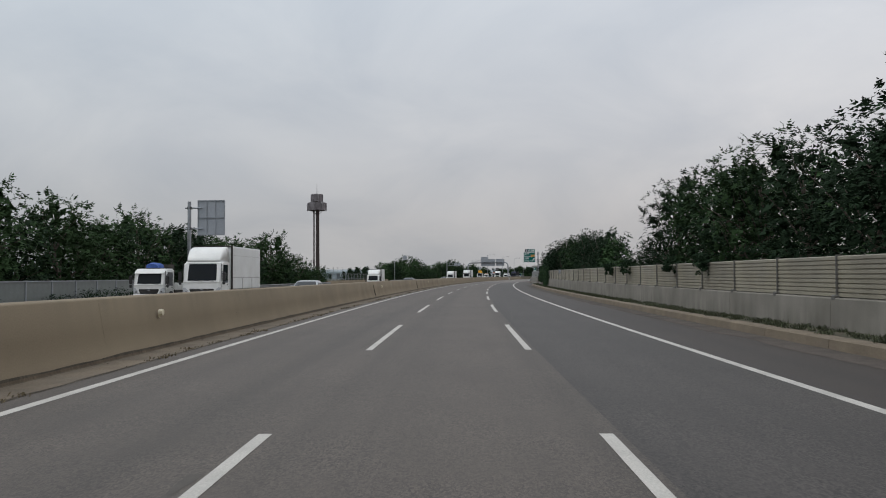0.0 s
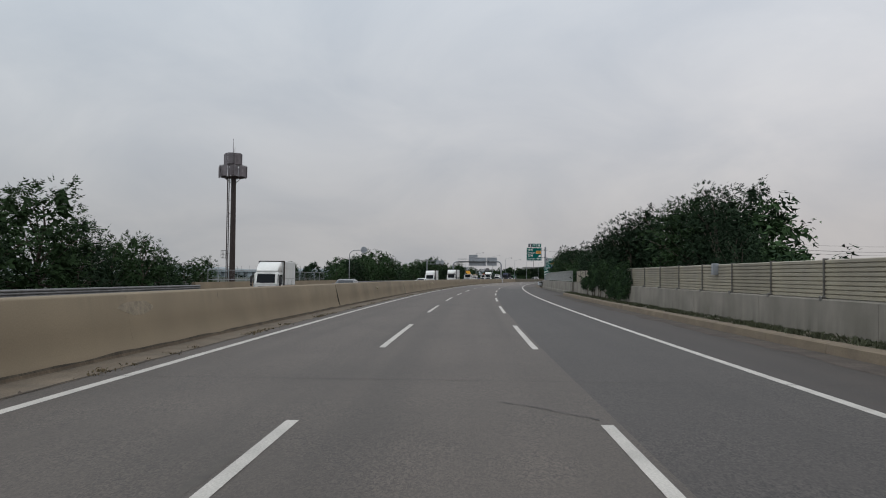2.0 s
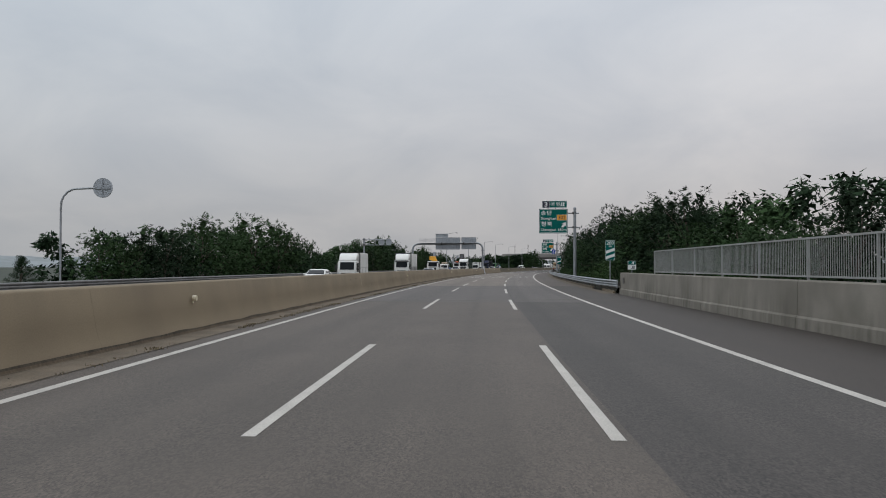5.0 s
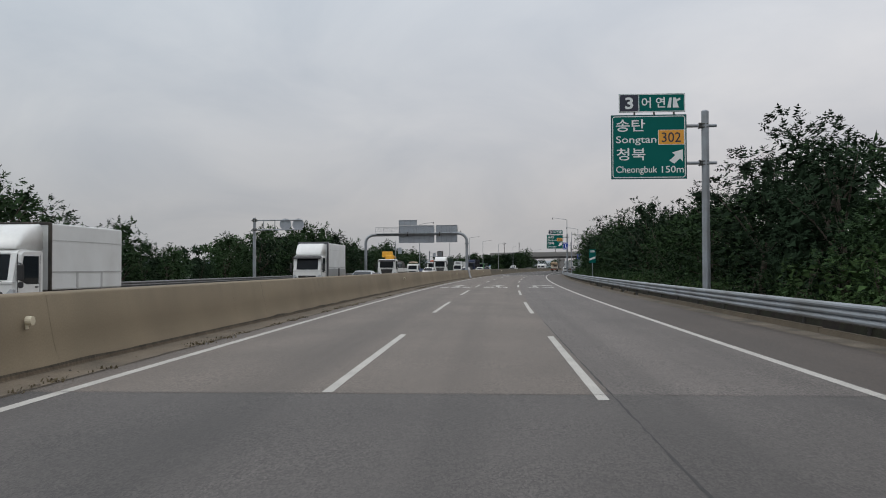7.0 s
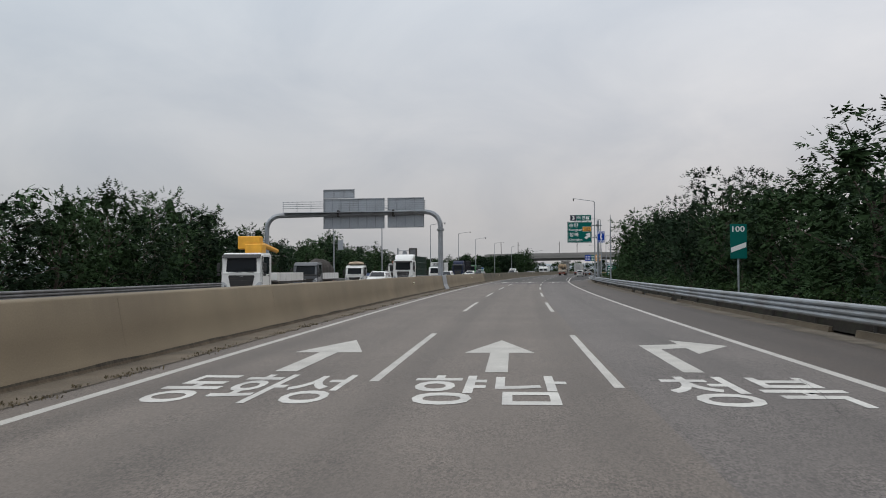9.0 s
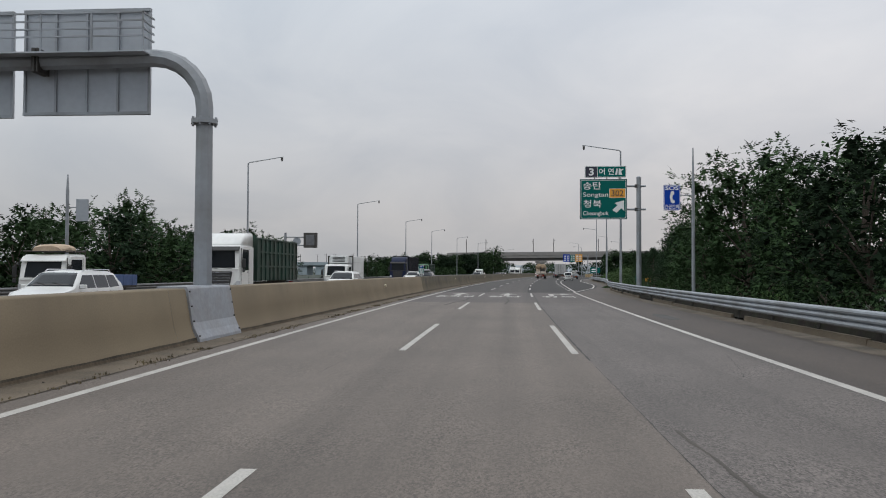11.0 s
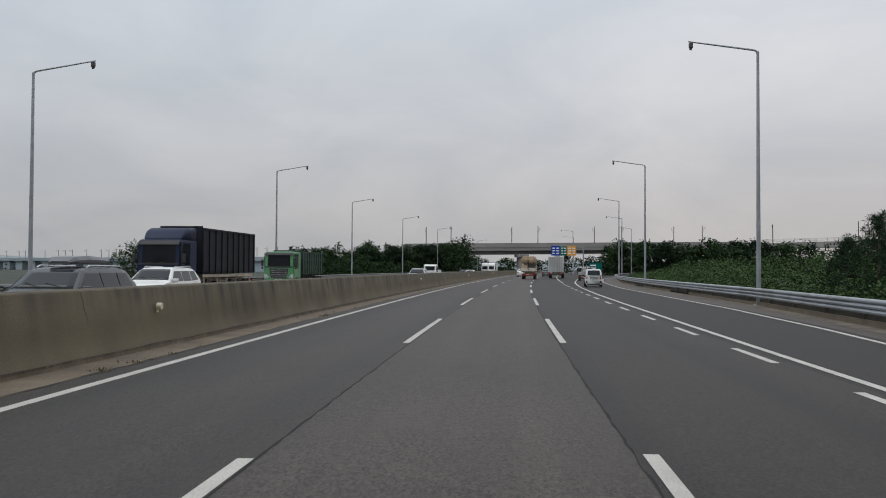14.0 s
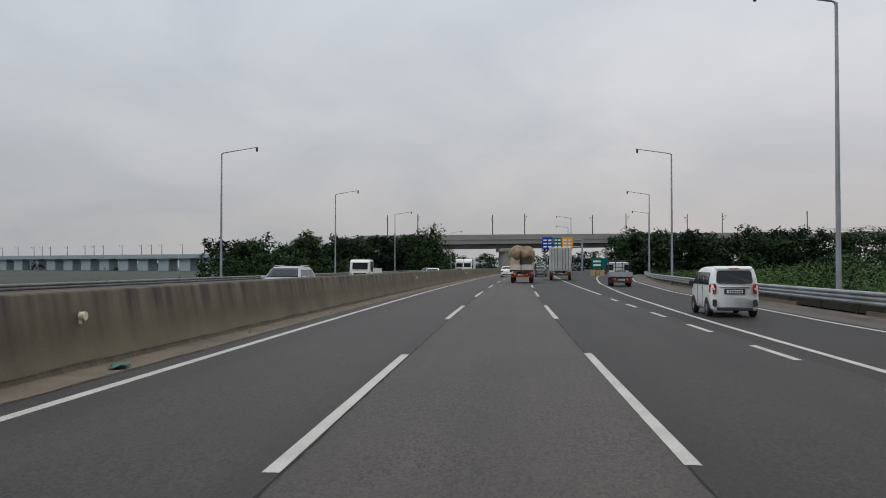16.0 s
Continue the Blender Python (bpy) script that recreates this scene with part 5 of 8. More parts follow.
for z in (2.25, 2.68):
    flat("stripe", [(-0.33, z), (0.33, z + 0.24), (0.33, z + 0.46), (-0.33, z + 0.22)], M["white"], board, -0.092)
g = empty("countdown_marker", spot(303.0, 10.2, 0), "green countdown marker with one white diagonal stripe", "road sign")
bm = B()
tube(bm, [(0, 0, -0.6), (0, 0, 3.5)], 0.045, 10)
part("post", bm, M["steel"], g)
bm = B()
box(bm, -0.36, 0.36, -0.09, -0.06, 2.18, 3.72, 0.005)
board = part("board", bm, M["green"], g)
flat("stripe", [(-0.33, 2.45), (0.33, 2.69), (0.33, 2.91), (-0.33, 2.67)], M["white"], board, -0.092)
text("lettering", "100", 0.24, M["white"], board, face(-0.27, 3.38, -0.092), 0.54, bold=0.006)
g = empty("kilometre_board", spot(198.4, 9.9, 0), "small green and white kilometre board behind the parapet", "road sign")
bm = B()
tube(bm, [(0, 0, -0.3), (0, 0, 1.9)], 0.03, 8)
part("post", bm, M["steel"], g)
bm = B()
prism(bm, rounded(-0.26, 0.26, 1.52, 2.08, 0.05), -0.07, -0.045)
board = part("board", bm, M["white"], g)
flat("upper_field", rounded(-0.24, 0.24, 1.83, 2.06, 0.03), M["green"], board, -0.071)
text("lettering", "4", 0.18, M["white"], board, face(-0.02, 1.86, -0.079), 0.16, bold=0.006)
text("lettering", ".8", 0.19, M["navy"], board, face(-0.06, 1.57, -0.072), 0.24, bold=0.006)


def sos_post(s, u, z_top, name_label):
    g = empty("emergency_post", spot(s, u, 0), name_label, "road sign")
    bm = B()
    tube(bm, [(0, 0, -0.6), (0, 0, 6.0), (0, 0, z_top)], [0.10, 0.085, 0.03], 10)
    part("post", bm, M["steel"], g)
    return g


g = sos_post(367.3, 10.2, 8.4, "blue emergency telephone sign on a slim grey post")
bm = B()
tube(bm, [(-0.7, 0, 5.85), (0, 0, 5.85)], 0.03, 8)
part("arm", bm, M["steel"], g)
bm = B()
box(bm, -1.56, -0.68, -0.06, -0.03, 5.03, 6.40, 0.006)
board = part("board", bm, M["blue"], g)
frame_line("border", -1.545, -0.695, 5.045, 6.385, 0.025, 0.03, M["white"], board, -0.062)
text("lettering", "SOS", 0.19, M["white"], board, face(-1.47, 6.13, -0.062), 0.70, bold=0.006)
text("lettering", "긴급전화", 0.17, M["white"], board, face(-1.50, 5.13, -0.062), 0.76, bold=0.003)
hand = [(0.02, 0.60), (0.10, 0.66), (0.20, 0.60), (0.20, 0.48), (0.12, 0.44), (0.10, 0.30), (0.12, 0.18), (0.22, 0.14), (0.22, 0.02), (0.12, -0.02), (0.02, 0.06), (-0.04, 0.32)]
flat("handset_mark", [(-1.2 + a, 5.42 + b) for a, b in hand], M["white"], board, -0.062)
g = sos_post(365.0, -23.5, 6.9, "slim grey post with a pale sign back")
bm = B()
tube(bm, [(0, 0, 5.1), (0.5, 0, 5.1)], 0.03, 8)
part("arm", bm, M["steel"], g)
bm = B()
box(bm, 0.5, 1.2, -0.03, 0.03, 4.35, 5.55, 0.01)
part("board", bm, M["sign_back"], g)
bm = B()
box(bm, -0.16, 0.16, -0.14, 0.14, 0.75, 1.25, 0.02)
part("call_box", bm, mat("call_box_red", (0.30, 0.05, 0.04), 0.5, vary=0.1), g)


# street lamps
def lamp(arm_dir, dz=0.0):
    g = empty("street_lamp", None, "tall slim grey steel street lamp with a single arm", "street lamp", "street lamps")
    bm = B()
    tube(bm, [(0, 0, -0.6), (0, 0, 5), (0, 0, 11.6 + dz)], [0.12, 0.095, 0.065], 10)
    box(bm, -0.2, 0.2, -0.2, 0.2, -0.6, 0.06, 0.01)
    part("pole", bm, M["steel"], g)
    bm = B()
    tube(bm, [(0, 0, 11.45 + dz), (0.06 * arm_dir, 0, 11.62 + dz), (0.2 * arm_dir, 0, 11.68 + dz), (3.3 * arm_dir, 0, 12.15 + dz)], [0.05, 0.05, 0.05, 0.035], 8)
    part("arm", bm, M["steel"], g)
    bm = B()
    box(bm, 3.18 * arm_dir - 0.09, 3.18 * arm_dir + 0.09, -0.10, 0.10, 11.82 + dz, 12.10 + dz, 0.03)
    tube(bm, [(3.18 * arm_dir, 0, 11.74 + dz), (3.18 * arm_dir, 0, 11.84 + dz)], [0.06, 0.08], 10)
    part("lamp_head", bm, M["steel_dark"], g)
    return g


lamp_l, lamp_r = lamp(1), lamp(-1, 0.7)
lamp_l.matrix_world = spot(396.0, -24.0, 0)
lamp_r.matrix_world = spot(395.6, 9.65, 0)
for s, u in ((442.4, -23.9), (485.3, -24.3), (525.2, -25.5), (567.0, -25.2), (611.7, -24.7), (656.0, -24.7), (700.0, -24.7)):
    copy_thing(lamp_l, spot(s, u, 0))
for s, u in ((443.5, 12.35), (488.7, 13.25), (534.5, 14.85), (580.0, 19.0), (625.0, 24.5), (640.0, 9.5), (686.0, 9.6)):
    copy_thing(lamp_r, spot(s, u, 0))


# gantry over the opposite carriageway, seen from behind
g = empty("sign_gantry", spot(343.0, -7.5, 0), "grey steel sign gantry with sign backs over the opposite road", "sign gantry")
arc = [(0.0, 0, 5.6)] + [(-1.35 + 1.35 * math.cos(radians(a)), 0, 5.95 + 1.35 * math.sin(radians(a))) for a in range(0, 91, 15)]
bm = B()
tube(bm, [(0, 0, 1.0), (0, 0, 5.6)], [0.25, 0.225], 8)
part("column", bm, M["steel"], g)
bm = B()
tube(bm, [(0, 0, 5.54), (0, 0, 5.66)], [0.36, 0.36], 8)
for k in range(8):
    a = k * math.pi / 4
    box(bm, 0.31 * math.cos(a) - 0.025, 0.31 * math.cos(a) + 0.025, 0.31 * math.sin(a) - 0.025, 0.31 * math.sin(a) + 0.025, 5.49, 5.71)
part("flange", bm, M["steel"], g)
bm = B()
tube(bm, arc + [(-15.6, 0, 7.12)], [0.235] * (len(arc)) + [0.24], 8)
part("beam", bm, M["steel"], g)
bm = B()
tube(bm, [(-15.6, 0, 7.12)] + [(-15.6 - 1.35 * math.sin(radians(a)), 0, 7.12 - 1.35 * (1 - math.cos(radians(a)))) for a in range(15, 91, 15)] + [(-16.95, 0, -0.6)], 0.24, 8)
part("column", bm, M["steel"], g)
for x in (-4.55, -9.9):
    bm = B()
    box(bm, x - 0.05, x + 0.05, -0.30, 0.30, 6.92, 7.56, 0.01)
    box(bm, x + 0.08, x + 0.13, -0.30, 0.30, 6.92, 7.56, 0.01)
    part("flange", bm, M["steel_dark"], g)
for zz in (7.75, 7.95, 8.15, 8.36):
    bm = B()
    box(bm, -15.2, -1.42, -0.60, -0.56, zz - 0.02, zz + 0.02)
    box(bm, -1.46, -1.42, -0.60, 0.10, zz - 0.02, zz + 0.02)
    part("walkway_rail", bm, M["steel"], g)
for k in range(11):
    bm = B()
    x = -1.44 - 1.37 * k
    box(bm, x - 0.02, x + 0.02, -0.60, -0.56, 7.36, 8.4)
    part("walkway_post", bm, M["steel"], g)
bm = B()
box(bm, -15.2, -1.4, -0.62, -0.1, 7.33, 7.37)
part("walkway", bm, M["sign_back"], g)
for x0, x1, z0, z1 in ((-5.12, -1.60, 5.86, 8.72), (-11.4, -5.42, 5.80, 8.70), (-11.4, -8.35, 8.74, 9.6)):
    bm = B()
    box(bm, x0, x1, 0.30, 0.34, z0, z1)
    bd = part("sign_panel", bm, M["sign_back"], g, "grey sign panel seen from behind")
    n = max(3, int((x1 - x0) / 0.85))
    for k in range(n + 1):
        x = x0 + 0.03 + (x1 - x0 - 0.06) * k / n
        part("stiffener", box(B(), x - 0.03, x + 0.03, 0.24, 0.30, z0, z1), M["steel"], bd)
    for z in (z0 + 0.04, z1 - 0.04):
        part("edge_rail", box(B(), x0, x1, 0.22, 0.30, z - 0.04, z + 0.04), M["steel"], bd)
# steel collar round the barrier at the column
bm = B()
cl = [(0.71, 0.0), (0.695, 0.08), (0.60, 0.26), (0.52, 0.46), (0.385, 1.27), (0.35, 1.32), (-0.35, 1.32), (-0.385, 1.27), (-0.52, 0.46), (-0.60, 0.26), (-0.71, 0.0)]
prism(bm, cl, -2.0, 1.05)
co_ = part("barrier_collar", bm, M["collar"], g, "galvanised steel sheet wrapped over the barrier")
for y in (-1.93, 0.98):
    for x, z in ((0.66, 0.15), (0.515, 0.50), (0.455, 0.85), (0.40, 1.20)):
        bm = B()
        tube(bm, [(x, y, z), (x + 0.03, y, z + 0.004)], 0.022, 6)
        part("bolt", bm, M["steel_dark"], co_)

# route board on the barrier
g = empty("route_board", spot(393.2, -7.55, 1.275), "small green and blue route board with a white lower plate", "road sign")
bm = B()
tube(bm, [(0, 0.03, 0), (0, 0.03, 0.9)], 0.03, 8)
part("post", bm, M["steel"], g)
bm = B()
prism(bm, rounded(-0.235, 0.235, 0.30, 0.95, 0.03), -0.03, 0.0)
board = part("board", bm, M["green"], g)
frame_line("border", -0.225, 0.225, 0.31, 0.94, 0.018, 0.025, M["white"], board, -0.032)
flat("shield", [(-0.13, 0.91), (0.13, 0.91), (0.14, 0.80), (0.0, 0.73), (-0.14, 0.80)], M["blue"], board, -0.0315)
text("lettering", "171", 0.085, M["white"], board, face(-0.09, 0.79, -0.038), 0.18, bold=0.003)
text("lettering", "봉담", 0.15, M["white"], board, face(-0.17, 0.54, -0.033), 0.34, bold=0.005)
text("lettering", "23", 0.15, M["white"], board, face(-0.15, 0.35, -0.033), 0.22, bold=0.006)
text("lettering", "k", 0.10, M["white"], board, face(0.10, 0.40, -0.033), 0.06, bold=0.003)
bm = B()
prism(bm, rounded(-0.19, 0.19, 0.10, 0.29, 0.02), -0.025, 0.0)
board = part("lower_plate", bm, M["white"], g)
part("figure_bar", box(B(), -0.13, -0.02, -0.032, -0.025, 0.14, 0.24), M["navy"], board)
part("figure_bar", box(B(), 0.02, 0.14, -0.032, -0.025, 0.14, 0.24), M["navy"], board)

# utility pole far behind the sound wall, with its wires
g = empty("utility_pole", spot(250.0, 60.9, -0.75), "thin grey utility pole with crossarms and slack wires", "utility pole")
bm = B()
tube(bm, [(0, 0, 0), (0, 0, 11.1)], [0.17, 0.11], 8)
part("pole", bm, M["post_weathered"], g)
for z in (9.0, 9.7):
    bm = B()
    box(bm, -1.0, 1.0, -0.06, 0.06, z, z + 0.12, 0.01)
    part("crossarm", bm, M["steel_dark"], g)
for x, z in ((-0.9, 9.85), (0.9, 9.85), (0.0, 11.0), (-0.9, 9.15)):
    bm = B()
    tube(bm, [(x + 52 * f, -38 * f, z - 6.0 * f * (1 - f)) for f in [i / 12 for i in range(13)]], 0.022, 5)
    part("wire", bm, M["steel_dark"], g)

# a green scrap of plastic on the gutter
g = empty("litter_scrap", spot(467.7, -6.32, 0.012, 20), "crumpled dark green plastic scrap on the gutter", "litter")
bm = B()
rs_l = random.Random(8)
vv = [[bm.verts.new((0.10 * (i - 1.5) + rs_l.uniform(-0.03, 0.03), 0.16 * (j - 2) + rs_l.uniform(-0.03, 0.03), max(0.002, 0.035 + rs_l.uniform(-0.03, 0.045)))) for j in range(5)] for i in range(4)]
for i in range(3):
    for j in range(4):
        bm.faces.new((vv[i][j], vv[i + 1][j], vv[i + 1][j + 1], vv[i][j + 1]))
part("sheet", bm, mat("green_plastic", (0.012, 0.10, 0.075), 0.5, vary=0.2), g)

# sign post with two arms and a board back
g = empty("direction_sign", spot(68.4, -25.5, 0), "large pale sign back on a grey steel post", "road sign")
bm = B()
tube(bm, [(0, 0, -0.8), (0, 0, 8.7)], [0.2, 0.17], 8)
part("post", bm, M["steel"], g)
for z in (6.2, 8.1):
    bm = B()
    tube(bm, [(-0.4, 0, z), (1.2, 0, z)], 0.07, 8)
    part("arm", bm, M["steel"], g)
    clamp(g, 0.1, z)
bm = B()
box(bm, 0.75, 3.3, 0.08, 0.12, 5.58, 8.82)
bd = part("board", bm, M["sign_back"], g)
for k in range(4):
    x = 0.79 + 2.47 * k / 3
    part("stiffener", box(B(), x - 0.035, x + 0.035, 0.02, 0.08, 5.58, 8.82), M["steel"], bd)
for z in (5.62, 7.2, 8.78):
    part("edge_rail", box(B(), 0.75, 3.3, 0.0, 0.08, z - 0.04, z + 0.04), M["steel"], bd)

# curved pole with a round disc
g = empty("disc_sign", spot(189.6, -23.4, 0), "round pale disc sign on a curved grey pole", "road sign")
bm = B()
tube(bm, [(0, 0, -0.5), (0, 0, 4.9)] + [(0.9 - 0.9 * math.cos(radians(a)), 0, 5.1 + 0.95 * math.sin(radians(a))) for a in (15, 35, 55, 75, 90)] + [(2.1, 0, 6.1)], 0.06, 8)
part("pole", bm, M["steel"], g)
bm = B()
tube(bm, [(2.43, -0.03, 6.1), (2.43, 0.03, 6.1)], 0.56, 24)
disc = part("disc", bm, M["sign_back"], g)
bm = B()
box(bm, 2.0, 2.86, -0.07, -0.03, 6.02, 6.14)
tube(bm, [(2.43, -0.06, 5.56), (2.43, -0.06, 6.64)], 0.02, 6)
part("bracket", bm, M["steel"], disc)

# arm with two round discs
g = empty("disc_gantry", spot(284.0, -23.3, 0), "grey cantilever mast with two round sign backs", "road sign")
bm = B()
tube(bm, [(0, 0, -0.5), (0, 0, 6.5)], [0.17, 0.15], 8)
part("mast", bm, M["steel"], g)
for z in (5.35, 6.25):
    bm = B()
    tube(bm, [(-0.3, 0, z), (4.7, 0, z)], 0.065, 8)
    part("arm", bm, M["steel"], g)
    clamp(g, 0.1, z)
bm = B()
for x in (0.9, 2.0):
    tube(bm, [(x, 0, 5.35), (x, 0, 6.25)], 0.04, 8)
part("strut", bm, M["steel"], g)
for x in (3.0, 4.25):
    bm = B()
    tube(bm, [(x, 0.08, 5.85), (x, 0.12, 5.85)], 0.56, 24)
    part("disc", bm, M["sign_back"], g)

# mast with a message board
g = empty("message_board", spot(405.5, -23.3, 0), "dark speed display board on a grey cantilever mast", "road sign")
bm = B()
tube(bm, [(0, 0, -0.5), (0, 0, 5.65)], [0.15, 0.13], 8)
part("mast", bm, M["steel"], g)
for z in (4.35, 5.2):
    bm = B()
    tube(bm, [(0, 0, z), (3.2, 0, z)], 0.06, 8)
    part("arm", bm, M["steel"], g)
bm = B()
box(bm, 1.95, 3.35, -0.16, 0.16, 4.1, 5.65, 0.03)
body = part("display", bm, M["steel_dark"], g)
bm = B()
box(bm, 2.2, 3.1, -0.19, -0.16, 4.35, 5.4, 0.02)
part("cover_panel", bm, mat("display_back", (0.14, 0.145, 0.155), 0.5, 0.2), body)
bm = B()
tube(bm, [(1.2, 0.05, 4.75), (1.2, 0.09, 4.75)], 0.42, 20)
part("disc", bm, M["sign_back"], g)
bm = B()
box(bm, -0.45, 0.75, -0.06, 0.0, 2.75, 3.15, 0.01)
part("name_plate", bm, M["sign_back"], g)
bm = B()
box(bm, -0.3, 0.45, -0.3, 0.12, 0.6, 1.3, 0.02)
part("cabinet", bm, M["sign_back"], g)

# mobile-phone mast
g = empty("phone_mast", spot(174.8, -38.5, 0), "dark brown phone mast with two crowns of antenna panels", "phone mast")
bm = B()
tube(bm, [(0.25, 0, -1.0), (0.25, 0, 18.2)], [0.46, 0.36], 12)
tube(bm, [(0.1, 0, 18.0), (0.1, 0, 20.2)], 0.22, 10)
part("pole", bm, M["brown_steel"], g)
bm = B()
for x in (-0.62, -0.38):
    tube(bm, [(x, -0.2, -0.8), (x, -0.2, 16.6)], 0.075, 6)
z = 0.0
while z < 16.4:
    tube(bm, [(-0.62, -0.2, z), (-0.38, -0.2, z)], 0.018, 5)
    z += 0.35
for z in range(1, 17, 2):
    tube(bm, [(-0.38, -0.2, z), (0.1, -0.1, z)], 0.035, 5)
part("ladder", bm, M["brown_steel"], g)
bm = B()
box(bm, -1.35, -0.6, -0.5, 0.3, 4.25, 4.31)
for x, y in ((-1.33, -0.48), (-1.33, 0.28), (-0.62, -0.48), (-0.62, 0.28), (-1.0, -0.48)):
    tube(bm, [(x, y, 4.3), (x, y, 5.4)], 0.025, 5)
for zz in (4.85, 5.4):
    tube(bm, [(-0.62, -0.48, zz), (-1.33, -0.48, zz), (-1.33, 0.28, zz), (-0.62, 0.28, zz)], 0.022, 5)
part("platform", bm, M["brown_steel"], g)
for zc, rad, hgt, n in ((16.45, 2.0, 1.75, 8), (18.35, 1.2, 1.75, 6)):
    bm = B()
    for zz in (0.02, hgt - 0.25):
        ring = [(rad * 0.92 * math.cos(k * 2 * math.pi / n) + 0.1, rad * 0.92 * math.sin(k * 2 * math.pi / n), zc + zz) for k in range(n + 1)]
        tube(bm, ring, 0.05, 6)
    for k in range(n):
        a = k * 2 * math.pi / n
        tube(bm, [(0.25, 0, zc + 0.02), (rad * 0.92 * math.cos(a) + 0.1, rad * 0.92 * math.sin(a), zc + 0.02)], 0.045, 5)
        if zc < 17:
            tube(bm, [(0.25, 0, zc - 1.1), (rad * 0.7 * math.cos(a) + 0.1, rad * 0.7 * math.sin(a), zc)], 0.04, 5)
    part("ring_frame", bm, M["brown_steel"], g)
    for k in range(n):
        a0, a1 = (k + 0.10) * 2 * math.pi / n, (k + 0.90) * 2 * math.pi / n
        p0 = Vector((rad * math.cos(a0) + 0.1, rad * math.sin(a0), zc + 0.1))
        p1 = Vector((rad * math.cos(a1) + 0.1, rad * math.sin(a1), zc + 0.1))
        d, up = p1 - p0, Vector((0, 0, hgt - 0.1))
        out = Vector((d.y, -d.x, 0)).normalized() * 0.05
        bm = B()
        # a screen pierced by square holes
        nx, nz = 5, 6
        for i in range(nx):
            for j in range(nz):
                hole = 0.30 if (i * 7 + j * 5 + k * 3) % 5 in (0, 2) else 0.06
                q = [p0 + d * (i + x) / nx + up * (j + y) / nz for x, y in ((0, 0), (1, 0), (1, 1), (0, 1))]
                c = sum(q, Vector()) / 4
                w = [bm.verts.new(v) for v in q]
                h = [bm.verts.new(c + (v - c) * hole * 2 ** 0.5) for v in q]
                for e in range(4):
                    bm.faces.new((w[e], w[(e + 1) % 4], h[(e + 1) % 4], h[e]))
        bmesh.ops.remove_doubles(bm, verts=list(bm.verts), dist=0.002)
        r = bmesh.ops.extrude_face_region(bm, geom=list(bm.faces))
        for v in r["geom"]:
            if isinstance(v, bmesh.types.BMVert):
                v.co += out
        part("antenna_screen", bm, M["tower_grey"], g)
    for k in range(n):
        a = (k + 0.02) * 2 * math.pi / n
        bm = B()
        x, y = (rad + 0.12) * math.cos(a) + 0.1, (rad + 0.12) * math.sin(a)
        box(bm, x - 0.09, x + 0.09, y - 0.06, y + 0.06, zc - 0.05, zc + hgt - 0.1, 0.02)
        part("antenna", bm, M["tower_grey"], g)
bm = B()
tube(bm, [(0.1, 0, 20.1), (0.1, 0, 22.4)], [0.05, 0.02], 6)
tube(bm, [(0.32, 0, 20.1), (0.36, 0, 21.0)], 0.03, 5)
part("lightning_rod", bm, M["tower_grey"], g)
# ---- words, arrows, joints and cracks on the road ----
def road_word(body, s0, u0, u1, length):
    """A word painted on the road, drawn out along it."""
    c = bpy.data.curves.new("road_word", "FONT")
    c.body, c.size, c.offset, c.resolution_u = body, 1.0, 0.012, 3
    t = bpy.data.objects.new("road_word", c)
    scene.collection.objects.link(t)
    me = bpy.data.meshes.new_from_object(t.evaluated_get(bpy.context.evaluated_depsgraph_get()))
    scene.collection.objects.unlink(t)
    bpy.data.objects.remove(t)
    xs, ys = [v.co.x for v in me.vertices], [v.co.y for v in me.vertices]
    x0, x1, y0, y1 = min(xs), max(xs), min(ys), max(ys)
    for v in me.vertices:
        v.co = at(s0 + (v.co.y - y0) / (y1 - y0) * length, u0 + (v.co.x - x0) / (x1 - x0) * (u1 - u0), 0.006)
    me.materials.clear()
    me.materials.append(M["paint_word"])
    ob = new("road_word", me)
    ob.parent = road


M["paint_word"] = mat("road_paint_worn", (0.54, 0.53, 0.50), 0.75, vary=0.10, scale=1.2, fine=18, dark=(0.30, 0.29, 0.28), stain=0.55, stain_scale=1.1)


def lane_words(s):
    road_word("동화성", s, -4.82, -2.2, 2.95)
    road_word("향남", s, -1.2, 1.1, 2.95)
    road_word("청북", s, 2.5, 4.88, 2.95)
    for u in (-3.55, 0.03):
        decal("arrow", [[(s + 3.4, u - 0.19), (s + 3.4, u + 0.19), (s + 6.7, u + 0.19), (s + 6.7, u - 0.19)], [(s + 6.7, u - 0.72), (s + 6.7, u + 0.72), (s + 9.8, u)]], M["paint"], road, 0.006)
    u = 3.28
    decal("arrow", [[(s + 3.5, u - 0.17), (s + 3.5, u + 0.17), (s + 7.6, u + 0.17), (s + 8.5, u - 0.17)], [(s + 7.6, u + 0.17), (s + 7.9, u + 0.75), (s + 8.8, u + 0.75), (s + 8.5, u - 0.17)],
                    [(s + 6.6, u + 0.75), (s + 8.4, u + 1.75), (s + 9.9, u + 0.75)]], M["paint"], road, 0.006)


lane_words(378.1)
lane_words(275.3)

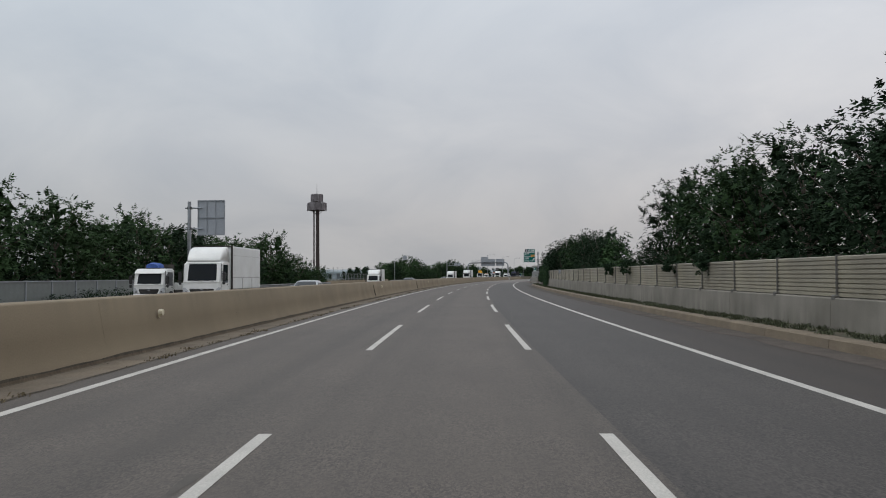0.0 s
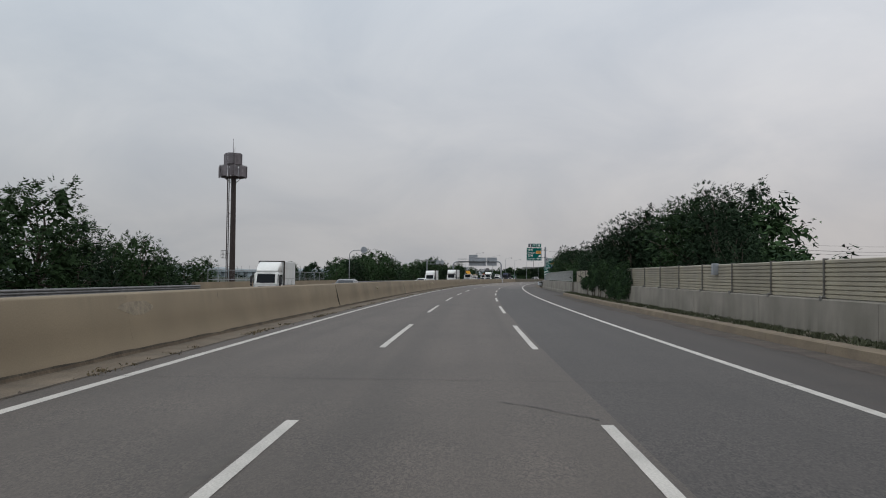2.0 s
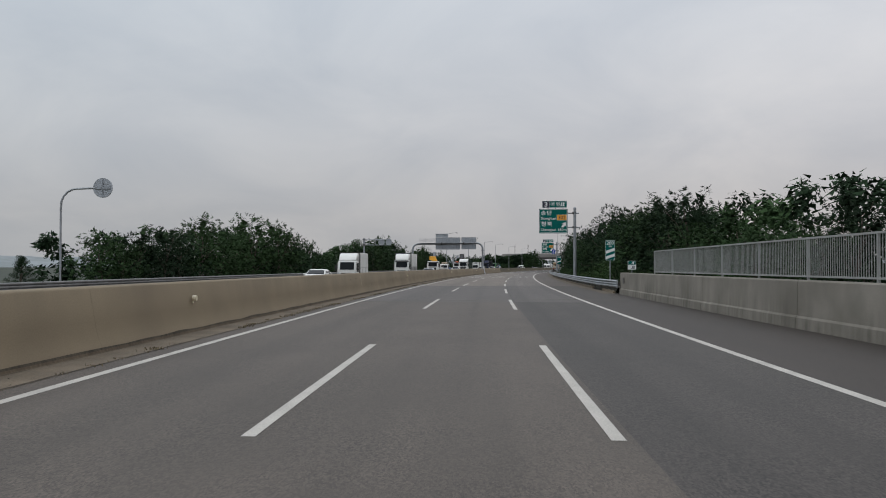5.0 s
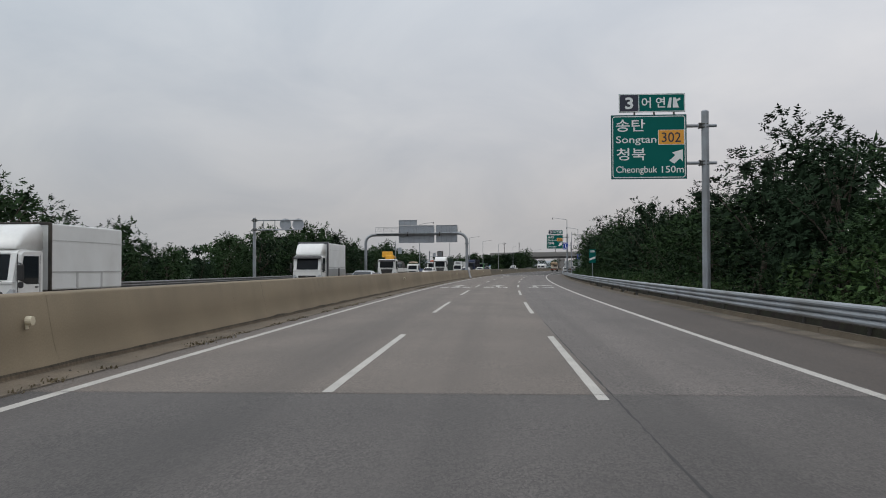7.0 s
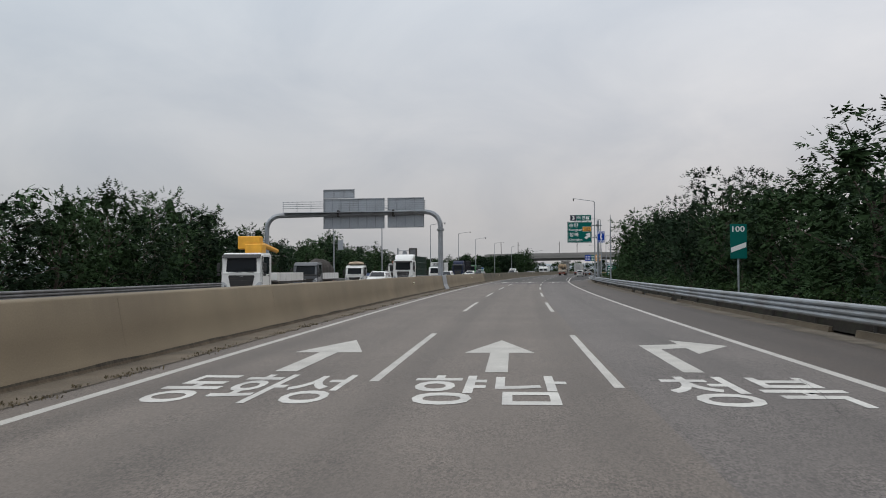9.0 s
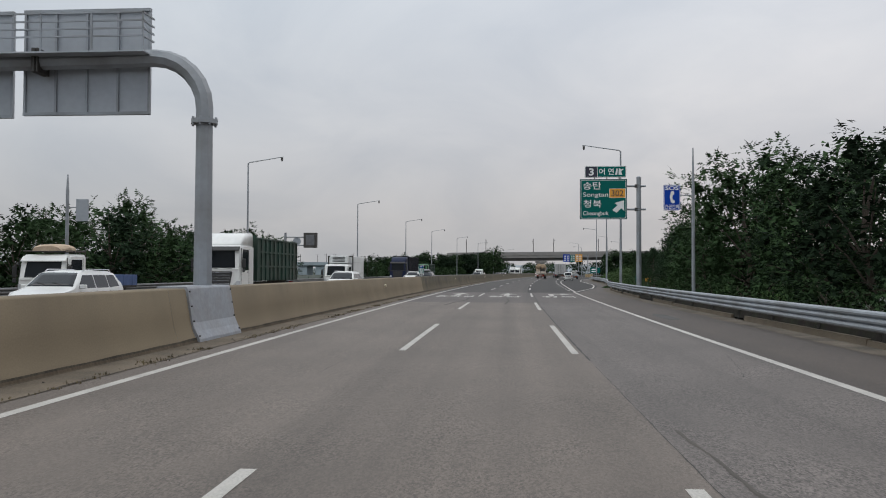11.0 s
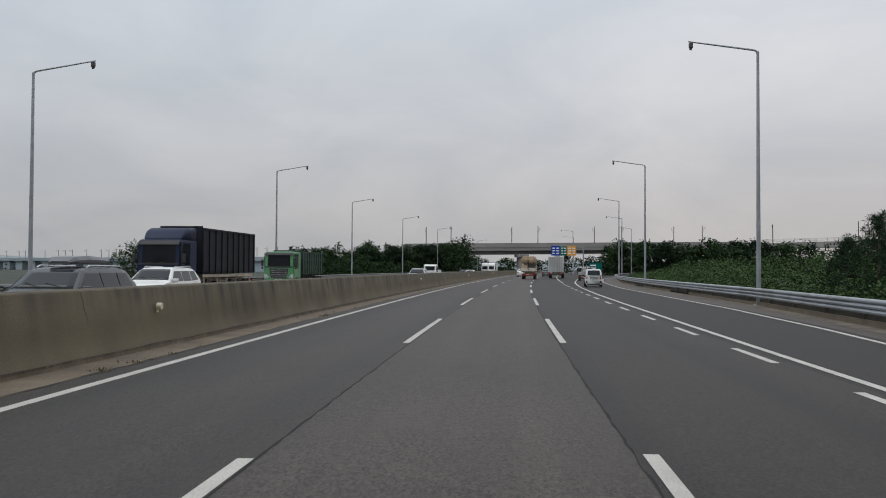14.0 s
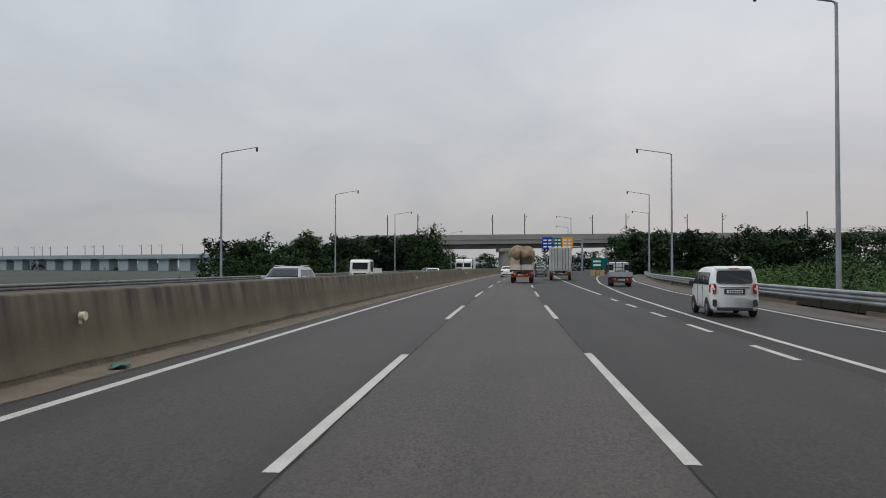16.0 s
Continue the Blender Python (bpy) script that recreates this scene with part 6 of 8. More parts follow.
# expansion joints and saw cuts across
for s, k, m, w in ((183.8, 1.12, M["tar"], 0.05), (217.4, 0.0, M["tar"], 0.018), (391.2, 0.0, M["tar"], 0.02), (139.0, 0.4, M["tar"], 0.05), (66.0, 0.0, M["tar"], 0.02)):
    decal("cross_joint", [[(s + k * (u + 6) / 3.4 - 0.0, u), (s + k * (u + 7) / 3.4, u + 1.0), (s + k * (u + 7) / 3.4 + w, u + 1.0), (s + k * (u + 6) / 3.4 + w, u)] for u in [-6.0 + i for i in range(14)]], m, road, 0.007)
joint_conc = mat("joint_concrete", (0.098, 0.090, 0.080), 0.9, vary=0.2, scale=1, fine=20, coords="UV")
for d0, d1 in ((-0.34, -0.01), (0.06, 0.36)):
    decal("joint_band", [[(183.8 + 1.12 * (u + 6) / 3.4 + d, w) for d, w, u in ((d0, u0, u0), (d0, u0 + 1, u0 + 1), (d1, u0 + 1, u0 + 1), (d1, u0, u0))] for u0 in [-6.0 + i for i in range(14)]], joint_conc, road, 0.002)


def crack(points, width, seed, name="crack", jig=0.022, z=0.0075, material=None):
    """A wandering crack through road points (s, u)."""
    rn = random.Random(seed)
    pts = []
    for (s0, u0), (s1, u1) in zip(points, points[1:]):
        n = max(2, int(abs(s1 - s0) / 0.25) + int(abs(u1 - u0) / 0.2))
        for i in range(n):
            f = i / n
            pts.append((s0 + (s1 - s0) * f + rn.uniform(-0.03, 0.03), u0 + (u1 - u0) * f + rn.uniform(-1, 1) * jig))
    pts.append(points[-1])
    quads = []
    w0 = width * rn.uniform(0.4, 1.2)
    for (s0, u0), (s1, u1) in zip(pts, pts[1:]):
        w1 = width * rn.uniform(0.35, 1.3)
        quads.append([(s0, u0 - w0 / 2), (s0, u0 + w0 / 2), (s1, u1 + w1 / 2), (s1, u1 - w1 / 2)])
        w0 = w1
    decal(name, quads, material or M["tar"], road, z)


M["tar_stain"] = mat("stained_asphalt", (0.062, 0.054, 0.048), 0.8, vary=0.3, scale=3, fine=60, coords="UV")
# the paving seam beside the right lane line, opened in places
for a, b, k in ((184, 232, 0.030), (338, 391, 0.046), (88, 120, 0.016), (305, 338, 0.012)):
    crack([(q, 2.0 if q < 392 else 1.81) for q in np.arange(a, b + 0.1, 8)], k, int(a), jig=0.008, z=0.003)
for u, k in ((1.64, 391), (-1.74, 77)):
    crack([(q, u) for q in np.arange(391.3, 560, 2.5)], 0.034, k, jig=0.012, z=0.003, material=M["open_seam"])
crack([(364, -2.9), (368, -2.6), (372, -2.2), (376, -2.3), (381, -1.95)], 0.020, 78, jig=0.06)
crack([(364, -2.92), (368, -2.62), (372, -2.22), (376, -2.3)], 0.16, 178, name="worn_strip", jig=0.05, z=0.0028, material=M["tar_stain"])
crack([(366, 0.2), (371, 0.35), (376, 0.15), (380, 0.3)], 0.016, 79, jig=0.07)
crack([(366, 0.2), (371, 0.33), (374, 0.2)], 0.14, 179, name="worn_strip", jig=0.05, z=0.0028, material=M["tar_stain"])
rn_c = random.Random(3)
for i in range(12):
    s0, u0 = rn_c.uniform(0, 470), rn_c.uniform(-4.8, 5.0)
    crack([(s0, u0), (s0 + rn_c.uniform(0.6, 2.5), u0 + rn_c.uniform(-0.5, 0.5)), (s0 + rn_c.uniform(2.6, 5), u0 + rn_c.uniform(-0.8, 0.8))], 0.008, i + 100)
# filled patches
patch_mat = mat("patch_asphalt", (0.075, 0.072, 0.07), 0.9, vary=0.2, scale=1, fine=40, coords="UV", bump=0.4)
for s0, u0, w, ln in ((352.0, 6.2, 0.5, 5.0),):
    decal("patch", [[(s0, u0), (s0 + ln * 0.1, u0 + w), (s0 + ln * 0.8, u0 + w * 1.1), (s0 + ln, u0 + w * 0.3), (s0 + ln * 0.6, u0 - w * 0.2)]], patch_mat, road, 0.0046)

worn = mat("worn_strip", (0.052, 0.044, 0.036), 0.68, vary=0.3, scale=2, fine=50, coords="UV")
crack([(63.7, 0.6), (63.4, 1.0), (62.8, 1.45), (62.3, 1.8)], 0.03, 210, jig=0.03)
for s0 in (-7.8, 12.2, 32.2, 52.2, 72.2, 92.3, 112.2, 132.2):
    crack([(s0 + 0.4, -2.08), (s0 + 4.2, -2.06), (s0 + 8.0, -2.0)], 0.11, int(s0) + 230, name="worn_strip", jig=0.010, z=0.0028, material=worn)
crack([(26.0, 2.25), (29.0, 2.35), (33.0, 2.6)], 0.05, 202, name="worn_strip", jig=0.02, z=0.0028, material=worn)
crack([(322.0, 2.3), (327.0, 2.35), (331.0, 2.2)], 0.05, 203, name="worn_strip", jig=0.02, z=0.0028, material=worn)
# ---- bridge over the road, viaducts, far hills ----
CONC = mat("bridge_concrete", (0.27, 0.262, 0.25), 0.9, vary=0.10, scale=0.15, fine=4, dark=(0.20, 0.195, 0.19), stain=0.5, stain_scale=0.12)
# far viaduct: distance haze is mixed into its pale blue concrete colour
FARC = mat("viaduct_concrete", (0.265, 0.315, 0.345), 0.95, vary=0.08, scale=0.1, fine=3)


def span(p, q, width, z0, z1, name, material, parent, slope=0.0):
    """A straight beam from p to q (plan), between heights; slope raises its far end."""
    p, q = Vector((*p, 0)), Vector((*q, 0))
    d = (q - p).normalized()
    n = Vector((-d.y, d.x, 0)) * width / 2
    v = []
    for c, dz in ((p, 0), (q, slope)):
        v += [c + n + Vector((0, 0, z0 + dz)), c - n + Vector((0, 0, z0 + dz)), c - n + Vector((0, 0, z1 + dz)), c + n + Vector((0, 0, z1 + dz))]
    return mesh_ob(name, v, [(0, 1, 2, 3), (7, 6, 5, 4), (0, 4, 5, 1), (1, 5, 6, 2), (2, 6, 7, 3), (3, 7, 4, 0)], material, parent)


def pier(c, w, d, z0, z1, material, parent, ang):
    bm = B()
    box(bm, -w / 2, w / 2, -d / 2, d / 2, z0, z1, 0.1)
    box(bm, -w * 0.9, w * 0.9, -d * 0.55, d * 0.55, z1 - 0.9, z1, 0.1)
    o = part("pier", bm, material, parent)
    o.matrix_local = Matrix.Translation((c[0], c[1], 0)) @ Matrix.Rotation(ang, 4, "Z")


bridge = empty("bridge", None, "grey concrete railway bridge crossing over the expressway", "bridge", kind="structure")
bl, br = at(672, -46), at(712, 66)
bp0, bp1 = (bl.x, bl.y), (br.x, br.y)
rise = 1.9
span(bp0, bp1, 9.0, 7.2, 8.5, "deck", CONC, bridge, rise)
# shade under the deck is put into the girder's darker concrete colour
span(bp0, bp1, 7.0, 6.0, 7.2, "girder", mat("girder_concrete", (0.10, 0.098, 0.095), 0.9, vary=0.12, scale=0.2, fine=3), bridge, rise)
dv = Vector((br.x - bl.x, br.y - bl.y, 0)).normalized()
nv = Vector((-dv.y, dv.x, 0))
near = -nv if nv.y > 0 else nv
for off, z0, z1, nm in ((4.3, 8.5, 9.75, "parapet"), (4.55, 8.35, 8.55, "ledge")):
    a, b = Vector((*bp0, 0)) + near * off, Vector((*bp1, 0)) + near * off
    span((a.x, a.y), (b.x, b.y), 0.25, z0, z1, nm, CONC, bridge, rise)
    a, b = Vector((*bp0, 0)) - near * off, Vector((*bp1, 0)) - near * off
    span((a.x, a.y), (b.x, b.y), 0.25, z0, z1, nm, CONC, bridge, rise)
ang_b = math.atan2(dv.y, dv.x)
for s_, u_, zz in ((676, -29.0, 6.2), (681, -7.5, 6.5), (694, 29.0, 7.2), (705, 46.0, 7.5)):
    c = at(s_, u_)
    pier((c.x, c.y), 1.8, 6.0, -0.8, zz, CONC, bridge, ang_b)


def mast(c, z, h, parent, ang):
    bm = B()
    tube(bm, [(0, 0, z), (0, 0, z + h)], [0.16, 0.12], 6)
    tube(bm, [(0, 0, z + h * 0.85), (0, -2.2, z + h * 0.9)], 0.05, 5)
    tube(bm, [(0, 0, z + h * 0.65), (0, -2.2, z + h * 0.88)], 0.04, 5)
    o = part("catenary_mast", bm, M["steel_dark"], parent)
    o.matrix_local = Matrix.Translation((c[0], c[1], 0)) @ Matrix.Rotation(ang, 4, "Z")


for k in range(4):
    f = (k + 0.4) / 4
    for sgn in (1, -1):
        c = Vector((*bp0, 0)).lerp(Vector((*bp1, 0)), f + 0.03 * sgn) + near * 3.6 * sgn
        mast(c, 8.5 + rise * f, 7.0, bridge, ang_b if sgn > 0 else ang_b + math.pi)

# railway viaduct going off to the right
rail_r = empty("viaduct_right", None, "pale railway viaduct with railings and catenary masts", "viaduct", kind="structure")
p1 = at(655, 215)
span((br.x, br.y), (p1.x, p1.y), 9.0, 9.0, 10.4, "deck", CONC, rail_r, 2.6)
d2 = Vector((p1.x - br.x, p1.y - br.y, 0))
n2 = Vector((d2.y, -d2.x, 0)).normalized() * 4.4
if n2.y > 0:
    n2 = -n2
span((br.x + n2.x, br.y + n2.y), (p1.x + n2.x, p1.y + n2.y), 0.2, 10.4, 10.9, "parapet", CONC, rail_r, 2.6)
for k in range(48):
    f = k / 47
    c = Vector((br.x, br.y, 0)) + d2 * f + n2
    bm = B()
    box(bm, -0.06, 0.06, -0.06, 0.06, 10.8 + 2.6 * f, 12.1 + 2.6 * f)
    o = part("railing_post", bm, fence_mat, rail_r)
    o.matrix_local = Matrix.Translation(c)
for zz in (11.3, 11.7, 12.05):
    span((br.x + n2.x, br.y + n2.y), (p1.x + n2.x, p1.y + n2.y), 0.08, zz, zz + 0.08, "railing", fence_mat, rail_r, 2.6)
for k in range(6):
    f = (k + 0.5) / 6
    c = Vector((br.x, br.y, 0)) + d2 * f
    pier((c.x, c.y), 2.0, 6.0, -0.8, 9.0 + 2.6 * f, CONC, rail_r, math.atan2(d2.y, d2.x))
    mast(c + n2 * 0.8, 10.4 + 2.6 * f, 7.0, rail_r, math.atan2(d2.y, d2.x))

# far viaduct across the fields on the left
rail_l = empty("viaduct_left", None, "long hazy grey railway viaduct on piers across the fields", "viaduct", kind="structure")
q0, q1 = at(975, -520), at(830, -130)
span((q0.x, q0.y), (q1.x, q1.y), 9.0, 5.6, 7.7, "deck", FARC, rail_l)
dl = Vector((q1.x - q0.x, q1.y - q0.y, 0))
for k in range(27):
    c = Vector((q0.x, q0.y, 0)) + dl * (k + 0.5) / 27
    bm = B()
    box(bm, -4.0, 4.0, -3.0, 3.0, -0.8, 5.0, 0.2)
    box(bm, -5.2, 5.2, -3.6, 3.6, 4.7, 5.7, 0.3)
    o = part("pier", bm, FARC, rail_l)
    o.matrix_local = Matrix.Translation(c) @ Matrix.Rotation(math.atan2(dl.y, dl.x), 4, "Z")
    for off in ((0.2,) if k % 3 else (0.2, 0.7)):
        c = Vector((q0.x, q0.y, 0)) + dl * (k + off) / 27
        mast(c, 7.7, 5.5, rail_l, math.atan2(dl.y, dl.x))


# low hills on the skyline
def hills(name, dist, a0, a1, h, seed, material, label):
    rn = random.Random(seed)
    n = 60
    v, f = [], []
    for i in range(n + 1):
        a = radians(a0 + (a1 - a0) * i / n)
        hh = h * (0.45 + 0.55 * (0.5 + 0.5 * noise.noise(Vector((i * 0.13, seed, 0)))) * (1 + 0.5 * noise.noise(Vector((i * 0.6, seed, 2)))))
        hh *= min(1.0, 5.0 * min(i, n - i) / n)
        x, y = math.sin(a), math.cos(a)
        v += [(x * (dist - 120), y * (dist - 120) + 300, -1), (x * dist, y * dist + 300, hh), (x * (dist + 200), y * (dist + 200) + 300, -1)]
    for i in range(n):
        for j in range(2):
            k = 3 * i + j
            f.append((k, k + 1, k + 4, k + 3))
    tagged(mesh_ob(name, v, f, material), label, "hills", kind="structure")


# skyline haze is put into the hills' blue-grey base colour
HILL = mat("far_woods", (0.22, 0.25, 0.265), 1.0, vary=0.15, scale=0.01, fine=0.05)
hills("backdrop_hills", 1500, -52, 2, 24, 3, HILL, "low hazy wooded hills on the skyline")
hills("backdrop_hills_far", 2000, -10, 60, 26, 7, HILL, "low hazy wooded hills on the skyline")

# direction boards on a gantry near the bridge
g = empty("direction_gantry", spot(662.0, 8.5, 0), "blue, green and orange direction boards on a grey gantry", "sign gantry")
bm = B()
tube(bm, [(4.2, 0, -0.6), (4.2, 0, 8.6)], 0.22, 8)
part("column", bm, M["steel"], g)
for z in (6.6, 8.2):
    bm = B()
    tube(bm, [(4.2, 0, z), (-5.6, 0, z)], 0.12, 8)
    part("arm", bm, M["steel"], g)
for x0, x1, m in ((-5.6, -3.0, "blue"), (-2.85, -0.9, "green"), (-0.75, 2.0, "orange")):
    bm = B()
    box(bm, x0, x1, -0.2, -0.14, 5.9, 8.9 if m != "green" else 8.7, 0.01)
    b_ = part("board", bm, M[m], g)
    for k in range(3):
        for j in range(2):
            xx = x0 + 0.3 + j * (x1 - x0) * 0.45
            part("letter_bar", box(B(), xx, xx + (x1 - x0) * 0.32, -0.212, -0.2, 6.4 + 0.8 * k, 6.75 + 0.8 * k), M["white"], b_)
g = empty("direction_sign", spot(640.0, 14.5, 0), "green direction sign low beside the ramp nose", "road sign")
bm = B()
tube(bm, [(0, 0, -0.6), (0, 0, 3.4)], 0.08, 8)
tube(bm, [(2.4, 0, -0.6), (2.4, 0, 3.4)], 0.08, 8)
part("post", bm, M["steel"], g)
bm = B()
box(bm, -0.6, 3.0, -0.14, -0.08, 1.4, 3.5, 0.01)
b_ = part("board", bm, M["green"], g)
for k in range(2):
    part("letter_bar", box(B(), -0.2, 1.4, -0.152, -0.14, 1.8 + 0.8 * k, 2.2 + 0.8 * k), M["white"], b_)
# crash cushion at the ramp nose
g = empty("crash_cushion", spot(612.0, 13.6, 0), "dusty yellow crash cushion at the ramp nose", "crash cushion")
bm = B()
for k in range(3):
    tube(bm, [(0.9 * k - 0.9, 0.3 * (k % 2), 0), (0.9 * k - 0.9, 0.3 * (k % 2), 1.0)], 0.45, 12)
part("barrel_row", bm, mat("cushion_tan", (0.36, 0.27, 0.15), 0.8, vary=0.2), g)

# small things by the ramp: marker posts and a green plate
for s_, u_, m, lab in ((409.0, 13.8, "orange", "small orange marker box on a post"), (404.0, 12.2, "green", "small green kilometre plate on a post")):
    g = empty("marker_post", spot(s_, u_, 0), lab, "marker post")
    bm = B()
    tube(bm, [(0, 0, -0.9), (0, 0, 0.9)], 0.03, 6)
    part("post", bm, M["steel"], g)
    bm = B()
    box(bm, -0.25, 0.25, -0.06, 0.0, 0.75, 1.15 if m == "orange" else 1.45, 0.02)
    b_ = part("plate", bm, M[m], g)
    if m == "green":
        for z in (1.2, 0.85):
            part("figure_bar", box(B(), -0.15, 0.15, -0.068, -0.06, z, z + 0.18), M["white"], b_)
# ---- vehicles ----
PAINT = {}


def paint(name, c, rough=0.32, metal=0.0):
    if name not in PAINT:
        m = mat("paint_" + name, c, rough, metal, vary=0.03, scale=1.5, fine=8, dark=tuple(v * 0.7 for v in c), stain=0.25, stain_scale=1.2)
        m.node_tree.nodes["Principled BSDF"].inputs["Coat Weight"].default_value = 0.3
        PAINT[name] = m
    return PAINT[name]


WHITE = paint("white", (0.72, 0.73, 0.72))
SILVER = paint("silver", (0.36, 0.38, 0.40), 0.35, 0.4)
GREYP = paint("grey", (0.10, 0.105, 0.115), 0.35, 0.3)
NAVYP = paint("navy", (0.005, 0.013, 0.045), 0.55)
NAVYP.node_tree.nodes["Principled BSDF"].inputs["Coat Weight"].default_value = 0.05
NAVYP.node_tree.nodes["Principled BSDF"].inputs["Specular IOR Level"].default_value = 0.3
GREENP = paint("green", (0.075, 0.25, 0.10), 0.4)
GLASS = mat("window_glass", (0.016, 0.020, 0.025), 0.05, vary=0.0, spec=0.35)
TYRE = mat("tyre_rubber", (0.018, 0.018, 0.018), 0.9, vary=0.2)
RIM = mat("wheel_rim", (0.30, 0.30, 0.31), 0.4, 0.6, vary=0.1)
PLASTIC = mat("black_plastic", (0.022, 0.022, 0.023), 0.6, vary=0.1)
CHROME = mat("chrome", (0.55, 0.56, 0.58), 0.2, 0.9, vary=0.05)
LENS = mat("clear_lens", (0.55, 0.57, 0.60), 0.12, 0.2, vary=0.05)
RED = mat("red_lens", (0.26, 0.012, 0.012), 0.2, vary=0.05)
AMBER = mat("amber_lens", (0.65, 0.22, 0.02), 0.25, vary=0.05)
CHASSIS = mat("chassis_paint", (0.035, 0.033, 0.032), 0.7, 0.2, vary=0.3, dark=(0.09, 0.07, 0.05), stain=0.5, stain_scale=2)
RUST = mat("red_chassis", (0.22, 0.045, 0.022), 0.7, 0.1, vary=0.3)
PLATE = mat("plate_white", (0.62, 0.63, 0.62), 0.5, vary=0.05)
CARGO_GREEN = mat("dump_green", (0.014, 0.046, 0.033), 0.6, 0.1, vary=0.2, dark=(0.05, 0.05, 0.04), stain=0.6, stain_scale=0.8)
CARGO_DARK = mat("dump_slate", (0.010, 0.013, 0.020), 0.65, 0.1, vary=0.2, dark=(0.022, 0.019, 0.018), stain=0.4, stain_scale=0.8, spec=0.25)
BOXW = mat("van_box_white", (0.66, 0.68, 0.68), 0.45, vary=0.05, scale=0.8, dark=(0.45, 0.45, 0.43), stain=0.35, stain_scale=0.7)
BOXG = mat("van_box_grey", (0.42, 0.43, 0.43), 0.5, vary=0.06, scale=0.8, dark=(0.25, 0.24, 0.23), stain=0.5, stain_scale=0.7)
TARP = mat("dark_tarpaulin", (0.05, 0.045, 0.04), 0.9, vary=0.3, scale=1.5, bump=0.4)
HAY = mat("straw", (0.24, 0.175, 0.11), 0.95, vary=0.3, scale=2.0, fine=30, bump=0.9, dark=(0.11, 0.08, 0.055), stain=0.8, stain_scale=1.4)
SACK = mat("sacking", (0.42, 0.33, 0.24), 0.9, vary=0.2, scale=2)


def loft(bm, secs):
    """Skin over closed sections, each a list of points; ends capped."""
    rings = [[bm.verts.new(p) for p in s] for s in secs]
    n = len(rings[0])
    for a, b in zip(rings, rings[1:]):
        for k in range(n):
            bm.faces.new((a[k], a[(k + 1) % n], b[(k + 1) % n], b[k]))
    bm.faces.new(rings[0][::-1])
    bm.faces.new(rings[-1])
    bmesh.ops.recalc_face_normals(bm, faces=bm.faces)
    return bm


def ring(y, wb, wt, z0, z1, r=0.12, tuck=0.04):
    """A rounded cross-section at y: width wb at the middle, wt on top."""
    zm = z0 + (z1 - z0) * 0.55
    return [(-wb + tuck, y, z0), (-wb, y, z0 + r), (-wb, y, zm), (-wt - 0.2 * r, y, z1 - r), (-wt + r * 0.7, y, z1), (wt - r * 0.7, y, z1), (wt + 0.2 * r, y, z1 - r), (wb, y, zm), (wb, y, z0 + r), (wb - tuck, y, z0)]


def wheel(parent, x, y, r, w, rim=RIM):
    bm = B()
    k = 1 if x > 0 else -1
    prof_ = [(0.55, -w / 2), (0.92, -w / 2), (1.0, -w / 2 + 0.03), (1.0, w / 2 - 0.03), (0.92, w / 2), (0.55, w / 2)]
    n = 18
    rows_ = [[bm.verts.new((x + b, y + a * r * math.cos(t * 2 * math.pi / n), r + a * r * math.sin(t * 2 * math.pi / n))) for a, b in prof_] for t in range(n)]
    for i in range(n):
        for j in range(len(prof_) - 1):
            bm.faces.new((rows_[i][j], rows_[i][j + 1], rows_[(i + 1) % n][j + 1], rows_[(i + 1) % n][j]))
    wh = part("wheel", bm, TYRE, parent, smooth=False)
    bm = B()
    tube(bm, [(x + k * (w / 2 - 0.07), y, r), (x + k * (w / 2 - 0.02), y, r)], [0.60 * r, 0.56 * r], 16)
    for q in range(5):
        a = q * 2 * math.pi / 5
        c = Vector((x + k * (w / 2 - 0.012), y + 0.3 * r * math.cos(a), r + 0.3 * r * math.sin(a)))
        box(bm, c.x - 0.008, c.x + 0.008, c.y - 0.05, c.y + 0.05, c.z - 0.05, c.z + 0.05)
    part("rim", bm, rim, wh)


def plate(parent, y, z, back=True, w=0.26):
    bm = B()
    s = -1 if back else 1
    box(bm, -w, w, min(y, y + 0.012 * s), max(y, y + 0.012 * s), z - 0.055, z + 0.055)
    p = part("number_plate", bm, PLATE, parent)
    bm = B()
    y1 = y + 0.014 * s
    for k in range(6):
        x = -w + 0.06 + k * (2 * w - 0.12) / 5.4
        box(bm, x, x + 0.05, min(y1, y1 + 0.003 * s), max(y1, y1 + 0.003 * s), z - 0.03, z + 0.03)
    part("plate_bar", bm, PLASTIC, p)


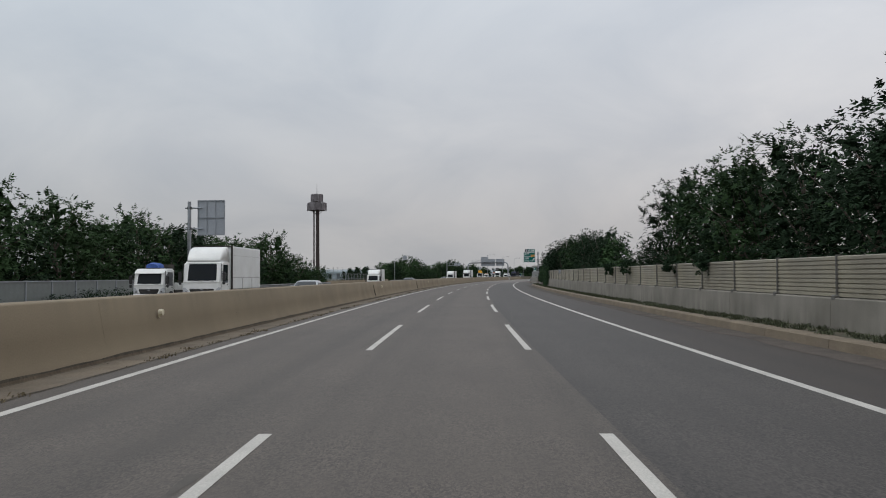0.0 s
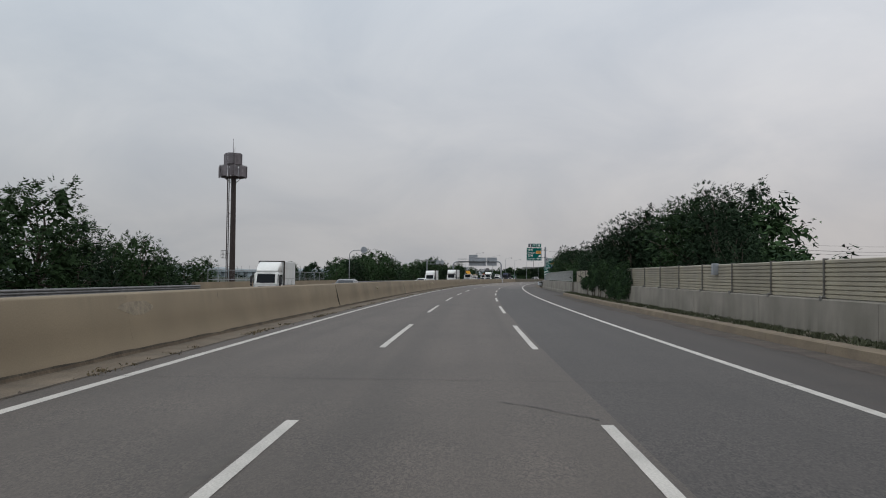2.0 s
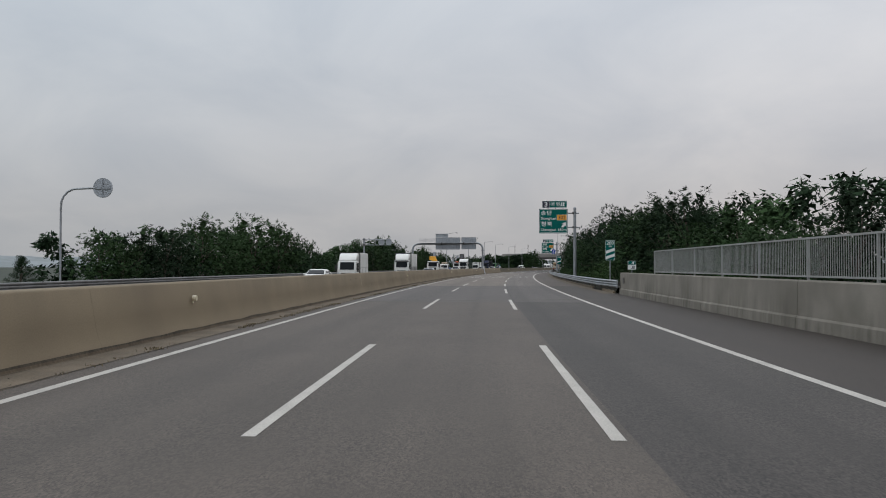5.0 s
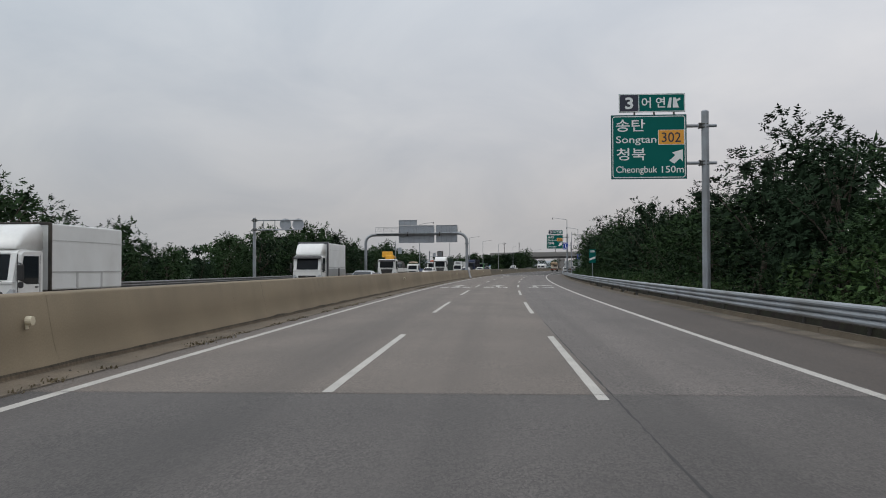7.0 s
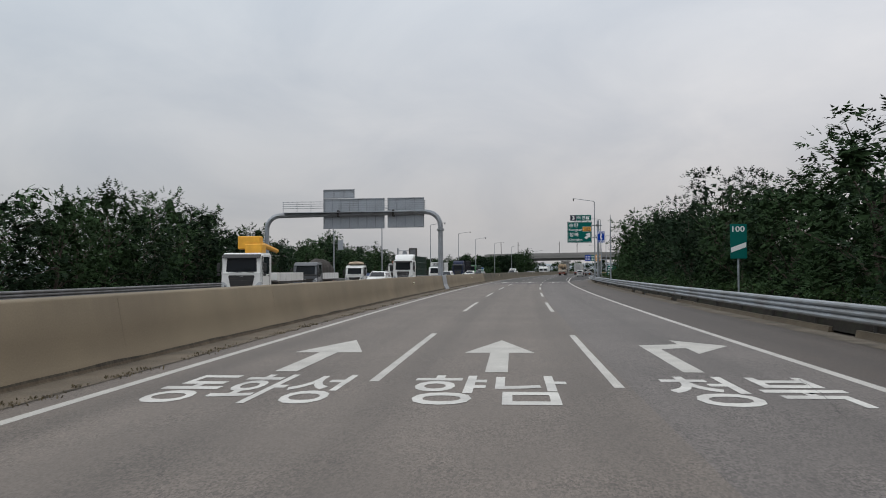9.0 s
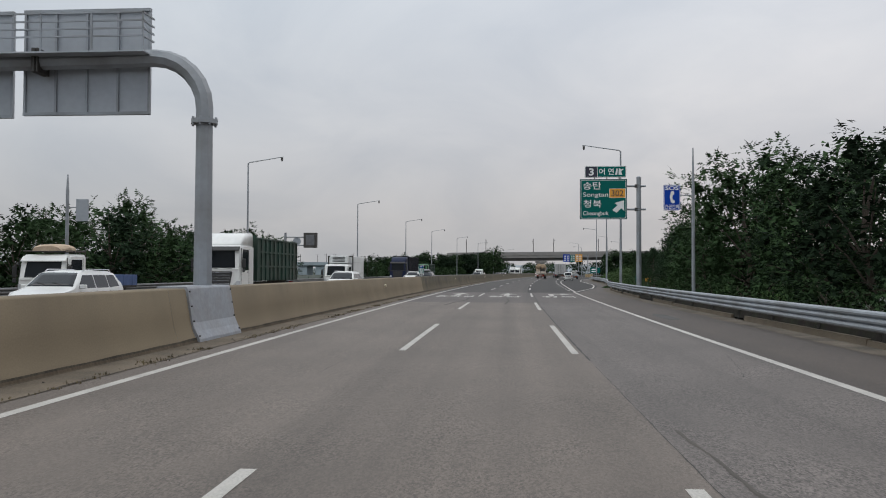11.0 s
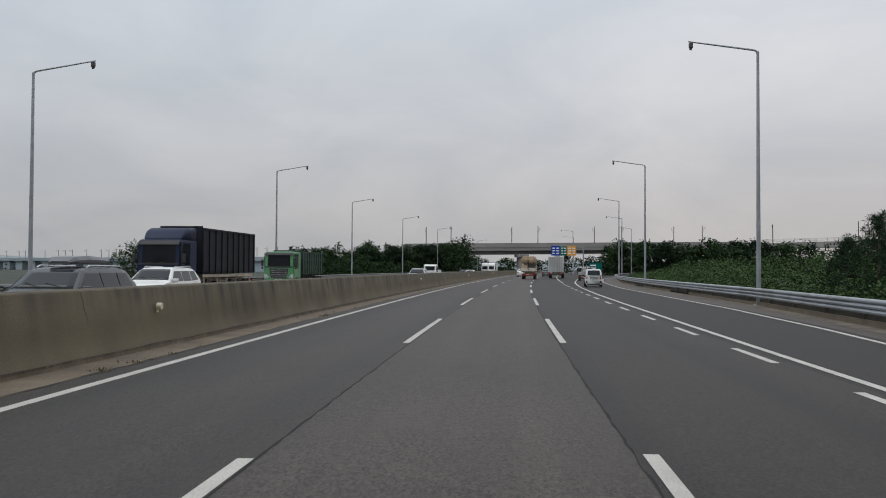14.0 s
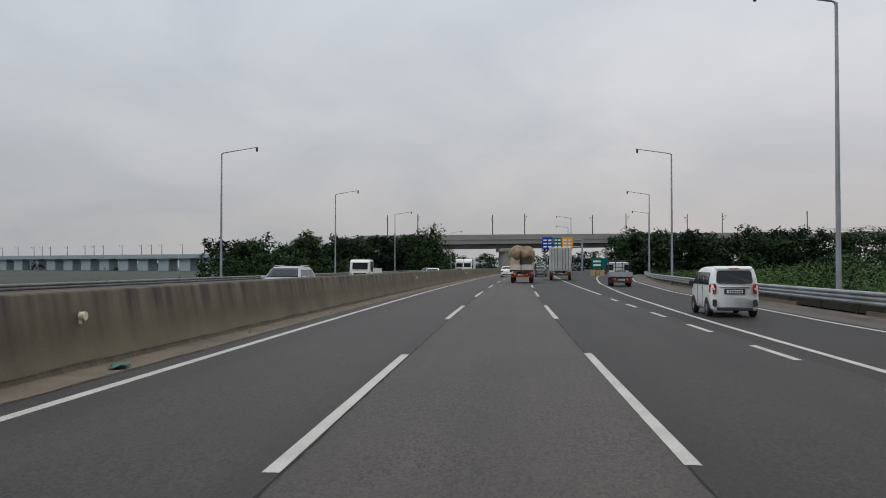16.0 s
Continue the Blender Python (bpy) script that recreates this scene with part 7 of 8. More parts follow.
def car(name, color, label, kind="sedan"):
    """A passenger car, its nose along +y, on the ground at the origin: one rounded shell with panes set flush in it."""
    g = empty(name, None, label, "car")
    suv = kind == "suv"
    L, W, H = (4.75, 0.94, 1.70) if suv else (4.85, 0.92, 1.46)
    belt = 1.06 if suv else 0.94
    h = L / 2
    if suv:
        line = [(-h, belt - 0.06), (-h + 0.08, belt + 0.06), (-h + 0.20, belt + 0.24), (-h + 0.52, H - 0.10), (-h + 0.85, H - 0.03), (-0.4, H), (0.35, H - 0.03), (0.62, H - 0.09), (h - 1.12, belt + 0.06), (h - 0.95, belt + 0.01), (h - 0.42, belt - 0.08), (h - 0.12, belt - 0.20), (h, belt - 0.40)]
    else:
        line = [(-h, belt - 0.10), (-h + 0.10, belt + 0.02), (-h + 0.60, belt + 0.06), (-h + 0.72, belt + 0.08), (-h + 1.45, H - 0.09), (-h + 1.80, H - 0.02), (-0.25, H), (0.35, H - 0.03), (0.58, H - 0.08), (h - 1.18, belt + 0.05), (h - 1.0, belt), (h - 0.42, belt - 0.10), (h - 0.12, belt - 0.22), (h, belt - 0.40)]
    ys, zs = [p[0] for p in line], [p[1] for p in line]

    def top(y):
        return float(np.interp(y, ys, zs))

    def end(y):
        """How far the plan is drawn in towards nose and tail."""
        return float(np.interp(y, (-h, -h + 0.12, -h + 0.6, h - 0.9, h - 0.3, h - 0.1, h), (0.86, 0.95, 1.0, 1.0, 0.95, 0.86, 0.74)))

    def wide(y, z):
        return (W - 0.02 - 0.34 * (z - belt) if z > belt else W - 0.06 * max(0.0, (0.5 - z) / 0.3)) * end(y)

    def sec(y):
        tp = top(y)
        bl = min(belt, tp - 0.06)
        pts = [(wide(y, z) - d, z) for z, d in ((0.22, 0.06), (0.32, 0.0), (0.6 * bl, 0.0), (bl - 0.08, 0.0), (bl, 0.01))]
        pts += [(wide(y, bl + (tp - bl) * f), bl + (tp - bl) * f) for f in (0.35, 0.7)]
        xt = wide(y, tp)
        pts += [(xt - 0.015, tp - 0.05), (xt - 0.06, tp - 0.016), (xt - 0.16, tp - 0.002), (xt * 0.45, tp)]
        return [(x, y, z) for x, z in pts] + [(-x, y, z) for x, z in pts[::-1]]
    bm = B()
    cuts = sorted(set(ys + [-1.2, -0.8, 0.0, h - 0.7]))
    loft(bm, [sec(y) for y in cuts])
    body = part("body", bm, color, g, smooth=True)
    body.data.set_sharp_from_angle(angle=radians(38))

    def pane_over(name_, y0, y1, margin):
        """A pane that follows the roof line from y0 to y1."""
        bm = B()
        n, m = 5, 8
        grid = []
        for i in range(n + 1):
            y = y0 + (y1 - y0) * i / n
            half = wide(y, top(y)) - margin
            grid.append([bm.verts.new((half * (2 * j / m - 1), y, top(y) + 0.010 - 0.012 * abs(2 * j / m - 1) ** 4)) for j in range(m + 1)])
        for i in range(n):
            for j in range(m):
                bm.faces.new((grid[i][j], grid[i + 1][j], grid[i + 1][j + 1], grid[i][j + 1]))
        bmesh.ops.recalc_face_normals(bm, faces=bm.faces)
        bmesh.ops.solidify(bm, geom=bm.faces[:], thickness=0.012)
        return part(name_, bm, GLASS, g, smooth=True)

    cowl, front = h - (1.15 if suv else 1.21), 0.60 if suv else 0.56
    ws = pane_over("windscreen", front + 0.02, cowl - 0.02, 0.085)
    for k in (-0.45, 0.10):
        bm = B()
        tube(bm, [(k, cowl - 0.04, top(cowl - 0.04) + 0.025), (k + 0.42, cowl - 0.16, top(cowl - 0.16) + 0.03)], 0.010, 5)
        part("wiper", bm, PLASTIC, ws)
    if suv:
        pane_over("rear_window", -h + 0.21, -h + 0.50, 0.12)
    else:
        pane_over("rear_window", -h + 0.76, -h + 1.42, 0.10)
    z0, z1 = belt + 0.035, H - 0.17
    tail = -h + (0.42 if suv else 1.02)
    roof_back = -h + (0.72 if suv else 1.58)
    lean = (cowl - front) * (z1 - belt) / (H - 0.09 - belt)
    panes = [[(-0.12, z0), (cowl - 0.20, z0), (cowl - 0.16 - lean, z1), (-0.12, z1)]]
    if suv:
        panes += [[(-1.05, z0), (-0.20, z0), (-0.20, z1), (-1.05, z1)], [(tail + 0.05, z0 + 0.04), (-1.13, z0), (-1.13, z1), (roof_back, z1)]]
    else:
        panes += [[(tail, z0 + 0.02), (-0.20, z0), (-0.20, z1), (roof_back, z1)]]
    for sx in (-1, 1):
        for q in panes:
            bm = B()
            prism(bm, q, -0.008, 0.010, "x")
            for v in bm.verts:
                v.co.x = sx * (wide(v.co.y, v.co.z) + 0.004 + v.co.x)
            bmesh.ops.recalc_face_normals(bm, faces=bm.faces)
            part("side_window", bm, GLASS, g)
        bm = B()
        for yy in (-0.16, cowl - 0.30, -1.10):
            box(bm, sx * W * 0.995 - 0.006, sx * W * 0.995 + 0.006, yy - 0.005, yy + 0.005, 0.36, belt - 0.05)
        part("door_seam", bm, PLASTIC, g)
        bm = B()
        for yy in (-0.34, -1.16):
            box(bm, sx * W - 0.012, sx * W + 0.012, yy - 0.09, yy + 0.09, belt - 0.13, belt - 0.10, 0.008)
        part("door_handle", bm, color, g)
        bm = B()
        x0, x1 = sorted((sx * (W - 0.03), sx * (W + 0.20)))
        box(bm, x0, x1, cowl - 0.34, cowl - 0.22, belt + 0.01, belt + 0.16, 0.035, 2)
        part("mirror", bm, color, g)
        bm = B()
        x0, x1 = sorted((sx * W * 0.50, sx * W * 0.86))
        box(bm, x0, x1, h - 0.32, h - 0.07, belt - 0.36, belt - 0.24, 0.04, 2)
        part("headlight", bm, LENS, g)
        bm = B()
        x0, x1 = sorted((sx * W * 0.52, sx * W * 0.90))
        box(bm, x0, x1, -h - 0.012, -h + 0.16, belt - 0.26, belt - 0.08, 0.03, 2)
        part("tail_light", bm, RED, g)
        for y in (h - 0.92, -h + 0.95):
            bm = B()
            prism(bm, [(y + 0.40 * math.cos(radians(q)), 0.34 + 0.40 * math.sin(radians(q))) for q in range(-20, 201, 20)], *sorted((sx * (W - 0.08), sx * (W + 0.006))), "x")
            part("wheel_arch", bm, PLASTIC, g)
            wheel(g, sx * (W - 0.10), y, 0.34, 0.22)
        if suv:
            bm = B()
            tube(bm, [(sx * W * 0.70, roof_back, H - 0.05), (sx * W * 0.70, roof_back + 0.12, H + 0.015), (sx * W * 0.71, 0.15, H + 0.03), (sx * W * 0.71, 0.32, H - 0.03)], 0.02, 6)
            part("roof_rail", bm, CHROME, g)
    bm = B()
    box(bm, -W * 0.46, W * 0.46, h - 0.12, h + 0.012, belt - 0.56, belt - 0.34, 0.03)
    part("grille", bm, PLASTIC, g)
    bm = B()
    box(bm, -W * 0.70, W * 0.70, h - 0.20, h + 0.02, 0.24, 0.36, 0.03)
    part("bumper", bm, PLASTIC, g)
    bm = B()
    box(bm, -W * 0.80, W * 0.80, -h - 0.03, -h + 0.18, 0.28, 0.48, 0.04, 2)
    part("bumper", bm, PLASTIC if suv else color, g)
    plate(g, h + 0.012, 0.46, False)
    plate(g, -h - 0.012, 0.66, True)
    return g


def kei_van(label):
    """A small upright white van, rounded at the edges, its panes set flush in the shell."""
    g = empty("compact_van", None, label, "car")
    h, H = 1.80, 1.70

    def half(z):
        return float(np.interp(z, (0.22, 0.34, 0.60, 1.0, 1.25, 1.50, 1.60), (0.70, 0.785, 0.80, 0.79, 0.765, 0.715, 0.69)))

    def rear(z):
        return -h + (0.14 * (z - 1.0) / 0.65 if z > 1.0 else 0.03 * abs(z - 0.6))

    def sec(y, top, k=1.0, tilt=0.0):
        zs = (0.22, 0.30, 0.55, 0.9, 1.06, 1.28, 1.48, 1.60)
        side = [(half(min(z, 1.6)) * k, min(z * 1.0, top - 0.10) if z > 1.0 else min(z, top - 0.06)) for z in zs]
        side += [(side[-1][0] - 0.05, top - 0.045), (side[-1][0] - 0.14, top - 0.008), (0.30, top)]
        ring_ = [(x, y + tilt * max(0.0, z - 1.0), z) for x, z in side]
        return ring_ + [(-x, yy, z) for x, yy, z in ring_[::-1]]
    bm = B()
    loft(bm, [sec(-h, H - 0.10, 0.93, 0.215), sec(-h + 0.05, H - 0.04, 0.975, 0.205), sec(-h + 0.16, H - 0.01, 0.995, 0.16), sec(-h + 0.5, H, 1.0, 0.05), sec(0.0, H, 1.0), sec(0.55, H - 0.03, 1.0),
              sec(0.82, H - 0.10, 0.99), sec(1.10, 1.36, 0.985), sec(1.36, 1.06, 0.98), sec(1.60, 0.97, 0.95), sec(1.74, 0.86, 0.88), sec(h, 0.70, 0.78)])
    part("body", bm, WHITE, g, smooth=True)
    # rear window with rounded corners, following the tailgate
    bm = B()
    prism(bm, rounded(-0.60, 0.60, 1.13, 1.56, 0.09), -0.02, 0.02)
    for v in bm.verts:
        v.co.x *= 1 - 0.16 * (v.co.z - 1.13)
        v.co.y += rear(v.co.z) - 0.035 + 0.04 * (abs(v.co.x) / 0.6) ** 4
    rw = part("rear_window", bm, GLASS, g)
    bm = B()
    tube(bm, [(0.0, rear(1.14) - 0.065, 1.14), (0.33, rear(1.22) - 0.065, 1.22)], 0.011, 5)
    part("wiper", bm, PLASTIC, rw)
    bm = B()
    prism(bm, rounded(-0.62, 0.62, 1.02, 1.55, 0.08), -0.02, 0.02)
    for v in bm.verts:
        v.co.y += 1.40 - 0.98 * (v.co.z - 1.02) - 0.12 * (abs(v.co.x) / 0.62) ** 3
    part("windscreen", bm, GLASS, g)
    for sx in (-1, 1):
        for y0, y1, y2, y3 in ((-1.48, -0.58, -0.58, -1.42), (-0.50, 0.32, 0.32, -0.50), (0.40, 1.16, 0.76, 0.40)):
            bm = B()
            prism(bm, [(y0, 1.08), (y1, 1.08), (y2, 1.50), (y3, 1.50)], -0.015, 0.015, "x")
            for v in bm.verts:
                v.co.x = sx * (half(v.co.z) + 0.003 + v.co.x)
            bmesh.ops.recalc_face_normals(bm, faces=bm.faces)
            part("side_window", bm, GLASS, g)
        bm = B()
        for yy in (-0.54, 0.36):
            box(bm, sx * 0.797 - 0.006, sx * 0.797 + 0.006, yy - 0.006, yy + 0.006, 0.34, 1.05)
        part("door_seam", bm, PLASTIC, g)
        bm = B()
        box(bm, sx * 0.80 - 0.012, sx * 0.80 + 0.012, -0.42, -0.26, 0.93, 0.965, 0.008)
        part("door_handle", bm, CHROME, g)
        bm = B()
        prism(bm, rounded(*sorted((sx * 0.60, sx * 0.795)), 0.78, 1.12, 0.07), -0.02, 0.10)
        for v in bm.verts:
            v.co.y += rear(v.co.z) - 0.015 + 0.10 * (max(0.0, abs(v.co.x) - 0.66) / 0.13) ** 2
        tl = part("tail_light", bm, RED, g)
        bm = B()
        prism(bm, rounded(*sorted((sx * 0.64, sx * 0.745)), 0.92, 0.985, 0.02), -0.032, -0.01)
        for v in bm.verts:
            v.co.y += rear(v.co.z) - 0.015 + 0.10 * (max(0.0, abs(v.co.x) - 0.66) / 0.13) ** 2
        part("lens_band", bm, LENS, tl)
        bm = B()
        prism(bm, rounded(*sorted((sx * 0.60, sx * 0.725)), 0.36, 0.60, 0.05), -h - 0.075, -h + 0.02)
        part("bumper_vent", bm, PLASTIC, g)
        bm = B()
        box(bm, *sorted((sx * 0.80, sx * 0.97)), 1.02, 1.12, 1.02, 1.19, 0.04, 2)
        part("mirror", bm, PLASTIC, g)
        bm = B()
        prism(bm, [(-1.2 + 0.36 * math.cos(radians(q)), 0.30 + 0.36 * math.sin(radians(q))) for q in range(0, 181, 20)], *sorted((sx * 0.74, sx * 0.806)), "x")
        prism(bm, [(1.15 + 0.36 * math.cos(radians(q)), 0.30 + 0.36 * math.sin(radians(q))) for q in range(0, 181, 20)], *sorted((sx * 0.74, sx * 0.806)), "x")
        part("wheel_arch", bm, PLASTIC, g)
        for y in (1.15, -1.2):
            wheel(g, sx * 0.725, y, 0.30, 0.18)
    bm = B()
    prism(bm, rounded(-0.755, 0.755, 0.30, 0.66, 0.10), -h - 0.055, -h + 0.12)
    for v in bm.verts:
        v.co.y += 0.10 * (abs(v.co.x) / 0.755) ** 4
    bp = part("bumper", bm, WHITE, g)
    bm = B()
    box(bm, -0.58, 0.58, -h - 0.062, -h + 0.05, 0.23, 0.33, 0.02)
    part("diffuser", bm, PLASTIC, bp)
    bm = B()
    box(bm, -0.50, 0.50, -h - 0.02, -h + 0.06, 1.00, 1.025, 0.006)
    part("tailgate_trim", bm, CHROME, g)
    bm = B()
    prism(bm, rounded(-0.34, 0.34, 0.77, 0.95, 0.03), -h - 0.006, -h + 0.04)
    part("plate_recess", bm, PLASTIC, g)
    plate(g, -h - 0.012, 0.86, True)
    bm = B()
    prism(bm, [(rear(1.60) - 0.05, 1.60), (rear(1.60) - 0.03, 1.66), (-h + 0.40, 1.712), (-h + 0.40, 1.68)], -0.60, 0.60, "x")
    part("roof_spoiler", bm, WHITE, g)
    bm = B()
    box(bm, -0.17, 0.17, rear(1.60) - 0.056, rear(1.60) - 0.03, 1.615, 1.64, 0.006)
    part("brake_light", bm, RED, g)
    return g


def cab(g, color, w, length, z0, z1, y1, visor=True, grille=PLASTIC, big=False):
    """A forward-control lorry cab: nose at y1; w half-width."""
    y0 = y1 - length
    zb = z0 + (z1 - z0) * (0.47 if big else 0.41)
    rake = 0.10 if big else 0.26
    side = [(y0, z0), (y1 - 0.04, z0), (y1, z0 + 0.12), (y1 - 0.015, zb - 0.04), (y1 - rake, z1 - 0.13), (y1 - rake - 0.16, z1 - 0.02), (y1 - rake - 0.4, z1), (y0 + 0.06, z1), (y0, z1 - 0.06)]
    bm = B()
    prism(bm, side, -w, w, "x")
    bmesh.ops.bevel(bm, geom=[e for e in bm.edges if abs(e.verts[0].co.x - e.verts[1].co.x) < 1e-4], offset=0.09, segments=3, affect="EDGES")
    part("cab", bm, color, g)
    # wide curved windscreen in a black surround
    top = z1 - (0.26 if visor else 0.17)

    def at_z(z):
        return y1 - 0.015 - (rake - 0.015) * (z - zb + 0.04) / (z1 - 0.13 - zb + 0.04)

    def screen(half, lo, hi, out, thick):
        bm = B()
        n = 8
        cols = []
        for i in range(n + 1):
            f = 2 * i / n - 1
            cols.append([bm.verts.new((half * f * k, at_z(z) + out - 0.05 * abs(f) ** 6, z)) for z, k in ((lo, 1.0), ((lo + hi) / 2, 0.985), (hi, 0.96))])
        for a, b in zip(cols, cols[1:]):
            for j in range(2):
                bm.faces.new((a[j], b[j], b[j + 1], a[j + 1]))
        bmesh.ops.solidify(bm, geom=bm.faces[:], thickness=thick)
        return bm
    part("screen_surround", screen(w * 0.965, zb - 0.05, top + 0.05, 0.012, 0.05), color if color is WHITE else PLASTIC, g)
    bm = screen(w * (0.915 if color is WHITE else 0.935), zb + 0.03, top, 0.020, 0.03)
    ws = part("windscreen", bm, GLASS, g)
    bm = B()
    box(bm, -w * 0.93, w * 0.93, y1 - 0.06, y1 + 0.016, zb - 0.09, zb + 0.0, 0.015)
    part("cowl", bm, color if color is WHITE else PLASTIC, g)
    for k in (-0.62, -0.02):
        bm = B()
        tube(bm, [(k * w, at_z(zb) + 0.03, zb - 0.02), (k * w + 0.58 * w, at_z(zb + 0.06) + 0.03, zb + 0.05)], 0.014, 5)
        part("wiper", bm, PLASTIC, ws)
    for sx in (-1, 1):
        xx = sorted((sx * (w - 0.02), sx * (w + 0.008)))
        back = y1 - min(length - 0.18, 1.28)
        bm = B()
        prism(bm, [(y1 - rake * 0.4 - 0.14, zb + 0.02), (y1 - rake - 0.20, z1 - 0.22), (back, z1 - 0.22), (back, zb - 0.10), (y1 - 0.62, zb - 0.10)], xx[0], xx[1], "x")
        part("side_window", bm, GLASS, g)
        # door seams and step
        bm = B()
        for yy in (y1 - 0.13, back - 0.07):
            box(bm, xx[0], xx[1], yy - 0.009, yy + 0.009, z0 + 0.05, z1 - 0.16)
        box(bm, xx[0], xx[1], back - 0.07, y1 - 0.13, z0 + 0.05, z0 + 0.068)
        part("door_seam", bm, PLASTIC, g)
        bm = B()
        box(bm, xx[0] - 0.004, xx[1] + 0.006, back + 0.02, back + 0.2, zb - 0.22, zb - 0.17, 0.01)
        part("door_handle", bm, PLASTIC, g)
        bm = B()
        prism(bm, [(y1 - 0.55 + 0.52 * math.cos(radians(a)) - 0.45, z0 - 0.2 + 0.42 * math.sin(radians(a))) for a in range(0, 181, 20)], sorted((sx * (w - 0.1), sx * (w + 0.012)))[0], sorted((sx * (w - 0.1), sx * (w + 0.012)))[1], "x")
        part("wheel_arch", bm, PLASTIC, g)
        bm = B()
        box(bm, sx * (w + 0.15) - 0.09, sx * (w + 0.15) + 0.09, y1 - 0.10, y1 - 0.0, zb + 0.02, zb + 0.50, 0.03)
        box(bm, sx * (w + 0.15) - 0.08, sx * (w + 0.15) + 0.08, y1 - 0.09, y1 - 0.01, zb - 0.20, zb - 0.02, 0.03)
        tube(bm, [(sx * w, y1 - 0.16, zb + 0.54), (sx * (w + 0.16), y1 - 0.05, zb + 0.52)], 0.02, 5)
        part("mirror", bm, PLASTIC, g)
        bm = B()
        prism(bm, [(sx * w * 0.66, z0 + 0.10), (sx * w * 0.95, z0 + 0.10), (sx * w * 0.965, z0 + 0.42), (sx * w * 0.86, z0 + 0.44), (sx * w * 0.70, z0 + 0.26)], y1 - 0.10, y1 + 0.014)
        hl = part("headlight", bm, LENS, g)
        bm = B()
        tube(bm, [(sx * w * 0.80, y1 + 0.010, z0 + 0.19), (sx * w * 0.80, y1 + 0.022, z0 + 0.19)], 0.065, 10)
        part("reflector_bowl", bm, CHROME, hl)
        bm = B()
        tube(bm, [(sx * w * 0.82, y1 + 0.03, z0 - 0.08), (sx * w * 0.82, y1 + 0.056, z0 - 0.08)], 0.06, 10)
        part("fog_lamp", bm, LENS, g)
    gz0, gz1 = z0 + 0.08, (zb - 0.16 if big else z0 + 0.36)
    bm = B()
    prism(bm, [(-w * 0.52, gz0), (w * 0.52, gz0), (w * 0.64, gz1 - 0.06), (w * 0.60, gz1), (-w * 0.60, gz1), (-w * 0.64, gz1 - 0.06)], y1 - 0.08, y1 + 0.010)
    gr = part("grille", bm, PLASTIC, g)
    k_n = 6 if big else 3
    for k in range(k_n):
        zz = gz0 + 0.05 + (gz1 - gz0 - 0.10) * k / max(1, k_n - 1)
        bm = B()
        box(bm, -w * 0.55, w * 0.55, y1 + 0.004, y1 + 0.022, zz - 0.014, zz + 0.014, 0.004)
        part("slat", bm, grille if grille is not PLASTIC else CHASSIS, gr)
    bm = B()
    box(bm, -w * 0.08, w * 0.08, y1 + 0.01, y1 + 0.026, gz1 - 0.085, gz1 - 0.035, 0.006)
    part("emblem", bm, CHROME, gr)
    bm = B()
    box(bm, -w * 0.99, w * 0.99, y1 - 0.25, y1 + 0.04, z0 - 0.24, z0 + 0.07, 0.05, 2)
    bp = part("bumper", bm, color, g)
    bm = B()
    box(bm, -w * 0.62, w * 0.62, y1 - 0.2, y1 + 0.048, z0 - 0.20, z0 - 0.10, 0.015)
    part("bumper_vent", bm, PLASTIC, bp)
    if visor:
        bm = B()
        prism(bm, [(y1 - rake - 0.02, z1 - 0.16), (y1 - rake + 0.18, z1 - 0.30), (y1 - rake + 0.17, z1 - 0.26), (y1 - rake - 0.02, z1 - 0.08)], -w * 0.93, w * 0.93, "x")
        part("sun_visor", bm, PLASTIC if big else color, g)
    plate(g, y1 + 0.046, z0 - 0.0, False)


def chassis(g, w, y0, y1, z, wheels, r=0.42, color=CHASSIS):
    bm = B()
    for x in (-w * 0.42, w * 0.42):
        box(bm, x - 0.05, x + 0.05, y0, y1, z - 0.22, z, 0.01)
    for k in range(6):
        y = y0 + (y1 - y0) * (k + 0.5) / 6
        box(bm, -w * 0.42, w * 0.42, y - 0.05, y + 0.05, z - 0.18, z - 0.05)
    part("chassis", bm, color, g)
    for y in wheels:
        for sx in (-1, 1):
            wheel(g, sx * (w - 0.16), y, r, 0.28)
    bm = B()
    box(bm, -w * 0.95, w * 0.95, y0 - 0.06, y0 + 0.02, z - 0.42, z - 0.28, 0.02)
    bp = part("rear_bumper", bm, color, g)
    for sx in (-1, 1):
        bm = B()
        x0, x1 = sorted((sx * w * 0.62, sx * w * 0.93))
        box(bm, x0, x1, y0 - 0.09, y0 - 0.03, z - 0.26, z - 0.12, 0.015)
        part("tail_light", bm, RED, g)
        bm = B()
        x0, x1 = sorted((sx * w * 0.5, sx * w * 0.6))
        box(bm, x0, x1, y0 - 0.085, y0 - 0.03, z - 0.26, z - 0.12, 0.015)
        part("indicator", bm, AMBER, g)
    plate(g, y0 - 0.07, z - 0.20, True)


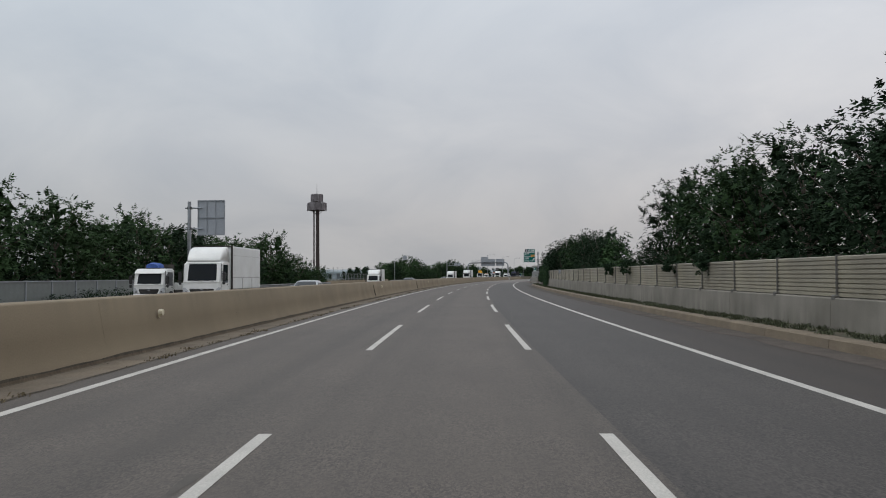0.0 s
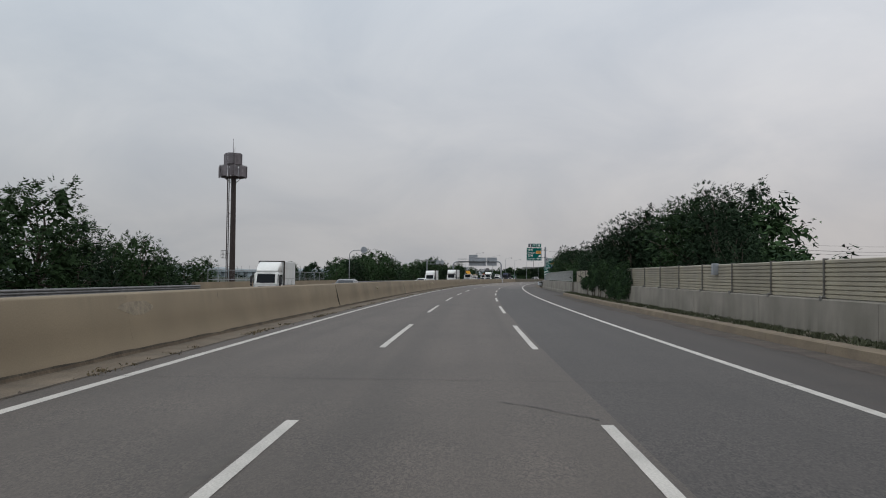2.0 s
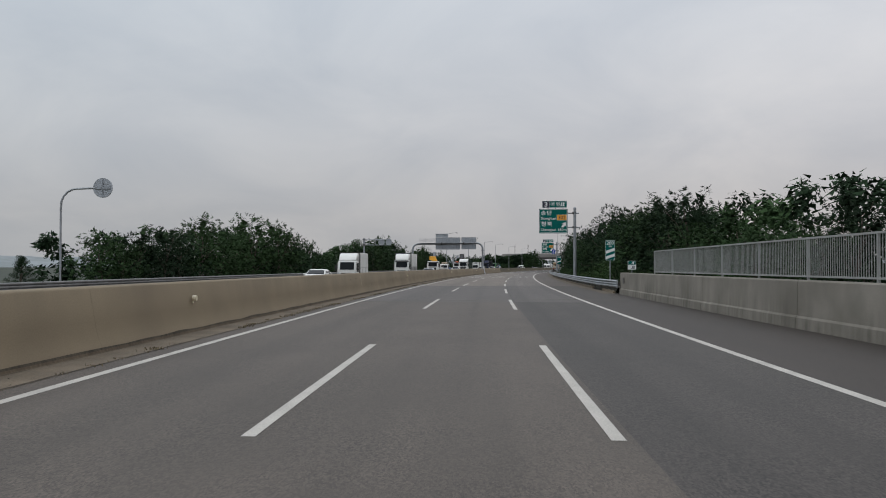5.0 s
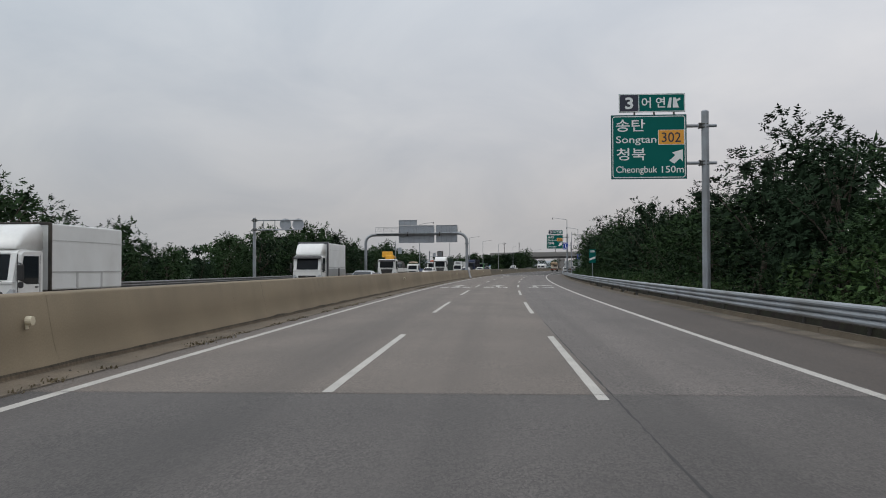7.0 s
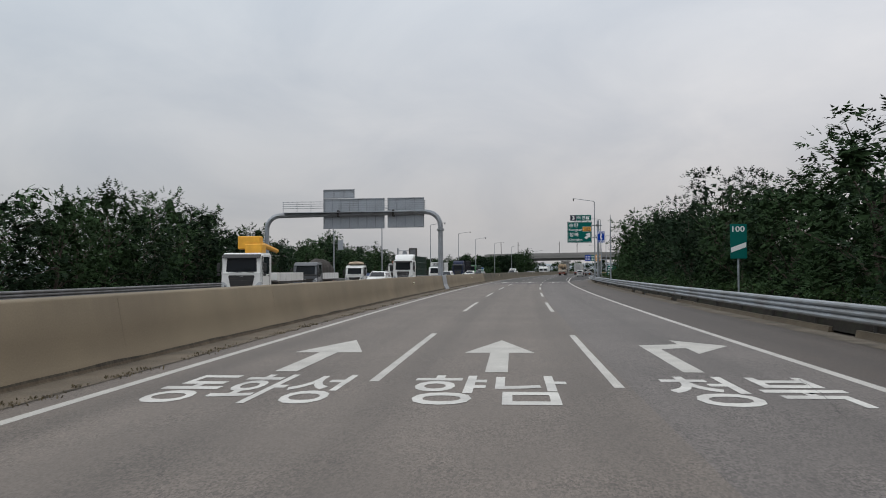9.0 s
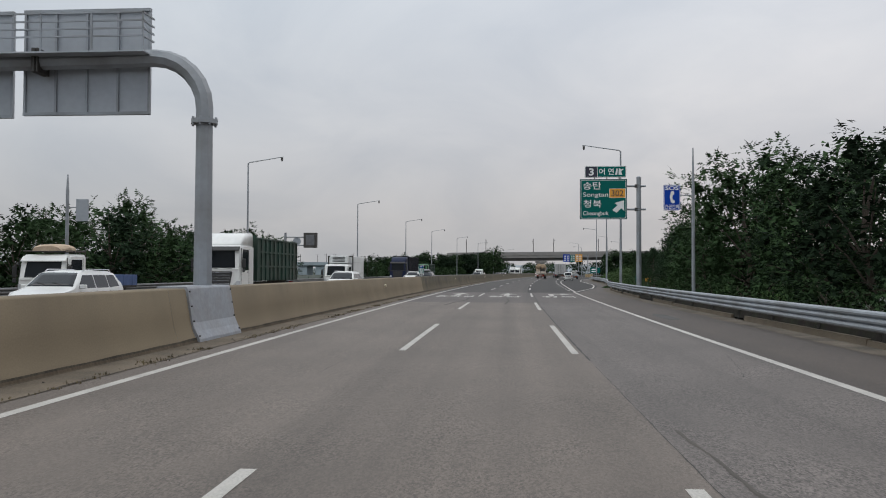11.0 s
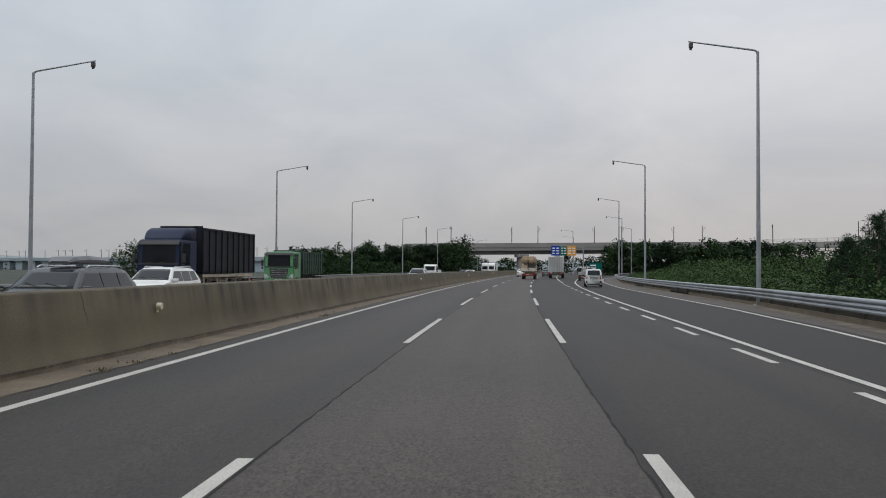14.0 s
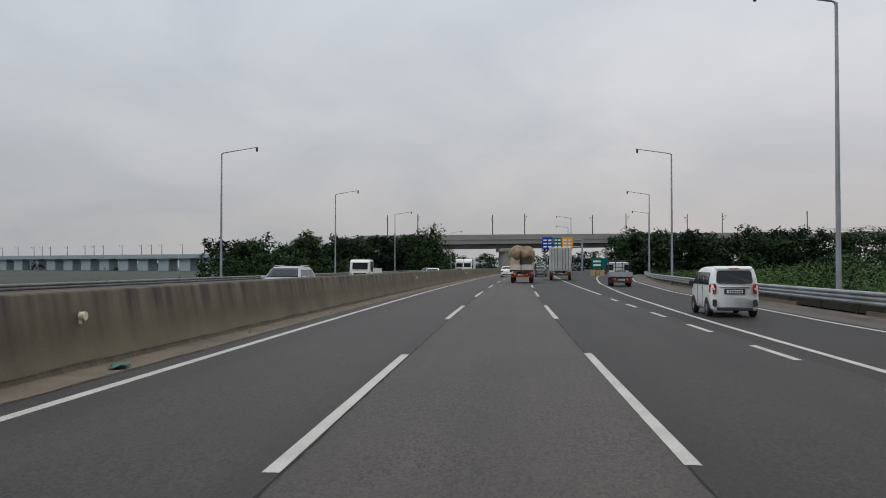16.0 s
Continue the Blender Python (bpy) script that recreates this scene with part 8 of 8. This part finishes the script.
def van_body(g, w, y0, y1, z0, z1, material, doors=True):
    bm = B()
    box(bm, -w, w, y0, y1, z0, z1, 0.05, 2)
    bd = part("box_body", bm, material, g)
    bm = B()
    for x in (-w - 0.012, w - 0.012):
        box(bm, x, x + 0.024, y0 - 0.01, y1 + 0.01, z0 + (z1 - z0) * 0.26, z0 + (z1 - z0) * 0.285)
        box(bm, x, x + 0.024, y0 - 0.01, y1 + 0.01, z1 - 0.55, z1 - 0.535)
        for f in (0.32, 0.66):
            y = y0 + (y1 - y0) * f
            box(bm, x, x + 0.024, y - 0.06, y + 0.06, z0, z0 + (z1 - z0) * 0.28)
    part("side_rail", bm, BOXG if material is BOXW else CHASSIS, bd)
    bm = B()
    for sx in (-1, 1):
        box(bm, sx * w - 0.05, sx * w + 0.05, y1 - 0.05, y1 + 0.04, z0, z1 + 0.02, 0.01)
    box(bm, -w, w, y1 - 0.05, y1 + 0.04, z1 - 0.06, z1 + 0.03, 0.01)
    part("front_frame", bm, CHASSIS, bd)
    if doors:
        for sx in (-1, 1):
            bm = B()
            x0, x1 = sorted((sx * 0.02, sx * (w - 0.06)))
            box(bm, x0, x1, y0 - 0.035, y0, z0 + 0.05, z1 - 0.08, 0.01)
            d = part("rear_door", bm, material, bd)
            bm = B()
            for f in (0.22, 0.5, 0.78):
                x = x0 + (x1 - x0) * f
                tube(bm, [(x, y0 - 0.055, z0 + 0.08), (x, y0 - 0.055, z1 - 0.12)], 0.022, 6)
            part("lock_bar", bm, CHASSIS, d)
    return bd


def deflector(g, w, z0, z1, y0, y1, material):
    """Rounded wind deflector on a cab roof."""
    h = z1 - z0
    bm = B()
    loft(bm, [[(-w * k, y, z0 - 0.02), (-w * k, y, z0 + (z - z0) * 0.72), (-w * k * 0.97, y, z0 + (z - z0) * 0.9), (-w * k * 0.88, y, z), (w * k * 0.88, y, z), (w * k * 0.97, y, z0 + (z - z0) * 0.9), (w * k, y, z0 + (z - z0) * 0.72), (w * k, y, z0 - 0.02)]
              for y, z, k in ((y1, z0 + 0.05, 0.86), (y1 - 0.10, z0 + h * 0.26, 0.92), (y1 - 0.28, z0 + h * 0.55, 0.95), (y1 - 0.55, z0 + h * 0.80, 0.98), (y1 - 0.85, z0 + h * 0.94, 1.0), (y0, z1, 1.0))])
    part("roof_deflector", bm, material, g, smooth=True)


def box_truck(label, w=1.15, length=8.6, top=3.55, cab_top=2.65, z0=0.75, color=WHITE, body=BOXW, fridge=False, shield=True, cab_len=1.75):
    """Lorry with a closed box; its nose at y = 0, running back to -length."""
    g = empty("box_truck", None, label, "truck")
    cab(g, color, w * 0.97, cab_len, z0 - 0.05, cab_top, 0.0, visor=False)
    chassis(g, w, -length, -0.4, 0.95, (-1.2, -length + 2.0), 0.44)
    van_body(g, w, -length, -cab_len - 0.28, 1.0, top, body)
    if shield:
        deflector(g, w * 0.92, cab_top, top - 0.05, -cab_len, -0.35, color)
    if fridge:
        bm = B()
        box(bm, -w * 0.72, w * 0.72, -cab_len - 0.26, -cab_len + 0.5, top - 0.62, top + 0.02, 0.06, 2)
        f = part("cooling_unit", bm, BOXW, g)
        bm = B()
        for k in range(4):
            box(bm, -w * 0.5, w * 0.5, -cab_len + 0.5, -cab_len + 0.52, top - 0.5 + 0.12 * k, top - 0.44 + 0.12 * k)
        part("cooling_slat", bm, PLASTIC, f)
    return g


def flatbed(g, w, y0, y1, z, side_h, material, ribs=5):
    bm = B()
    box(bm, -w, w, y0, y1, z - 0.10, z, 0.01)
    part("bed", bm, CHASSIS, g)
    for name, x0, x1, a, b in (("side_board", -w, -w + 0.05, y0, y1), ("side_board", w - 0.05, w, y0, y1), ("tail_board", -w, w, y0 - 0.05, y0)):
        bm = B()
        box(bm, x0, x1, a, b, z, z + side_h, 0.008)
        if name == "side_board":
            for k in range(ribs):
                y = a + (b - a) * (k + 0.5) / ribs
                box(bm, x0 - 0.015, x1 + 0.015, y - 0.04, y + 0.04, z, z + side_h)
        part(name, bm, material, g)


def tub(g, w, y0, y1, z0, z1, material, ribs=9, bars=0):
    """An open ribbed tipper body."""
    bm = B()
    box(bm, -w, w, y0, y1, z0, z0 + 0.12)
    for x0, x1 in ((-w, -w + 0.06), (w - 0.06, w)):
        box(bm, x0, x1, y0, y1, z0, z1, 0.01)
    box(bm, -w, w, y0, y0 + 0.06, z0, z1, 0.01)
    box(bm, -w, w, y1 - 0.06, y1, z0, z1 + 0.1, 0.01)
    t = part("tipper_body", bm, material, g)
    for k in range(ribs + 1):
        y = y0 + 0.06 + (y1 - y0 - 0.12) * k / ribs
        for sx in (-1, 1):
            bm = B()
            box(bm, sx * (w + 0.03) - 0.04, sx * (w + 0.03) + 0.04, y - 0.05, y + 0.05, z0, z1, 0.008)
            part("rib", bm, material, t)
    for sx in (-1, 1):
        for z in [z1 - 0.05] + [z0 + (z1 - z0) * (k + 1) / (bars + 1) for k in range(bars)]:
            bm = B()
            box(bm, sx * (w + 0.03) - 0.05, sx * (w + 0.03) + 0.05, y0, y1, z - 0.04, z + 0.05)
            part("rail", bm, material, t)
    return t


def lump(bm, rn, y0, y1, w, z0, z1, n=9, m=12):
    """A heaped load with an uneven skin."""
    secs = []
    for i in range(n):
        f = i / (n - 1)
        k = math.sin(math.pi * min(max(f, 0.12), 0.88)) ** 0.35
        sec = []
        for j in range(m):
            a = math.pi * j / (m - 1)
            r = 1 + rn.uniform(-0.06, 0.06)
            sec.append((-w * math.cos(a) * k * r, y0 + (y1 - y0) * f, z0 + (z1 - z0) * k * r * math.sin(a) ** 0.6))
        secs.append(sec)
    loft(bm, secs)


def put(g, s, u, turn=180.0):
    g.matrix_world = spot(s, u, 0, turn)
    return g


rv = random.Random(9)
LANE1, LANE2, LANE3 = -11.0, -14.7, -18.35
# towards us, the near end of the walk first
put(box_truck("large white box truck with a rounded roof deflector"), 40.0, LANE2)
g = empty("flatbed_truck", None, "small white flatbed truck with blue cargo on its roof", "truck")
cab(g, WHITE, 0.95, 1.6, 0.68, 2.25, 0.0)
chassis(g, 0.95, -5.6, -0.4, 0.8, (-1.0, -4.4), 0.36)
flatbed(g, 0.95, -5.6, -1.75, 0.95, 0.42, WHITE)
bm = B()
lump(bm, rv, -1.5, -0.5, 0.5, 2.3, 2.62)
part("roof_load", bm, mat("blue_sheet", (0.04, 0.09, 0.30), 0.8, vary=0.2), g)
bm = B()
box(bm, -0.9, 0.9, -1.72, -1.64, 0.95, 2.5, 0.01)
part("headboard", bm, CHASSIS, g)
put(g, 41.5, LANE3)
put(car("sedan", SILVER, "silver sedan driving on the opposite carriageway"), 52.0, LANE1)
put(box_truck("white light box truck with a smooth roof deflector", 0.92, 5.3, 2.75, 1.98, 0.62, cab_len=1.45), 111.0, LANE2)
put(car("sedan", GREYP, "dark grey sedan behind the median barrier"), 123.5, LANE1)
put(car("sedan", WHITE, "white sedan on the opposite carriageway"), 217.0, LANE2)
put(box_truck("white covered truck with a tall roof deflector", 1.05, 7.0, 3.15, 2.3, 0.7, cab_len=1.6), 230.0, LANE2)
g = box_truck("large white box truck with a grey lower band", 1.18, 9.2, 3.7, 2.7, 0.78)
for sx in (-1, 1):
    bm = B()
    box(bm, *sorted((sx * 1.185, sx * 1.215)), -9.1, -2.2, 1.03, 1.62, 0.01)
    band = part("side_band", bm, SILVER, g, "dull silver lower side panel")
    bm = B()
    box(bm, *sorted((sx * 1.20, sx * 1.26)), -6.35, -6.05, 0.98, 1.66, 0.02)
    part("latch_post", bm, PLASTIC, band)
bm = B()
for sx in (-1, 1):
    box(bm, *sorted((sx * 1.13, sx * 1.24)), -2.24, -1.96, 1.0, 3.66, 0.03)
box(bm, -1.24, 1.24, -2.24, -1.96, 3.62, 3.78, 0.03)
part("front_frame", bm, GREYP, g, "dark grey front frame of the box")
bm = B()
prism(bm, [(-0.30, 2.50), (0.06, 2.40), (0.06, 2.45), (-0.30, 2.62)], -1.08, 1.08, "x")
part("sun_visor", bm, PLASTIC, g)
put(g, 270.5, LANE2)
put(car("sedan", SILVER, "silver sedan driving on the opposite carriageway"), 275.0, LANE1)
g = empty("crane_truck", None, "white flatbed truck with a yellow crane behind its cab", "truck")
cab(g, WHITE, 1.15, 1.8, 0.72, 2.75, 0.0, big=True)
chassis(g, 1.15, -8.5, -0.4, 1.0, (-1.2, -6.0, -7.2), 0.46)
flatbed(g, 1.15, -8.5, -3.0, 1.15, 0.5, WHITE)
bm = B()
box(bm, -0.5, 0.5, -2.8, -2.0, 1.0, 3.3, 0.04)
box(bm, -0.35, 0.95, -2.7, -2.1, 3.0, 3.75, 0.05)
tube(bm, [(0, -2.4, 3.4), (0, -6.5, 3.0)], [0.2, 0.14], 8)
part("crane", bm, mat("crane_yellow", (0.72, 0.36, 0.03), 0.5, vary=0.1), g)
put(g, 309.0, LANE2)
g = empty("cargo_truck", None, "flatbed truck with a dark covered load and pale sides", "truck")
cab(g, GREYP, 1.1, 1.7, 0.72, 2.5, 0.0)
chassis(g, 1.1, -7.6, -0.4, 0.95, (-1.2, -5.6), 0.42)
flatbed(g, 1.1, -7.6, -1.9, 1.05, 0.55, WHITE, 6)
bm = B()
lump(bm, rv, -7.4, -2.0, 1.02, 1.5, 2.9)
part("tarpaulin", bm, TARP, g)
put(g, 335.0, LANE3)
g = empty("flatbed_truck", None, "white flatbed truck with sacks tied on its cab roof", "truck")
cab(g, WHITE, 1.02, 1.65, 0.7, 2.35, 0.0)
chassis(g, 1.02, -6.4, -0.4, 0.88, (-1.1, -4.9), 0.38)
flatbed(g, 1.02, -6.4, -1.85, 1.0, 0.5, mat("blue_board", (0.06, 0.10, 0.22), 0.6, vary=0.15), 5)
bm = B()
lump(bm, rv, -1.5, -0.35, 0.85, 2.46, 2.78)
part("roof_load", bm, SACK, g)
bm = B()
for x in (-0.9, 0.9):
    tube(bm, [(x, -1.75, 1.0), (x, -1.75, 2.5), (x, -0.2, 2.48)], 0.025, 5)
for y in (-1.75, -0.9, -0.2):
    tube(bm, [(-0.9, y, 2.46), (0.9, y, 2.46)], 0.022, 5)
part("roof_rack", bm, CHASSIS, g)
put(g, 354.0, LANE3)
put(car("suv", WHITE, "white sport utility vehicle with roof rails", "suv"), 349.5, LANE2)
g = empty("tipper_truck", None, "white heavy lorry with a green ribbed tipper body", "truck")
cab(g, WHITE, 1.22, 2.2, 0.75, 3.05, 0.0, grille=CHROME, big=True)
chassis(g, 1.22, -11.0, -0.4, 1.05, (-1.4, -4.2, -8.6, -9.9), 0.5)
deflector(g, 1.15, 3.05, 3.75, -2.2, -0.5, WHITE)
tub(g, 1.22, -11.0, -2.6, 1.15, 3.55, CARGO_GREEN, 10, 2)
put(g, 364.0, LANE2)
g = empty("crane_truck", None, "white truck with an orange crane and an orange-sided flatbed", "truck")
ORANGE = mat("bed_orange", (0.42, 0.075, 0.025), 0.6, vary=0.15, dark=(0.12, 0.03, 0.02), stain=0.5, stain_scale=1.5)
cab(g, WHITE, 1.15, 1.9, 0.75, 2.75, 0.0, big=True)
chassis(g, 1.15, -9.0, -0.4, 1.0, (-1.3, -6.2, -7.5), 0.46)
flatbed(g, 1.17, -9.0, -3.1, 1.1, 0.40, ORANGE, 4)
for sx in (-1, 1):
    bm = B()
    box(bm, *sorted((sx * 1.12, sx * 1.16)), -8.9, -3.2, 1.50, 1.78, 0.01)
    part("side_board", bm, BOXW, g)
bm = B()
tube(bm, [(0, -2.5, 1.0), (0, -2.5, 2.4)], [0.22, 0.18], 8)
part("crane_column", bm, BOXW, g)
bm = B()
tube(bm, [(-0.2, -2.5, 2.5), (0.2, -1.6, 3.1), (0.4, 0.0, 3.0)], [0.20, 0.20, 0.14], 8)
tube(bm, [(-0.75, -2.5, 1.2), (-0.75, -2.4, 2.9), (0.0, -2.3, 3.2)], 0.06, 6)
part("crane_arm", bm, ORANGE, g)
put(g, 378.7, LANE3)
put(car("suv", WHITE, "white sport utility vehicle with roof rails", "suv"), 381.0, LANE1 - 0.6)
put(box_truck("white refrigerated box truck with a cooling unit", 1.08, 6.8, 3.02, 2.3, 0.7, fridge=True, shield=False, cab_len=1.6), 391.6, LANE2)
DARKP = mat("car_dark_grey", (0.055, 0.058, 0.064), 0.25, 0.3, vary=0.02, spec=0.6)
g = car("suv", DARKP, "dark grey sport utility vehicle with a long roof box", "suv")
bm = B()
loft(bm, [ring(y, wb, wb * 0.9, 1.76, z, 0.05, 0.03) for y, wb, z in ((-1.55, 0.34, 1.84), (-1.42, 0.42, 1.94), (-0.4, 0.44, 1.99), (0.2, 0.40, 1.95), (0.42, 0.28, 1.84))])
part("roof_box", bm, GREYP, g)
put(g, 423.0, LANE1)
put(car("suv", WHITE, "white sport utility vehicle with roof rails", "suv"), 437.3, LANE2)
TRAILER = mat("trailer_frame", (0.40, 0.36, 0.30), 0.7, 0.1, vary=0.2, dark=(0.14, 0.11, 0.085), stain=0.7, stain_scale=1.5)
g = empty("tipper_semi_truck", None, "dark blue articulated lorry with a slate ribbed tipper trailer", "truck")
cab(g, NAVYP, 1.22, 2.3, 0.75, 3.2, -3.9, big=True)
chassis(g, 1.22, -16.2, -4.3, 1.1, (-5.3, -8.1, -12.2, -13.5, -14.8), 0.5, TRAILER)
deflector(g, 1.16, 3.2, 3.9, -6.2, -4.4, NAVYP)
for sx in (-1, 1):
    bm = B()
    box(bm, *sorted((sx * 1.12, sx * 1.20)), -16.0, -7.2, 1.12, 1.30, 0.01)
    for y in (-15.6, -12.85, -11.2, -9.6, -7.4):
        box(bm, *sorted((sx * 1.10, sx * 1.18)), y - 0.06, y + 0.06, 0.72, 1.14, 0.01)
    part("side_beam", bm, TRAILER, g)
t = tub(g, 1.25, -16.2, -6.9, 1.35, 3.95, CARGO_DARK, 9, 0)
bm = B()
box(bm, 1.30, 1.33, -14.2, -12.9, 2.2, 2.3)
part("red_stripe", bm, RED, t)
put(g, 441.2, LANE3)
g = empty("tipper_truck", None, "bright green lorry with a dark green ribbed tipper body", "truck")
cab(g, GREENP, 1.22, 2.1, 0.75, 3.0, 0.0, grille=CHROME, big=True)
chassis(g, 1.22, -9.4, -0.4, 1.05, (-1.4, -3.6, -7.2, -8.4), 0.5)
tub(g, 1.22, -9.4, -2.5, 1.15, 3.05, CARGO_GREEN, 9, 2)
put(g, 467.0, LANE3)
put(car("suv", SILVER, "silver sport utility vehicle behind the median barrier", "suv"), 495.5, LANE1)
g = empty("flatbed_truck", None, "small white flatbed truck on the opposite carriageway", "truck")
cab(g, WHITE, 1.02, 1.65, 0.7, 2.35, 0.0)
chassis(g, 1.02, -6.4, -0.4, 0.88, (-1.1, -4.9), 0.38)
flatbed(g, 1.02, -6.4, -1.85, 1.0, 0.5, WHITE, 5)
put(g, 533.0, LANE2)
put(car("sedan", WHITE, "white sedan on the opposite carriageway"), 562.0, LANE1)
put(car("sedan", GREYP, "dark grey sedan behind the median barrier"), 585.0, LANE2)
put(box_truck("large white box truck with a rounded roof deflector"), 652.0, LANE2)
put(box_truck("large white box truck with grey side rails", 1.18, 9.2, 3.7, 2.7, 0.78), 668.0, LANE3)

# ahead, on our own side
put(kei_van("white upright compact van with a dark tailgate window"), 484.6, 7.72, -1.5)
g = empty("pickup_truck", None, "grey and white small pickup truck with a cargo frame", "truck")
cab(g, WHITE, 0.82, 1.35, 0.58, 1.86, 2.2, visor=False)
chassis(g, 0.82, -2.4, 2.0, 0.72, (1.3, -1.4), 0.32)
flatbed(g, 0.84, -2.4, 0.75, 0.74, 0.36, SILVER, 4)
bm = B()
for x in (-0.72, 0.72):
    box(bm, x - 0.30, x + 0.30, 0.83, 0.846, 1.20, 1.66, 0.01)
part("rear_window", bm, GLASS, g)
bm = B()
for x in (-0.78, -0.26, 0.26, 0.78):
    tube(bm, [(x, 0.72, 1.0), (x, 0.72, 1.98)], 0.028, 6)
for z in (1.45, 1.72, 1.97):
    tube(bm, [(-0.8, 0.72, z), (0.8, 0.72, z)], 0.028, 6)
for x in (-0.8, 0.8):
    tube(bm, [(x, 0.72, 1.97), (x, 1.9, 1.99)], 0.024, 6)
part("cargo_frame", bm, CHASSIS, g)
bm = B()
lump(bm, rv, -1.9, 0.2, 0.6, 0.76, 1.22)
part("load", bm, TARP, g)
put(g, 528.4, 9.3, -3.0)
g.matrix_world = g.matrix_world @ Matrix.Scale(1.12, 4)
g = empty("hay_truck", None, "small red and white flatbed truck heaped with straw", "truck")
cab(g, paint("cream", (0.55, 0.50, 0.42)), 0.98, 1.6, 0.68, 2.1, 5.8, visor=False)
chassis(g, 0.98, 0.0, 5.4, 0.95, (4.9, 1.3), 0.40, RUST)
flatbed(g, 1.02, 0.0, 4.1, 1.15, 0.5, mat("cream_board", (0.50, 0.45, 0.38), 0.7, vary=0.15), 5)
for sx, top in ((-1, 3.42), (1, 3.36)):
    bm = B()
    secs = []
    for i in range(11):
        f = i / 10
        k = max(0.10, 1 - abs(2 * f - 1) ** 3.2) ** 0.5
        sec = []
        for j in range(16):
            a = 2 * math.pi * j / 16
            r = 1 + rv.uniform(-0.07, 0.07)
            sec.append((sx * 0.40 + 0.80 * k * r * math.cos(a), -0.18 + 4.3 * f, 2.52 + (top - 2.52) * k * r * math.sin(a)))
        secs.append(sec)
    loft(bm, secs)
    part("straw_pile", bm, HAY, g, smooth=True)
bm = B()
box(bm, 0.02, 0.95, -0.04, 0.9, 1.66, 2.4, 0.03)
part("dark_crate", bm, TARP, g)
bm = B()
box(bm, -0.95, -0.10, 0.02, 0.9, 1.2, 2.3, 0.06)
part("sack", bm, SACK, g)
bm = B()
tube(bm, [(0, -0.06, 1.2), (0, -0.08, 2.9)], 0.035, 6)
part("stake", bm, PLASTIC, g)
put(g, 539.5, 0.66, -2.0)
g.matrix_world = g.matrix_world @ Matrix.Scale(1.14, 4)
g = box_truck("grey aluminium box truck with two rear doors", 1.2, 9.0, 3.6, 2.5, 0.75, body=BOXG)
put(g, 567.0, 5.6, -2.0)
g.matrix_world = g.matrix_world @ Matrix.Scale(1.12, 4)
put(car("suv", GREYP, "dark grey sport utility vehicle ahead in traffic", "suv"), 596.0, 3.1, -2.0)
put(car("suv", WHITE, "white sport utility vehicle ahead in traffic", "suv"), 588.0, -2.2, -2.0)
